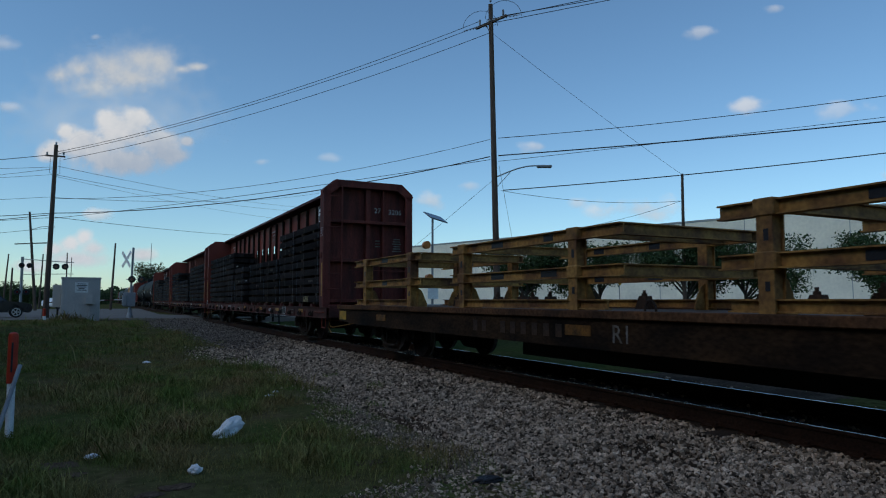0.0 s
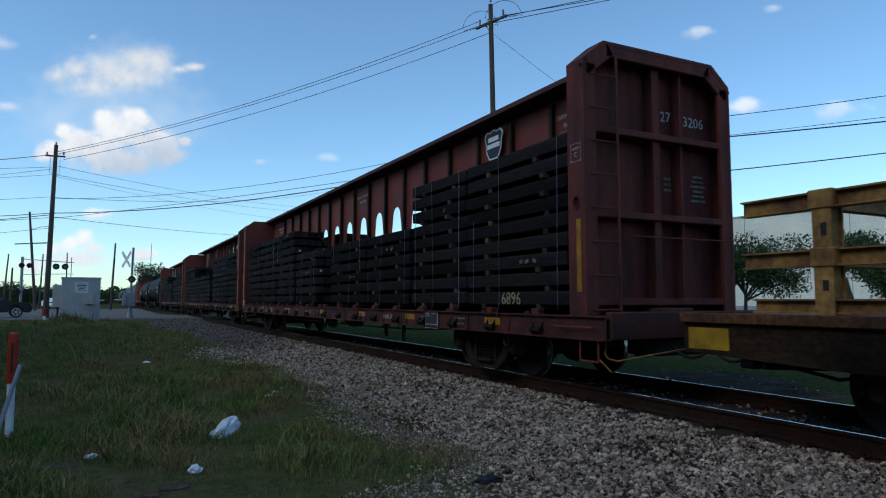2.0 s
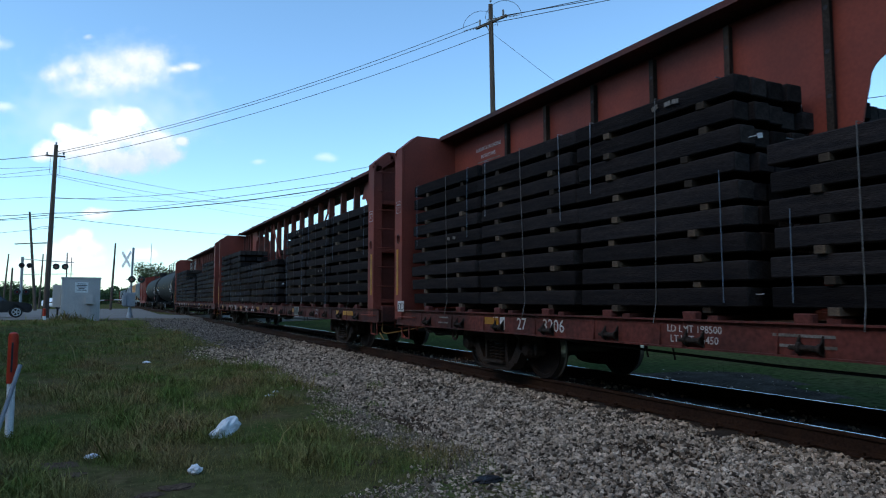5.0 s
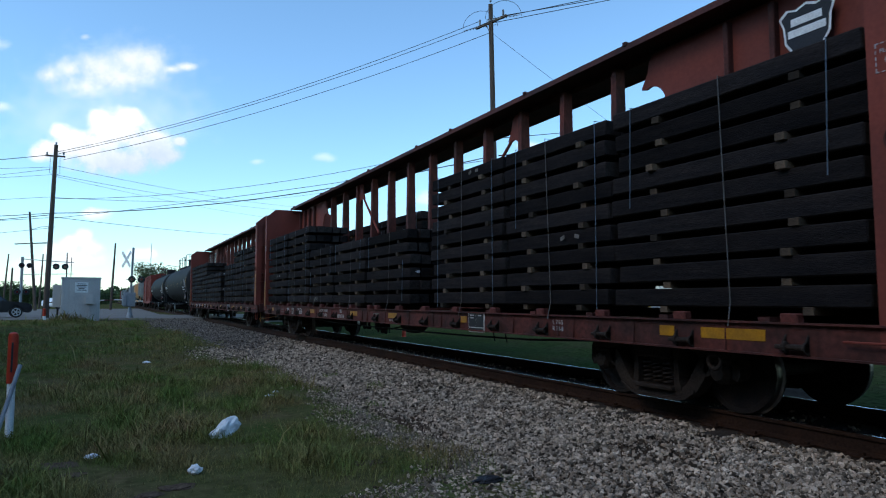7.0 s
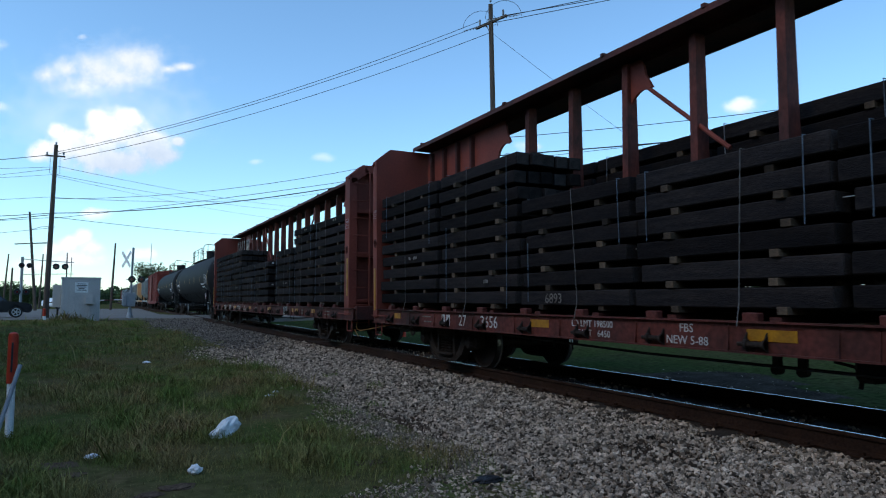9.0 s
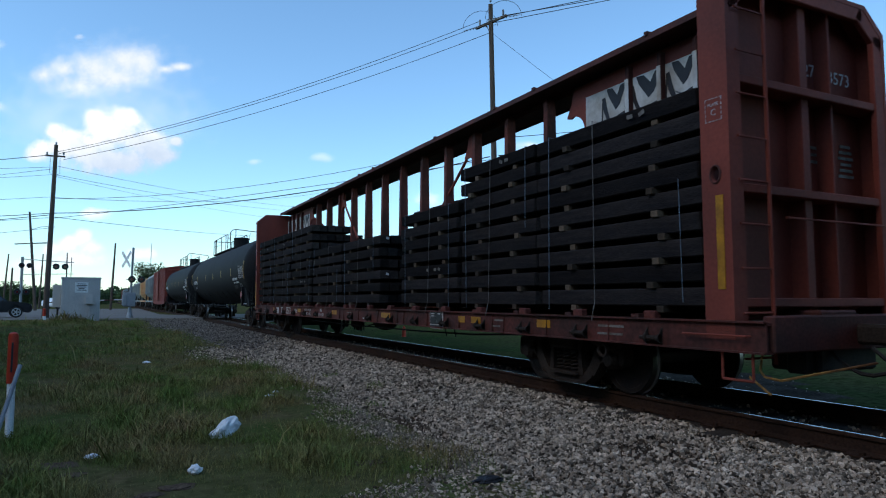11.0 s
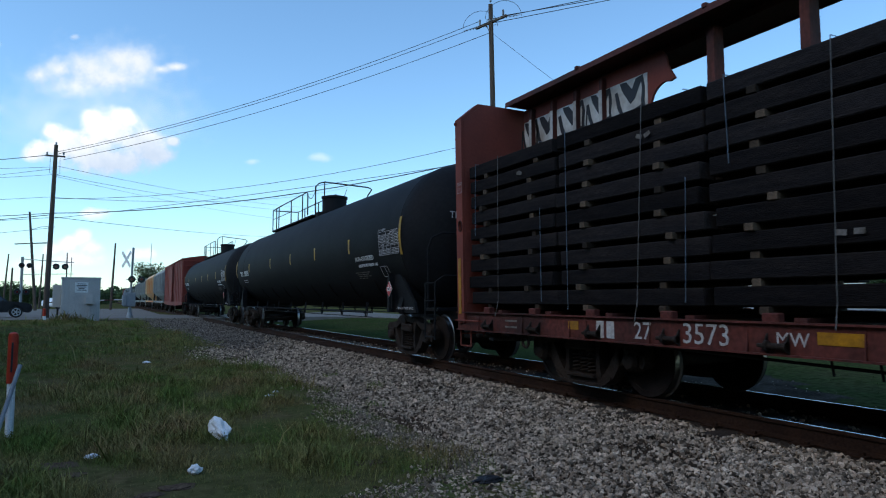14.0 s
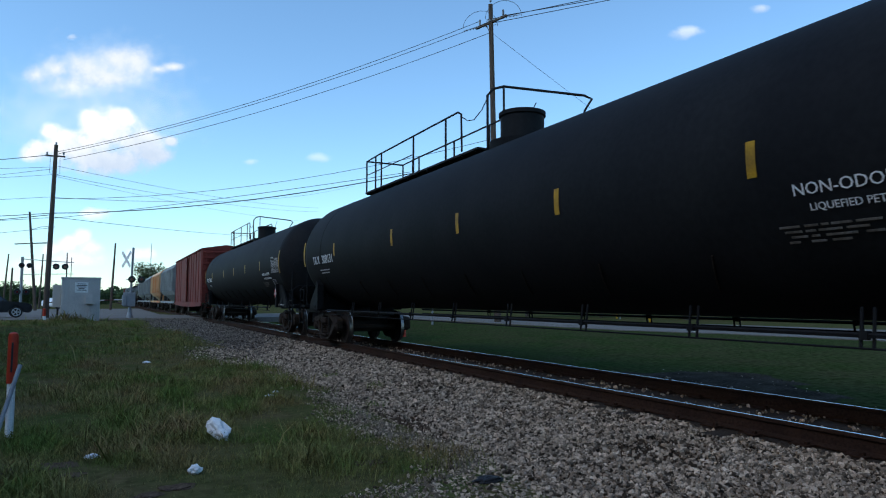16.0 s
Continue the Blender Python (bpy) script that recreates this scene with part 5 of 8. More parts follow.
def shield(car, y, z, s, x, field, low=-0.06):
    """A shield emblem drawn as plain shapes."""
    out = [(0, -0.42), (0.2, -0.33), (0.34, -0.12), (0.36, 0.12), (0.42, 0.28), (0.30, 0.38), (0.16, 0.34), (0, 0.40), (-0.16, 0.34), (-0.30, 0.38), (-0.42, 0.28), (-0.36, 0.12), (-0.34, -0.12), (-0.2, -0.33)]
    bm = bmesh.new()
    prism(bm, [(p * s, q * s) for p, q in out], 0, 0.006, "z")
    em = part("emblem", bm, WHITE_PAINT, car, "white and navy shield emblem", m=side_m(x, y, z))
    bm = bmesh.new()
    prism(bm, [(p * s * 0.9, max(q * 0.9, low) * s) for p, q in out if q > low - 0.2], 0.006, 0.010, "z")
    part("emblem_field", bm, field, em)
    bars("emblem_band", [(0, 0.16 * s, 0.46 * s, 0.11 * s), (0, 0.0, 0.56 * s, 0.11 * s)], pose(0, 0, 0.011), WHITE_PAINT, em)


shield(car_a, -7.22, 4.06, 0.78, -0.318, SIGN_BLACK, -0.3)
for y0, y1, n in ((-10.78, -8.03, 9), (-7.99, -5.80, 9), (-5.70, -3.25, 6), (-3.26, -0.56, 6), (0.70, 2.98, 6), (3.25, 5.70, 9), (5.75, 8.20, 9), (8.25, 10.78, 9)):
    tie_bundle(A_Y, y0, y1, n, -1)
for y0, y1, n in ((-10.78, -7.75, 9), (-7.70, -5.75, 8), (-5.65, -3.20, 9), (0.85, 3.25, 6), (3.35, 5.75, 9), (8.25, 10.78, 9)):
    tie_bundle(A_Y, y0, y1, n, 1)

car_b = centerbeam(B_Y, "post", "273656", dict(
    tapes=[(-9.45, 0.72), (-8.64, 0.2), (-4.2, 0.2), (-1.16, 0.45), (1.23, 0.5), (4.76, 0.42), (9.67, 0.3)],
    words=[(6.95, "27", 0.26), (6.1, "3656", 0.26), (3.68, "LD LMT 198500\nLT WT   6450", 0.115), (2.2, "FBS\nNEW 5-88", 0.125)],
    bars=[ (-0.2, 0.4), (8.3, 0.4)], board=-4.64))
letters("stencil", "L 74-5\nR 73-8", 0.085, side_m(-HALF - 0.004, -6.75, 0.84), FADED_PAINT, car_b)
shield(car_b, -9.62, 3.98, 0.74, -0.322, SIGN_BLACK, -0.4)
for y0, y1, n in ((-10.78, -7.80, 9), (-7.75, -5.45, 9), (-5.40, -2.90, 9), (-1.90, 0.56, 6), (0.62, 2.95, 6), (3.00, 5.25, 6), (5.36, 7.90, 9), (7.95, 10.68, 9)):
    tie_bundle(B_Y, y0, y1, n, -1, True)
for y0, y1, n in ((-10.78, -7.70, 9), (-5.70, -3.20, 9), (-2.60, -0.10, 6), (0.74, 3.10, 9), (3.15, 5.42, 9), (5.45, 7.90, 9), (8.20, 10.68, 9)):
    tie_bundle(B_Y, y0, y1, n, 1)

car_c = centerbeam(C_Y, "post", "273573", dict(
    tapes=[(-8.08, 0.3), (-6.25, 0.3), (-5.77, 0.22), (-2.44, 0.48), (1.07, 0.42), (4.5, 0.4), (7.93, 0.2)],
    words=[(6.72, "27", 0.27), (5.86, "3573", 0.30), (4.93, "MW", 0.175), (3.60, "LD LMT 198500\nLT WT   6450", 0.105), (2.27, "FBS\nNEW 4-88", 0.12)],
    bars=[(-6.9, 0.35), (-9.4, 0.5), (-0.07, 0.4), (9.4, 0.35)], board=-4.86))
letters("stencil", "RETAINER VALVE", 0.06, side_m(-HALF - 0.004, -1.30, 0.755), FADED_PAINT, car_c)
for y0, y1, n in ((-10.78, -7.90, 9), (-7.85, -5.65, 9), (-5.55, -3.10, 7), (-1.95, 0.65, 6), (0.70, 3.30, 6), (3.35, 5.80, 9), (5.85, 8.30, 9), (8.35, 10.68, 9)):
    tie_bundle(C_Y, y0, y1, n, -1, True)
for y0, y1, n in ((-10.78, -7.70, 9), (-7.60, -5.20, 9), (-5.10, -2.60, 9), (-2.80, -0.42, 9), (0.80, 3.30, 5), (5.80, 8.20, 9), (8.30, 10.68, 9)):
    tie_bundle(C_Y, y0, y1, n, 1)
# sprayed tags on the white end panel: block strokes with filled wedges
SPRAYED = mat("sprayed_white_paint", (0.54, 0.53, 0.50), 0.75, 0, (0.26, 0.21, 0.16), 1.8, 0.85, 16, 0.12, 0.05)
tag_fields = []
for ya, yb in ((7.74, 10.7), (-10.78, -7.62)):
    edges = [ya] + [s for s in (-10.4, -9.8, -9.2, -8.6, 8.6, 9.2, 9.8, 10.4) if ya < s < yb] + [yb]
    row = []
    for k, (p, q) in enumerate(zip(edges, edges[1:])):
        p2, q2 = p + (0.036 if k else 0), q - (0.036 if q < yb else 0)
        bm = bmesh.new()
        prism(bm, [(p2, 3.05), (q2, 3.05), (q2, 4.28), (p2, 4.28)], -0.027, -0.021)
        row.append(part("sprayed_field", bm, SPRAYED, car_c, "white paint field with black spray strokes", m=MIDDLE))
        if q < yb:
            bm = bmesh.new()
            prism(bm, [(q - 0.034, 3.05), (q + 0.034, 3.05), (q + 0.034, 4.26), (q - 0.034, 4.26)], -0.118, -0.111)
            part("sprayed_rib", bm, SPRAYED, car_c, m=MIDDLE)
    tag_fields.append(row[0])
tag_ob = tag_fields[0]
rng = random.Random(4)


def low(pts):
    """Brings a stroke under the edge of the white field."""
    return [(p, 4.27 - (4.46 - q) * 0.72) for p, q in pts]


def stroke(pts, w):
    bm = bmesh.new()
    pts = low(pts)
    L, R = [], []
    for k, p in enumerate(pts):
        a, b = Vector(pts[max(k - 1, 0)]), Vector(pts[min(k + 1, len(pts) - 1)])
        d = (b - a).normalized()
        q = Vector((-d.y, d.x)) * w * rng.uniform(0.7, 1.25)
        L.append((p[0] + q.x, p[1] + q.y))
        R.append((p[0] - q.x, p[1] - q.y))
    for k in range(len(pts) - 1):
        prism(bm, [L[k], L[k + 1], R[k + 1], R[k]], -0.034, -0.0275)
    part("spray_stroke", bm, SIGN_BLACK, tag_ob)


for y, s, tag_ob in ((10.5, 0.8, tag_fields[0]), (10.02, 1.0, tag_fields[0]), (9.35, 1.12, tag_fields[0]), (8.7, 0.95, tag_fields[0]), (8.05, 1.0, tag_fields[0]),
                     (-8.3, 0.9, tag_fields[1]), (-8.95, 1.1, tag_fields[1]), (-9.55, 0.9, tag_fields[1]), (-10.2, 1.0, tag_fields[1])):
    # a filled heart-shaped wedge with a pale chevron, a leg with a foot, and a hooked stroke
    bm = bmesh.new()
    prism(bm, low([(y + 0.22 * s, 4.46), (y + 0.18 * s, 4.30), (y + 0.02 * s, 3.98), (y - 0.07 * s, 4.06), (y - 0.19 * s, 4.34), (y - 0.2 * s, 4.46),
               (y - 0.1 * s, 4.44), (y - 0.02 * s, 4.26), (y + 0.09 * s, 4.44)]), -0.034, -0.0275)
    part("spray_stroke", bm, SIGN_BLACK, tag_ob)
    stroke([(y - 0.21 * s, 4.46), (y - 0.24 * s, 4.2), (y - 0.22 * s, 3.95), (y - 0.25 * s, 3.78), (y - 0.24 * s, 3.5)], 0.026)
    stroke([(y - 0.22 * s, 3.88), (y - 0.1 * s, 3.84), (y + 0.04 * s, 3.80), (y + 0.07 * s, 3.7), (y + 0.07 * s, 3.4)], 0.018)
    stroke([(y + 0.3 * s, 4.3), (y + 0.25 * s, 4.0), (y + 0.16 * s, 3.72), (y + 0.1 * s, 3.5)], 0.036 * s)
    if s < 1:
        stroke([(y + 0.31 * s, 4.28), (y + 0.34 * s, 3.9), (y + 0.33 * s, 3.3)], 0.016)
bars("stencil", [(-0.09, 0, 0.13, 0.2), (0.09, 0, 0.13, 0.2)], side_m(-HALF - 0.004, 7.33, 0.825), STENCIL, car_c)
bars("stencil", [(-0.09, 0, 0.13, 0.19), (0.09, 0, 0.13, 0.19)], side_m(-HALF - 0.004, 7.55, 0.825), STENCIL, car_b)
letters("stencil", "RETAINER VALVE", 0.06, side_m(-HALF - 0.004, -1.23, 0.755), FADED_PAINT, car_b)
# chalk numbers on the lowest ties
for cy, y, body, size, paint in ((A_Y, -9.42, "6896", 0.26, CHALK), (B_Y, 4.45, "6893", 0.19, GHOST_PAINT)):
    holder = empty("chalk_mark", pose(0, 0, 0), "chalk number on the side of a stacked tie", "marking")
    rolls(holder, cy, (-1.39, y, 1.22))
    letters("chalk_number", body, size, side_m(-0.008, 0, -0.03), paint, holder)


def flatcar(y_end):
    """Track-gang flat wagon with two tiers of yellow rack beams. y_end: where its rear end starts."""
    car = empty("flat_car", pose(TRACK_X, y_end, 0), "rusty brown flat wagon with yellow steel rack frames", "railway wagon", "train wagons")
    rolls(car, y_end)
    Lc = 20.0
    bm = bmesh.new()
    box(bm, (0, -Lc / 2, 1.0), (2.86, Lc, 0.06))
    part("deck", bm, DECKING, car)
    for sx in (-1, 1):
        bm = bmesh.new()
        prism(bm, [(-0.02, 1.03), (-0.02, 0.66), (-1.6, 0.60), (-Lc, 0.56), (-Lc, 1.03)], sx * 1.42 - 0.03, sx * 1.42 + 0.03)
        part("side_sill", bm, FLAT_SILL, car)
        bm = bmesh.new()
        box(bm, (sx * 1.455, -Lc / 2, 1.0), (0.09, Lc, 0.10), bevel=0.01)
        part("deck_edge", bm, DECK_RUST, car, "rust-brown deck edge plate")
    bm = bmesh.new()
    box(bm, (0, -Lc / 2, 0.8), (0.7, Lc - 0.5, 0.4))
    box(bm, (0, -0.06, 0.9), (2.8, 0.12, 0.24), bevel=0.02)
    part("center_sill", bm, BLACK_STEEL, car)
    bm = bmesh.new()
    box(bm, (0, -Lc / 2 - 1.5, 0.5), (0.6, Lc - 10, 0.5))
    part("belly_beam", bm, BLACK_STEEL, car)
    for y, w in ((-0.32, 0.48), (-2.84, 0.5), (-9.42, 0.5)):
        bm = bmesh.new()
        box(bm, (-1.455, y, 0.80), (0.008, w, 0.21 if y > -1 else 0.13))
        part("tape", bm, YELLOW if y > -1 else DULL_ORANGE, car, "worn dull yellow reflective tape")
    for k in range(9):
        if k != 2:
            bars("stencil", [(0, 0, 0.13, 0.17)], side_m(-1.454, -7.95 - (k - 4) * 0.27, 0.78), RUST_SILL, car)
    letters("stencil", "R1", 0.30, side_m(-1.454, -10.2, 0.77), GHOST_PAINT, car)
    truck(car, -2.6)
    truck(car, -Lc + 2.8)
    coupler(car, 0, 1)
    bm = bmesh.new()
    tube(bm, [(-0.9, -0.3, 0.62), (-0.5, -1.0, 0.42), (0.3, -1.4, 0.5), (0.6, -1.2, 0.68)], 0.02, 6)
    rod(bm, (-0.9, -0.5, 0.52), (0.9, -1.3, 0.46), 0.03, 6)
    part("brake_rod", bm, BLACK_STEEL, car)

    def beam(bm, x, y0, y1, z, h=0.15, w=0.12):
        a, b, c, d = w / 2, 0.01, h / 2, h / 2 - 0.016
        prism(bm, [(x - a, z - c), (x + a, z - c), (x + a, z - d), (x + b, z - d), (x + b, z + d), (x + a, z + d), (x + a, z + c),
                   (x - a, z + c), (x - a, z + d), (x - b, z + d), (x - b, z - d), (x - a, z - d)], y0, y1, "y")
    sections = (((-0.58, -4.3), (-1.4, -3.92)), ((-5.64, -10.0), (-6.1, -9.12)), ((-11.4, -15.8), (-11.95, -14.95)), ((-17.2, -20.0), (-17.7,)))
    for (ya, yb), posts in sections:
        for sx in (-1, 1):
            x = sx * 1.2
            for z in (1.54, 2.04):
                bm = bmesh.new()
                beam(bm, x, yb, ya, z)
                rb = part("rack_beam", bm, OCHRE, car, "worn yellow steel rack beam")
                for k in range(2):
                    bm = bmesh.new()
                    yy = posts[0] - 0.85 - k * 1.35 + 0.2 * sx
                    box(bm, (x - 0.012, yy, z), (0.006, random.uniform(0.22, 0.4), 0.09))
                    part("slot", bm, SIGN_BLACK, rb)
            bm = bmesh.new()
            beam(bm, x, yb + 0.3, ya - 0.1, 1.12, 0.13)
            part("base_beam", bm, OCHRE, car)
            for y in posts:
                bm = bmesh.new()
                box(bm, (x + sx * 0.078, y, 1.56), (0.022, 0.17, 1.06), bevel=0.004)
                box(bm, (x - sx * 0.078, y, 1.56), (0.022, 0.17, 1.06), bevel=0.004)
                box(bm, (x, y - 0.05, 1.56), (0.15, 0.02, 1.06))
                for z in (1.54, 2.04):
                    box(bm, (x + sx * 0.05, y, z), (0.11, 0.22, 0.17), bevel=0.012)
                prism(bm, [(x - sx * 0.08, 1.03), (x - sx * 0.08, 1.42), (x - sx * 0.18, 1.36), (x - sx * 0.30, 1.10), (x - sx * 0.30, 1.03)], y - 0.04, y - 0.02, "y")
                p = part("rack_post", bm, OCHRE, car, "worn yellow slotted steel post")
                for z, h in ((1.30, 0.09), (1.78, 0.11)):
                    bm = bmesh.new()
                    box(bm, (sx * 1.2915, y - 0.02, z), (0.006, 0.05, h))
                    part("slot", bm, SIGN_BLACK, p)
        for y in (yb + 0.06, yb + 0.55, ya - 0.75):
            for z in (1.54, 2.04):
                bm = bmesh.new()
                box(bm, (0, y, z + 0.067), (2.28, 0.12, 0.016))
                box(bm, (0, y, z), (2.28, 0.02, 0.12))
                box(bm, (0, y, z - 0.067), (2.28, 0.12, 0.016))
                part("cross_beam", bm, OCHRE, car)
    # wedge blocks with bolts on the deck
    bm = bmesh.new()
    prism(bm, [(-0.13, 1.03), (0.15, 1.03), (0.05, 1.24), (-0.09, 1.24)], -0.07, 0.07)
    lathe(bm, [(1.24, 0.045), (1.28, 0.045), (1.28, 0.025), (1.33, 0.025)], 8, "z")
    wedge = part("wedge_block", bm, RUST_SILL, car, "rusty brown wedge block", m=pose(0.5, -10.6, 0))
    for x, y in ((0.9, -4.7), (0.5, -6.2), (0.95, -8.1), (0.5, -12.3), (0.9, -11.0), (0.2, -4.9), (0.75, -5.3), (0.3, -3.1), (0.9, -2.2), (-0.3, -13.0), (-0.6, -12.6), (0.85, -13.6)):
        share(wedge, pose(x, y, 0))
    bm = bmesh.new()
    tube(bm, [(-0.9, -10.1 + 0.09 * math.cos(i / 12 * math.pi), 1.04 + 0.13 * math.sin(i / 12 * math.pi)) for i in range(13)], 0.016, 6)
    part("lifting_ring", bm, BROWN_STEEL, car)
    return car


flatcar(16.0)


def tank_car(y0):
    car = empty("tank_car", pose(TRACK_X, y0, 0), "black pressure tank wagon with yellow reflective strips and roof railings", "tank wagon", "train wagons")
    rolls(car, y0)
    R, CZ = 1.525, 2.497
    bm = bmesh.new()
    prof = []
    for k in range(1, 9):
        t = k / 8 * math.pi / 2
        prof.append((-8.95 - 0.85 * math.cos(t), R * math.sin(t)))
    prof += [(-8.9, R), (8.9, R)]
    prof += [(-q, r) for q, r in prof[7::-1]]
    lathe(bm, prof, 72, "y", (0, 0, CZ))
    shell = part("tank_shell", bm, TANK_BLACK, car, smooth=True)
    for yy in (-8.93, 7.55):
        bm = bmesh.new()
        lathe(bm, [(yy - 0.02, R + 0.001), (yy - 0.012, R + 0.006), (yy + 0.012, R + 0.006), (yy + 0.02, R + 0.001)], 72, "y", (0, 0, CZ))
        part("weld_band", bm, TANK_BLACK, shell, smooth=True)
    for sg in (-1, 1):
        bm = bmesh.new()
        box(bm, (0, sg * 8.6, 0.92), (0.7, 3.6, 0.36), bevel=0.02)
        prism(bm, [(-1.36, 1.0), (-1.22, 1.55), (-0.9, 1.25), (0.9, 1.25), (1.22, 1.55), (1.36, 1.0), (1.3, 0.88), (-1.3, 0.88)], sg * 8.6 - 0.10, sg * 8.6 + 0.10, "y")
        box(bm, (0, sg * 10.0, 1.0), (2.6, 0.5, 0.06))
        part("saddle", bm, TANK_BLACK, car)
        for sx in (-1, 1):
            bm = bmesh.new()
            rod(bm, (sx * 1.34, sg * 10.2, 0.45), (sx * 1.34, sg * 10.2, 1.5), 0.018, 6)
            rod(bm, (sx * 1.34, sg * 9.8, 0.45), (sx * 1.34, sg * 9.8, 1.5), 0.018, 6)
            for k in range(4):
                rod(bm, (sx * 1.34, sg * 9.8, 0.5 + k * 0.33), (sx * 1.34, sg * 10.2, 0.5 + k * 0.33), 0.013, 6)
            part("end_ladder", bm, TANK_BLACK, car)
        bm = bmesh.new()
        tube(bm, [(-1.34, sg * 10.2, 1.5), (-1.2, sg * 10.28, 1.62), (1.2, sg * 10.28, 1.62), (1.34, sg * 10.2, 1.5)], 0.018, 6)
        part("end_handrail", bm, TANK_BLACK, car)
        bm = bmesh.new()
        arch = [(-1.26, sg * 9.75, 1.0), (-1.26, sg * 9.75, 2.15), (-1.2, sg * 9.78, 2.36), (-1.0, sg * 9.84, 2.46), (1.0, sg * 9.84, 2.46), (1.2, sg * 9.78, 2.36), (1.26, sg * 9.75, 2.15), (1.26, sg * 9.75, 1.0)]
        tube(bm, arch, 0.02, 6)
        part("end_arch_rail", bm, TANK_BLACK, car)
        for sx in (-1, 1):
            bm = bmesh.new()
            prism(bm, [(sg * 8.12, 0.92), (sg * 8.16, 1.62), (sg * 8.24, 1.74), (sg * 8.42, 1.78), (sg * 8.56, 1.66), (sg * 9.2, 1.12), (sg * 9.3, 0.92)], sx * 1.27 - 0.03, sx * 1.27 + 0.03)
            prism(bm, [(sg * 8.10, 0.92), (sg * 8.10, 1.60), (sg * 8.20, 1.74), (sg * 8.22, 1.60), (sg * 8.22, 0.92)], sx * 1.30 - 0.12, sx * 1.30 + 0.06)
            part("saddle_wing", bm, TANK_BLACK, car)
    for sx in (-1, 1):
        bm = bmesh.new()
        tube(bm, [(sx * 1.40, -7.2, 0.90), (sx * 1.40, 7.2, 0.90)], 0.022, 6)
        tube(bm, [(sx * 1.40, -7.2, 0.795), (sx * 1.40, 7.2, 0.795)], 0.010, 6)
        for k in range(8):
            yy = -6.85 + k * 1.72
            for q in (0, 0.1):
                rod(bm, (sx * 1.40, yy + q, 0.795), (sx * 1.36, yy + q, 1.12), 0.014, 6)
            box(bm, (sx * 1.41, yy + 0.06, 0.90), (0.05, 0.07, 0.07))
        part("side_handrail", bm, TANK_BLACK, car)
        for k in range(8):
            yy = -6.75 + k * 1.72
            # thin slanted strip along the lower flank of the shell
            bm = bmesh.new()
            tube(bm, [(sx * (math.sqrt((R + 0.012) ** 2 - (z - CZ) ** 2)), yy + q, z) for z, q in ((1.62, -0.2), (1.48, -0.13), (1.36, -0.06), (1.26, 0.0))], 0.011, 5)
            part("rail_bracket", bm, BROWN_STEEL, car)
    # roof platform and railings
    bm = bmesh.new()
    lathe(bm, [(3.9, 0.60), (4.04, 0.62), (4.06, 0.40), (4.50, 0.40), (4.52, 0.43), (4.59, 0.43), (4.62, 0.30), (4.63, 0.1)], 36, "z")
    part("dome", bm, TANK_BLACK, car, smooth=True)
    bm = bmesh.new()
    box(bm, (0, 3.7, 4.04), (1.1, 6.0, 0.04))
    for k in range(12):
        rod(bm, (-0.53, 0.8 + k * 0.53, 4.0), (0.53, 0.8 + k * 0.53, 4.0), 0.02, 5)
    part("roof_walk", bm, BLACK_STEEL, car)
    for sx in (-1, 1):
        bm = bmesh.new()
        x = sx * 0.53
        tube(bm, [(x, 6.65, 4.06), (x, 6.65, 4.90), (x, 5.8, 4.92), (x, 1.5, 4.93), (x, 1.36, 4.86), (x, 1.34, 4.10)], 0.022, 6)
        for yy in (6.0, 5.6, 3.64, 2.03):
            rod(bm, (x, yy, 4.06), (x, yy, 4.92), 0.022, 6)
        rod(bm, (x, 6.65, 4.52), (x, 3.64, 4.50), 0.014, 6)
        part("roof_railing", bm, BLACK_STEEL, car)
        bm = bmesh.new()
        tube(bm, [(x, 1.34, 4.80), (x, 1.1, 4.66), (x, 0.85, 4.62), (x, 0.55, 4.74), (x, 0.3, 4.95)], 0.01, 5)
        part("safety_chain", bm, BLACK_STEEL, car)
    for yy in (0.30,):
        bm = bmesh.new()
        tube(bm, [(-0.56, yy, 3.95), (-0.56, yy, 4.94), (-0.46, yy - 0.05, 5.06), (-0.30, yy - 0.15, 5.10), (0.95, yy - 0.9, 4.90), (1.05, yy - 1.0, 4.82), (0.92, yy - 0.95, 4.60), (0.80, yy - 0.9, 3.8)], 0.024, 6)
        part("roof_railing", bm, BLACK_STEEL, car)
        bm = bmesh.new()
        rod(bm, (-0.30, yy - 0.15, 3.98), (-0.30, yy - 0.15, 5.10), 0.02, 6)
        part("roof_railing", bm, BLACK_STEEL, car)
    bm = bmesh.new()
    tube(bm, [(-0.53, 6.65, 4.90), (0.53, 6.65, 4.90)], 0.022, 6)
    part("roof_railing", bm, BLACK_STEEL, car)

    def on_shell(y, z_lo, z_hi, w, lift=0.008, n=8):
        bm = bmesh.new()
        y -= 0.17
        A, B = [], []
        for k in range(n + 1):
            z = z_lo + (z_hi - z_lo) * k / n
            x = -math.sqrt(max((R + lift) ** 2 - (z - CZ) ** 2, 0))
            A.append(bm.verts.new((x, y - w / 2, z)))
            B.append(bm.verts.new((x, y + w / 2, z)))
        for k in range(n):
            bm.faces.new((A[k], A[k + 1], B[k + 1], B[k]))
        return bm
    for y, lo, hi in ((-8.82, 2.08, 2.84), (9.3, 2.15, 2.85), (-5.75, 2.28, 2.62), (-2.85, 2.28, 2.62), (-0.13, 2.28, 2.62), (2.7, 2.28, 2.62), (6.5, 2.3, 2.62)):
        part("tape_strip", on_shell(y, lo, hi, 0.1), YELLOW, shell, "yellow reflective strip")

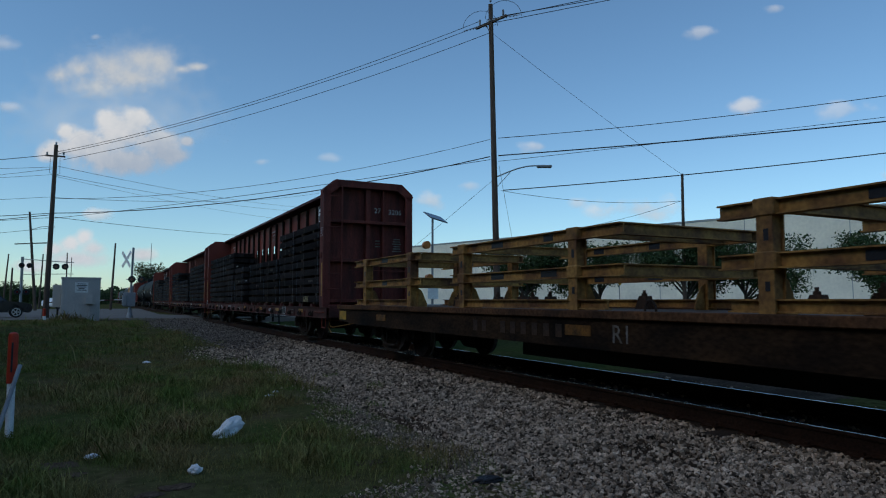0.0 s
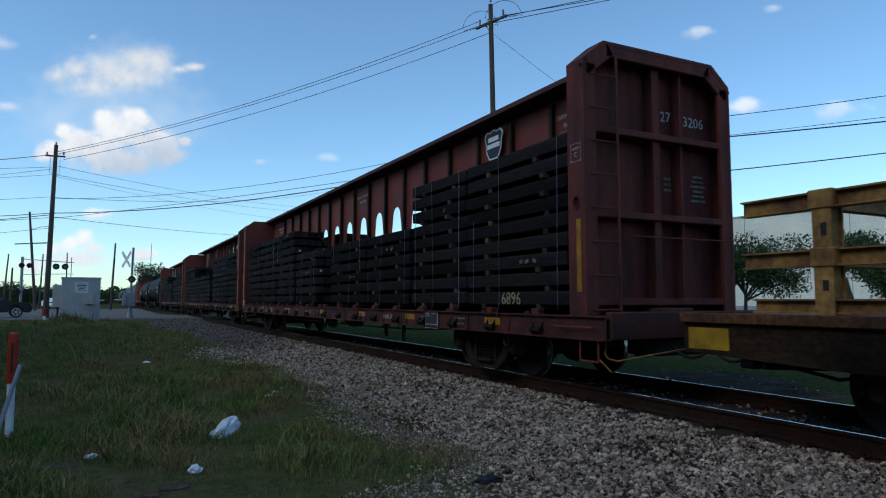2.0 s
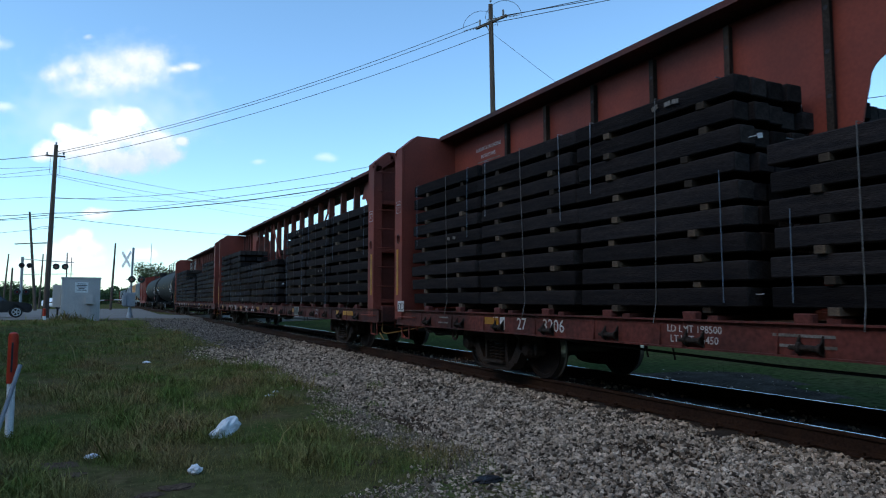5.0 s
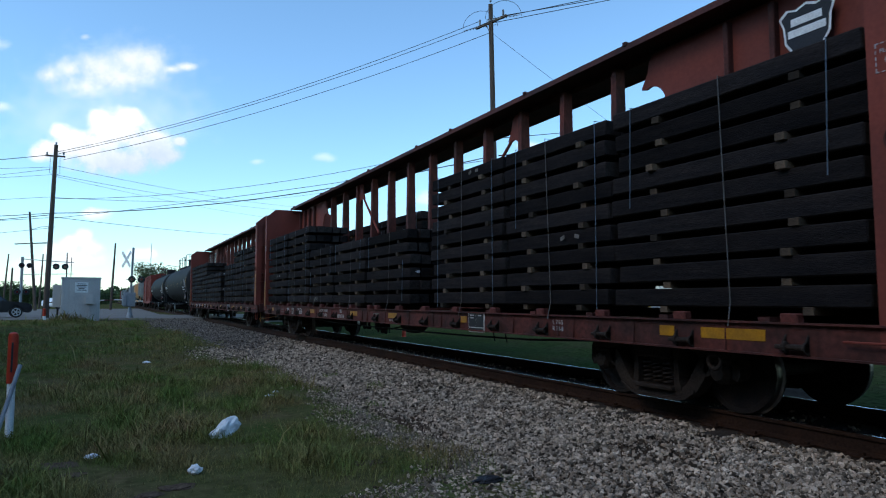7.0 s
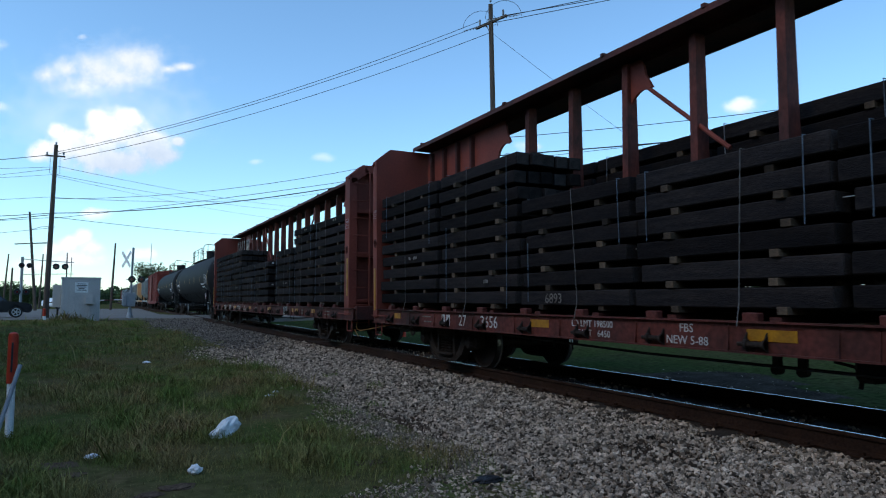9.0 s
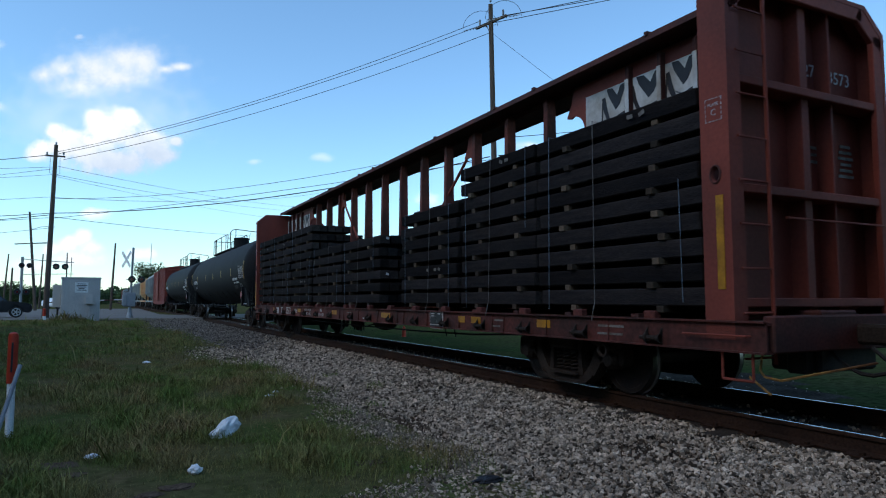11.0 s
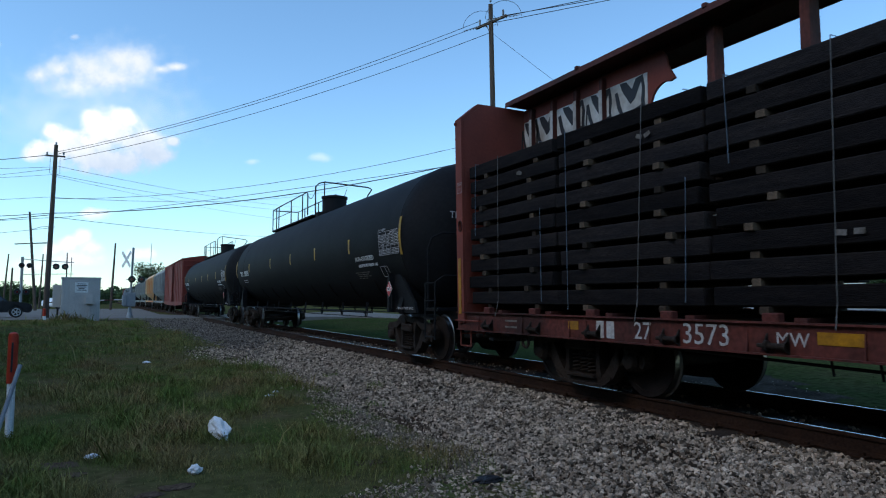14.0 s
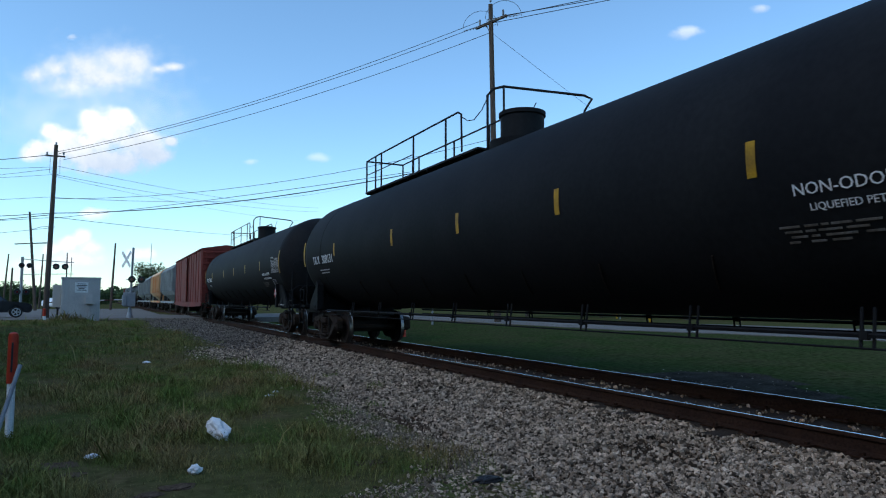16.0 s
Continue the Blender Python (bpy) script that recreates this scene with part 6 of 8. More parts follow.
    def shell_m(y, z, lift=0.012):
        y -= 0.17
        s = math.asin((z - CZ) / R)
        nrm = Vector((-math.cos(s), 0, math.sin(s)))
        up = Vector((math.sin(s), 0, math.cos(s)))
        p = Vector((0, y, CZ)) + nrm * (R + lift)
        along = Vector((0, -1, 0))
        return Matrix((( along.x, up.x, nrm.x, p.x), (along.y, up.y, nrm.y, p.y), (along.z, up.z, nrm.z, p.z), (0, 0, 0, 1)))
    letters("stencil", "NON-ODORIZED", 0.15, shell_m(-6.7, 2.11), WHITE_PAINT, shell)
    letters("stencil", "LIQUEFIED PETROLEUM GAS", 0.094, shell_m(-6.83, 1.96), WHITE_PAINT, shell)
    bars("stencil", [(-0.5 + u, 0.09 - 0.05 * k, w, 0.02) for k, row in enumerate((((0.1, 0.19), (0.3, 0.12), (0.42, 0.06), (0.56, 0.17), (0.78, 0.2)), ((0.12, 0.16), (0.28, 0.09), (0.45, 0.2), (0.68, 0.18)), ((0.16, 0.15), (0.31, 0.07), (0.53, 0.26), (0.8, 0.14)), ((0.1, 0.1), (0.32, 0.13), (0.52, 0.16)))) for u, w in row], shell_m(-6.4, 1.74, 0.014), GHOST_PAINT, shell)
    # data table
    m = shell_m(-8.24, 2.36, 0.016)
    rp = 0.061
    rows = [(0, 4 * rp - rp * k, 1.04, 0.008) for k in range(9)] + [(x, 0, 0.009, 8 * rp) for x in (-0.52, -0.1, 0.12, 0.34, 0.52)]
    rows += [(x, 3.5 * rp - rp * k, 0.13, 0.020) for x in (0.01, 0.23, 0.43) for k in range(1, 8) if k not in (5,)]
    for k, body in enumerate(("TANK QUALIFICATION", "THICKNESS TEST", "SERVICE EQUIPMENT", "PRD VALVE", "LINING", "RULE 88.B INSPECTION", "STUB SILL INSPECTION")):
        letters("table_text", body, 0.040, m @ pose(-0.31, 3.5 * rp - rp * (k + 1), 0), FADED_PAINT, shell)
    letters("table_text", "QUALIFIED   DUE", 0.042, m @ pose(0.3, 3.5 * rp, 0), FADED_PAINT, shell)
    letters("table_text", "DOT 112J400W", 0.060, m @ pose(-0.29, 4.65 * rp, 0), FADED_PAINT, shell)
    bars("data_table", rows, m, FADED_PAINT, shell, "white stencilled data table")
    bars("data_table", [(0, 0.12, 0.38, 0.012), (0, -0.12, 0.38, 0.012), (-0.19, 0, 0.012, 0.25), (0.19, 0, 0.012, 0.25), (0.04, 0, 0.012, 0.25)], shell_m(-7.72, 1.79, 0.014), FADED_PAINT, shell)

    def placard(m):
        bm = bmesh.new()
        prism(bm, [(0, -0.2), (0.2, 0), (0, 0.2), (-0.2, 0)], 0, 0.012, "z")
        pl = part("placard", bm, WHITE_PAINT, car, "red diamond gas placard", m=m)
        bm = bmesh.new()
        prism(bm, [(0, -0.19), (0.19, 0), (0, 0.19), (-0.19, 0)], 0.012, 0.015, "z")
        part("placard_face", bm, HAZARD_RED, pl)
        bars("placard_band", [(0, 0, 0.235, 0.10)], pose(0, 0, 0.017), WHITE_PAINT, pl)
        letters("placard_number", "1075", 0.105, pose(0, 0, 0.021), SIGN_BLACK, pl)
        bm = bmesh.new()
        prism(bm, [(0, 0.14), (0.03, 0.08), (0.015, 0.06), (-0.015, 0.06), (-0.03, 0.08)], 0.015, 0.018, "z")
        part("flame_mark", bm, WHITE_PAINT, pl)
    placard(side_m(-1.46, -8.32, 1.40) @ Matrix.Scale(0.8, 4))
    placard(end_m(0.1, -9.78, 1.40))
    for hx, hy, hz in ((0.1, -9.76, 0.9), (-1.44, -8.4, 1.0)):
        bm = bmesh.new()
        rod(bm, (hx, hy, hz), (hx, hy, 1.3), 0.012, 6)
        part("placard_holder", bm, BLACK_STEEL, car)
    letters("stencil", "2 INCH HF COMP SHOES", 0.072, side_m(-1.43, -9.05, 1.01), FADED_PAINT, car)
    # capacity lettering on the head
    for body, size, x, z, mt in (("308131", 0.19, -0.07, 2.83, WHITE_PAINT), ("CAPY 33590 US GAL", 0.085, -0.25, 2.71, WHITE_PAINT), ("CAPY 127 148  L", 0.085, -0.29, 2.62, WHITE_PAINT)):
        rr = math.hypot(x, z - CZ) / R
        letters("stencil", body, size, end_m(x, -8.95 - 0.85 * math.sqrt(max(1 - rr * rr, 0.1)) - 0.03, z), mt, shell)
    letters("stencil", "TILX", 0.19, end_m(-0.60, -9.75, 2.83), WHITE_PAINT, shell)
    bars("stencil", [(u, -0.075 * k, w, 0.03) for k, row in enumerate((((-0.16, 0.14), (0.0, 0.12), (0.15, 0.1)), ((-0.18, 0.1), (-0.03, 0.14), (0.17, 0.18)), ((-0.15, 0.15), (0.0, 0.08)), ((-0.18, 0.09), (-0.05, 0.12), (0.12, 0.14)))) for u, w in row], end_m(-0.22, -9.82, 2.03), GHOST_PAINT, shell)
    letters("stencil", "308131", 0.32, shell_m(7.1, 2.25), WHITE_PAINT, shell)
    letters("stencil", "TILX", 0.30, shell_m(8.10, 2.25), WHITE_PAINT, shell)
    bars("stencil", [(0, 0.04, 0.8, 0.03), (0, -0.04, 0.7, 0.03)], shell_m(7.5, 1.95), FADED_PAINT, shell)
    for sg in (-1, 1):
        coupler(car, sg * 10.2, sg)
        truck(car, sg * 8.45)
    return car


tank_car(98.70)
tank_car(120.05)


def box_car(y0, length):
    car = empty("box_car", pose(TRACK_X, y0, 0), "faded red ribbed-side boxcar with a sliding door", "railway wagon", "train wagons")
    rolls(car, y0)
    h = length / 2
    bm = bmesh.new()
    prism(bm, [(-1.42, 1.0), (-1.42, 4.35), (1.42, 4.35), (1.42, 1.0)], -h, h, "y")
    body = part("body", bm, BOX_RED, car)
    bm = bmesh.new()
    prism(bm, [(-1.5, 4.35), (0, 4.6), (1.5, 4.35), (1.5, 4.28), (-1.5, 4.28)], -h - 0.03, h + 0.03, "y")
    part("roof", bm, BOX_RED, car)
    for k in range(13):
        bm = bmesh.new()
        box(bm, (-1.435, -h + 0.3 + k * (length - 0.6) / 12, 2.68), (0.05, 0.16, 3.3), bevel=0.02)
        part("side_rib", bm, BOX_RED, body)
    for k in range(9):
        bm = bmesh.new()
        box(bm, (0, -h - 0.03, 1.25 + k * 0.36), (2.7, 0.09, 0.13), bevel=0.03)
        part("end_rib", bm, BOX_RED, body)
    bm = bmesh.new()
    box(bm, (-1.52, 0.6, 2.6), (0.06, 3.0, 3.1), bevel=0.01)
    for k in range(5):
        box(bm, (-1.56, 0.6, 1.4 + k * 0.6), (0.03, 2.9, 0.06))
    part("sliding_door", bm, BOX_RED, car)
    bm = bmesh.new()
    for sx in (-1, 1):
        prism(bm, [(-h, 1.0), (-h, 0.8), (-3, 0.7), (3, 0.7), (h, 0.8), (h, 1.0)], sx * 1.43 - 0.03, sx * 1.43 + 0.03)
    part("side_sill", bm, BOX_RED, car)
    bm = bmesh.new()
    for sx in (-1.2, -0.8):
        rod(bm, (sx, -h - 0.1, 0.6), (sx, -h - 0.1, 4.2), 0.02, 6)
    for k in range(9):
        rod(bm, (-1.2, -h - 0.1, 0.7 + 0.42 * k), (-0.8, -h - 0.1, 0.7 + 0.42 * k), 0.014, 6)
    part("ladder", bm, BOX_RED, car)
    for sg in (-1, 1):
        coupler(car, sg * (h + 0.1), sg)
        truck(car, sg * (h - 2.2))
    return car


def hopper(y0, length, paint, label):
    car = empty("hopper_car", pose(TRACK_X, y0, 0), label, "railway wagon", "train wagons")
    rolls(car, y0)
    h = length / 2
    bm = bmesh.new()
    side = [(-1.2, 1.6), (-1.5, 2.0), (-1.5, 3.9), (-1.25, 4.3), (-0.7, 4.5), (0.7, 4.5), (1.25, 4.3), (1.5, 3.9), (1.5, 2.0), (1.2, 1.6)]
    prism(bm, side, -h + 1.0, h - 1.0, "y")
    body = part("body", bm, paint, car)
    bm = bmesh.new()
    for q in (-1, 0, 1):
        lathe(bm, [(0.75, 0.35), (1.7, 1.35)], 4, "z", (0, q * length * 0.26, 0))
    part("discharge_chute", bm, paint, car)
    for k in range(12):
        bm = bmesh.new()
        box(bm, (-1.53, -h + 1.1 + k * (length - 2.2) / 11, 2.95), (0.07, 0.1, 1.95), bevel=0.01)
        part("side_rib", bm, paint, body)
    bm = bmesh.new()
    for sg in (-1, 1):
        for sx in (-1, 1):
            rod(bm, (sx * 1.35, sg * (h - 0.1), 1.0), (sx * 1.2, sg * (h - 1.0), 3.9), 0.05, 6)
            rod(bm, (sx * 0.9, sg * (h - 0.1), 0.6), (sx * 0.9, sg * (h - 0.1), 4.5), 0.03, 6)
        box(bm, (0, sg * (h - 0.5), 0.98), (2.7, 1.1, 0.12))
        prism(bm, [(sg * (h - 1.0), 3.4), (sg * (h - 0.9), 1.1), (sg * (h - 2.2), 1.1)], -0.9, 0.9)
    part("end_frame", bm, BLACK_STEEL, car)
    bm = bmesh.new()
    box(bm, (0, 0, 4.58), (0.7, length - 2.2, 0.06))
    for k in range(5):
        box(bm, (0, -h + 2 + k * (length - 4) / 4, 4.62), (0.9, 0.8, 0.1), bevel=0.02)
    part("roof_hatch", bm, paint, car)
    bm = bmesh.new()
    for sx in (-1, 1):
        box(bm, (sx * 1.42, 0, 0.98), (0.08, length - 0.6, 0.2))
    part("side_sill", bm, paint, car)
    for sg in (-1, 1):
        coupler(car, sg * (h - 0.1), sg)
        truck(car, sg * (h - 1.9))
    return car


box_car(139.8, 16.6)
hopper(156.4, 15.2, HOPPER_GREY, "weathered grey covered hopper wagon")
hopper(172.8, 15.8, HOPPER_ORANGE, "orange and cream sprayed covered hopper wagon")
hopper(189.6, 16.0, HOPPER_GREY, "weathered grey covered hopper wagon")
hopper(206.6, 16.0, HOPPER_GREY, "weathered grey covered hopper wagon")
tank_car(226.0)
tank_car(247.3)
tank_car(268.6)
hopper(288, 16.0, HOPPER_GREY, "weathered grey covered hopper wagon")
box_car(306, 16.6)


# ---- poles and wires ----
def wooden_pole(x, y, z0, h, lean=(0, 0), label="", r=0.16, name="utility_pole"):
    p = empty(name, pose(x, y, z0), label or "weathered wooden utility pole with overhead wires", "utility pole", "utility poles")
    bm = bmesh.new()
    rod(bm, (0, 0, -0.3), (lean[0], lean[1], h), r, 12, r * 0.62)
    part("pole", bm, POLE_WOOD, p)
    return p


def insulator(parent, a, b):
    bm = bmesh.new()
    a, b = Vector(a), Vector(b)
    rod(bm, a, b, 0.018, 6)
    for k in range(4):
        c = a.lerp(b, 0.2 + 0.2 * k)
        d = (b - a).normalized() * 0.02
        rod(bm, c - d, c + d, 0.06, 8)
    part("insulator", bm, INSULATOR, parent)


def wire(pts, r, sag=0.0, label="thin dark overhead wire between poles"):
    """Spans between attachment points, each hanging by sag."""
    bm = bmesh.new()
    line = []
    for a, b in zip(pts, pts[1:]):
        a, b = Vector(a), Vector(b)
        for k in range(17):
            u = k / 16
            if k == 0 and line:
                continue
            line.append(a.lerp(b, u) - Vector((0, 0, sag * 4 * u * (1 - u))))
    tube(bm, line, r * 0.8, 5)
    return tagged(part("overhead_wire", bm, WIRE), label, "wire", "overhead wires")


R_POLE, L_POLE = (19.41, 31.17), (-3.48, 51.91)
pr = wooden_pole(*R_POLE, -0.12, 17.6, (-0.95, -0.98), "tall weathered wooden pole with crossarm, street light and wires", 0.2)
bm = bmesh.new()
box(bm, (-0.9, -0.93, 16.62), (0.11, 2.3, 0.13), pose(0, 0, 0, 0, 0, 15))
rod(bm, (-0.95, -0.5, 16.6), (-0.92, -0.95, 15.9), 0.02, 6)
part("crossarm", bm, POLE_WOOD, pr)
for dx, dy, dz in ((-0.95, -0.98, 17.7), (-1.12, -0.1, 16.72), (-0.65, -1.8, 16.72)):
    insulator(pr, (dx, dy, dz), (dx, dy, dz + 0.34))
for dx, dy, dz in ((-1.12, -0.1, 16.6), (-0.65, -1.8, 16.6)):
    insulator(pr, (dx, dy, dz), (dx - 0.7, dy + 0.62, dz - 0.12))
    insulator(pr, (dx, dy, dz), (dx + 0.7, dy - 0.62, dz + 0.05))
bm = bmesh.new()
for x0, y0 in ((-1.1, -0.1), (-0.65, -1.8)):
    pts = []
    for k in range(11):
        t = k / 10 * math.pi
        pts.append((x0 - 0.75 * math.cos(t), y0 + 0.65 * math.cos(t), 16.6 + 0.95 * math.sin(t)))
    tube(bm, pts, 0.014, 5)
part("jumper_wire", bm, WIRE, pr)
lamp = empty("street_lamp", pose(R_POLE[0], R_POLE[1], 0), "grey cobra-head street lamp on a curved arm", "street lamp")
bm = bmesh.new()
pts = [(-0.35, -0.6, 7.95)] + [(-0.35 + 2.1 * u, -0.6 - 1.05 * u, 7.95 + 0.62 * math.sin(u * 1.7)) for u in np.linspace(0.1, 1, 9)]
tube(bm, pts, 0.035, 8)
rod(bm, (-0.35, -0.6, 7.4), (0.3, -0.9, 8.2), 0.02, 6)
part("lamp_arm", bm, GALV, lamp)
bm = bmesh.new()
box(bm, (2.0, -1.75, 8.53), (0.85, 0.3, 0.14), pose(0, 0, 0, 0, 0, -26), bevel=0.05)
part("lamp_head", bm, GALV, lamp)

pl = wooden_pole(*L_POLE, 0.0, 11.6, (0.25, -1.1), "leaning dark wooden utility pole beside the crossing road", 0.19)
bm = bmesh.new()
box(bm, (0.22, -1.0, 10.85), (1.3, 0.1, 0.1), pose(0, 0, 0, 0, 4, -27))
part("crossarm", bm, POLE_WOOD, pl)
for q in (-0.55, 0.55):
    insulator(pl, (0.22 + q * 0.9, -1.0 - q * 0.45, 10.9), (0.22 + q * 0.9, -1.0 - q * 0.45, 11.15))
insulator(pl, (0.25, -1.1, 11.5), (0.25, -1.1, 11.8))
bm = bmesh.new()
for q in (-0.4, 0.4):
    tube(bm, [(0.22 + q * 0.7, -0.95, 10.75), (0.22 + q * 0.75, -0.95, 9.7), (0.2 + q * 0.25, -0.95, 9.55)], 0.012, 5)
part("jumper_wire", bm, WIRE, pl)
bm = bmesh.new()
rod(bm, (0, 0, -0.05), (0, 0, 0.75), 0.215, 12)
part("pole_guard", bm, RUST_SILL, pl, "rust-orange guard round the pole foot")

P2 = (42.3, 10.5)
tops_r = [(18.3, 31.1, 16.84), (18.6, 29.9, 16.54), (18.45, 30.2, 15.88)]
tops_l = [(-3.2, 50.8, 11.11), (-3.2, 50.9, 10.98), (-2.75, 50.6, 10.6)]
for (a, b) in ((tops_r[0], tops_l[0]), (tops_r[1], tops_l[1]), (tops_r[2], tops_l[2])):
    wire([a, b], 0.021, 0.66)
wire([(18.3, 31.1, 16.6), (42.3, 11.0, 20.5)], 0.026, 0.2)
wire([(18.45, 30.6, 16.75), (42.3, 10.5, 20.9)], 0.026, 0.2)
wire([(18.9, 29.3, 16.6), (42.3, 10.0, 19.8)], 0.026, 0.2)
wire([(19.1, 30.5, 10.1), (42.3, 10.5, 12.3)], 0.024, 0.41, "wavy dark overhead cable between poles")
wire([(19.1, 30.5, 9.12), (42.3, 10.5, 10.56)], 0.042, 0.21, "thick dark communication cable between poles")
wire([(19.1, 30.5, 8.8), (42.3, 10.5, 10.86)], 0.018, 0.05)
wire([(19.4, 30.5, 7.21), (42.3, 10.5, 9.42)], 0.034, 0.31, "dark communication cable between poles")
wire([(18.7, 30.7, 10.03), (-3.3, 51.0, 7.96)], 0.018, 0.88)
wire([(18.7, 30.7, 9.07), (-3.3, 51.0, 6.98)], 0.036, 0.76, "thick dark communication cable between poles")
wire([(18.7, 30.7, 8.9), (-3.3, 51.0, 6.62)], 0.02, 0.18)
wire([(18.6, 30.2, 15.85), (32.5, 29.9, 9.1)], 0.013, 0.1)
wire([(19.3, 30.6, 7.2), (32.5, 29.9, 7.45)], 0.016, 0.35)
wire([(32.6, 30.0, 7.5), (30.0, 38.0, 6.3)], 0.016, 0.2)
wire([(19.0, 30.6, 7.9), (15.0, 40, 2.0)], 0.012, 0)
wire([(19.2, 30.6, 8.6), (24, 36, 3.0)], 0.012, 0)
for a, b, r, s in (((-3.3, 50.9, 10.2), (31.4, 106.7, 16.5), 0.018, 0.6), ((-3.3, 50.95, 9.6), (31.4, 107, 15.9), 0.018, 0.6), ((-3.3, 51.1, 8.05), (36.5, 103.5, 20.2), 0.018, 1.2),
                   ((-3.3, 51.2, 6.75), (31.4, 107.5, 11.7), 0.022, 0.5), ((-3.3, 51.0, 9.5), (31.4, 107.2, 14.2), 0.014, 0.6),
                   ((-3.7, 51.1, 10.9), (-32, 62, 8.6), 0.03, 0.4), ((-3.3, 50.9, 10.1), (-32, 66, 10.6), 0.016, 0.4), ((-3.3, 51, 10.0), (-32, 60, 6.6), 0.016, 0.4),
                   ((-3.3, 51, 9.6), (-40, 80, 10.4), 0.014, 0.4), ((-3.3, 51.2, 7.0), (-36, 70, 7.0), 0.03, 0.5), ((-3.3, 51.2, 6.9), (-30, 58, 4.2), 0.03, 0.3),
                   ((-3.3, 51.1, 8.1), (-32, 60, 6.6), 0.014, 0.3), ((-3.35, 51.2, 6.7), (-40, 75, 6.3), 0.02, 0.4), ((-3.35, 51.2, 6.0), (-32, 60, 3.2), 0.016, 0.3)):
    wire([a, b], r, s)

p3 = wooden_pole(-6.9, 88.2, -0.1, 11.3, (-1.0, -0.3), "leaning wooden utility pole with a crossarm and lamp", 0.18)
bm = bmesh.new()
box(bm, (-0.6, -0.2, 7.7), (4.0, 0.1, 0.12), pose(0, 0, 0, 0, -2, -27))
part("crossarm", bm, POLE_WOOD, p3)
bm = bmesh.new()
tube(bm, [(-0.9, -0.3, 9.2), (0.2, -0.6, 9.6), (1.1, -0.9, 9.65)], 0.03, 6)
box(bm, (1.3, -1.0, 9.62), (0.6, 0.2, 0.1), bevel=0.03)
part("lamp_arm", bm, GALV, p3)
for x, y, z, h, ln, r in ((0.72, 89.8, -0.1, 8.2, (0.3, 0.1), 0.15), (-14.9, 130.5, -0.1, 8.9, (0.5, 0), 0.16), (-8.7, 116.4, -0.1, 8.2, (0.25, 0), 0.14), (-17.5, 120, -0.1, 7.2, (0.1, 0), 0.16),
                          (-6.25, 140, -0.1, 10.0, (-0.1, 0), 0.15), (-6.0, 150, -0.1, 9.7, (0, 0), 0.09), (-11.5, 108, -0.1, 5.7, (0.1, 0), 0.17), (-19.5, 150, -0.1, 5.5, (0, 0), 0.16)):
    wooden_pole(x, y, z, h, ln, "plain wooden utility pole along the road", r)
p2 = wooden_pole(32.98, 30.45, -0.1, 9.3, (-0.45, -0.5), "short wooden service pole before the warehouse", 0.13)
mast = empty("radio_mast", pose(15.3, 272, 0), "thin lattice radio mast far away", "mast")
bm = bmesh.new()
rod(bm, (0, 0, 0), (0, 0, 22.5), 0.22, 5, 0.08)
part("mast_tube", bm, GALV, mast)

# ---- crossing signals ----
def flasher(parent, x, y, z, s=1.0):
    for q in (-0.38, 0.38):
        bm = bmesh.new()
        rod(bm, (x + q * s, y, z), (x + q * s, y - 0.04, z), 0.30 * s, 20)
        rod(bm, (x + q * s, y - 0.04, z), (x + q * s, y + 0.18, z), 0.13 * s, 12)
        f = part("flasher_lamp", bm, SIGN_BLACK, parent, "round black flasher backboard")
        bm = bmesh.new()
        rod(bm, (x + q * s, y - 0.045, z), (x + q * s, y - 0.07, z), 0.12 * s, 14)
        part("lens", bm, LENS_RED, f)
        bm = bmesh.new()
        lathe(bm, [(y - 0.05, 0.135 * s), (y - 0.24, 0.13 * s), (y - 0.24, 0.12 * s), (y - 0.05, 0.12 * s)], 14, "y", (x + q * s, 0, z))
        part("hood", bm, SIGN_BLACK, f)


sig = empty("crossing_signal", pose(1.58, 49.76, -0.05), "galvanised level-crossing signal with white crossbuck and flashers", "crossing signal", "crossing signals")
bm = bmesh.new()
rod(bm, (0, 0, 0.5), (0.1, 0, 4.8), 0.075, 12)
part("mast", bm, GALV, sig)
bm = bmesh.new()
lathe(bm, [(0.0, 0.24), (0.1, 0.22), (0.42, 0.13), (0.7, 0.11), (0.72, 0.08)], 12, "z")
part("foundation", bm, GALV, sig)
for tilt in (-46, 46):
    bm = bmesh.new()
    box(bm, (-0.30 - 0.03 * (tilt > 0), -0.14, 3.98), (1.42, 0.02, 0.22), pose(0, 0, 0, 0, 0, -60) @ pose(0, 0, 0, 0, tilt, 0))
    part("crossbuck_board", bm, WHITE_PAINT, sig, "white crossbuck board")
bm = bmesh.new()
box(bm, (-0.05, 0, 1.25), (0.75, 0.5, 0.95), bevel=0.04)
box(bm, (-0.35, -0.1, 1.2), (0.3, 0.4, 0.7), bevel=0.03)
part("gate_mechanism", bm, GALV, sig)
flasher(sig, 0.36, -0.15, 2.62, 0.78)
bm = bmesh.new()
box(bm, (0.2, 0.02, 2.62), (1.0, 0.05, 0.06))
part("flasher_bracket", bm, GALV, sig)
bm = bmesh.new()
for k in range(8):
    a, b = Vector((-0.4, 0.1, 1.25)), Vector((-5.0, 2.5, 1.05))
    bm = bmesh.new()
    rod(bm, a.lerp(b, k / 8), a.lerp(b, (k + 1) / 8), 0.035, 6)
    part("arm_stripe", bm, RED_DARK if k % 2 else FADED_PAINT, sig)

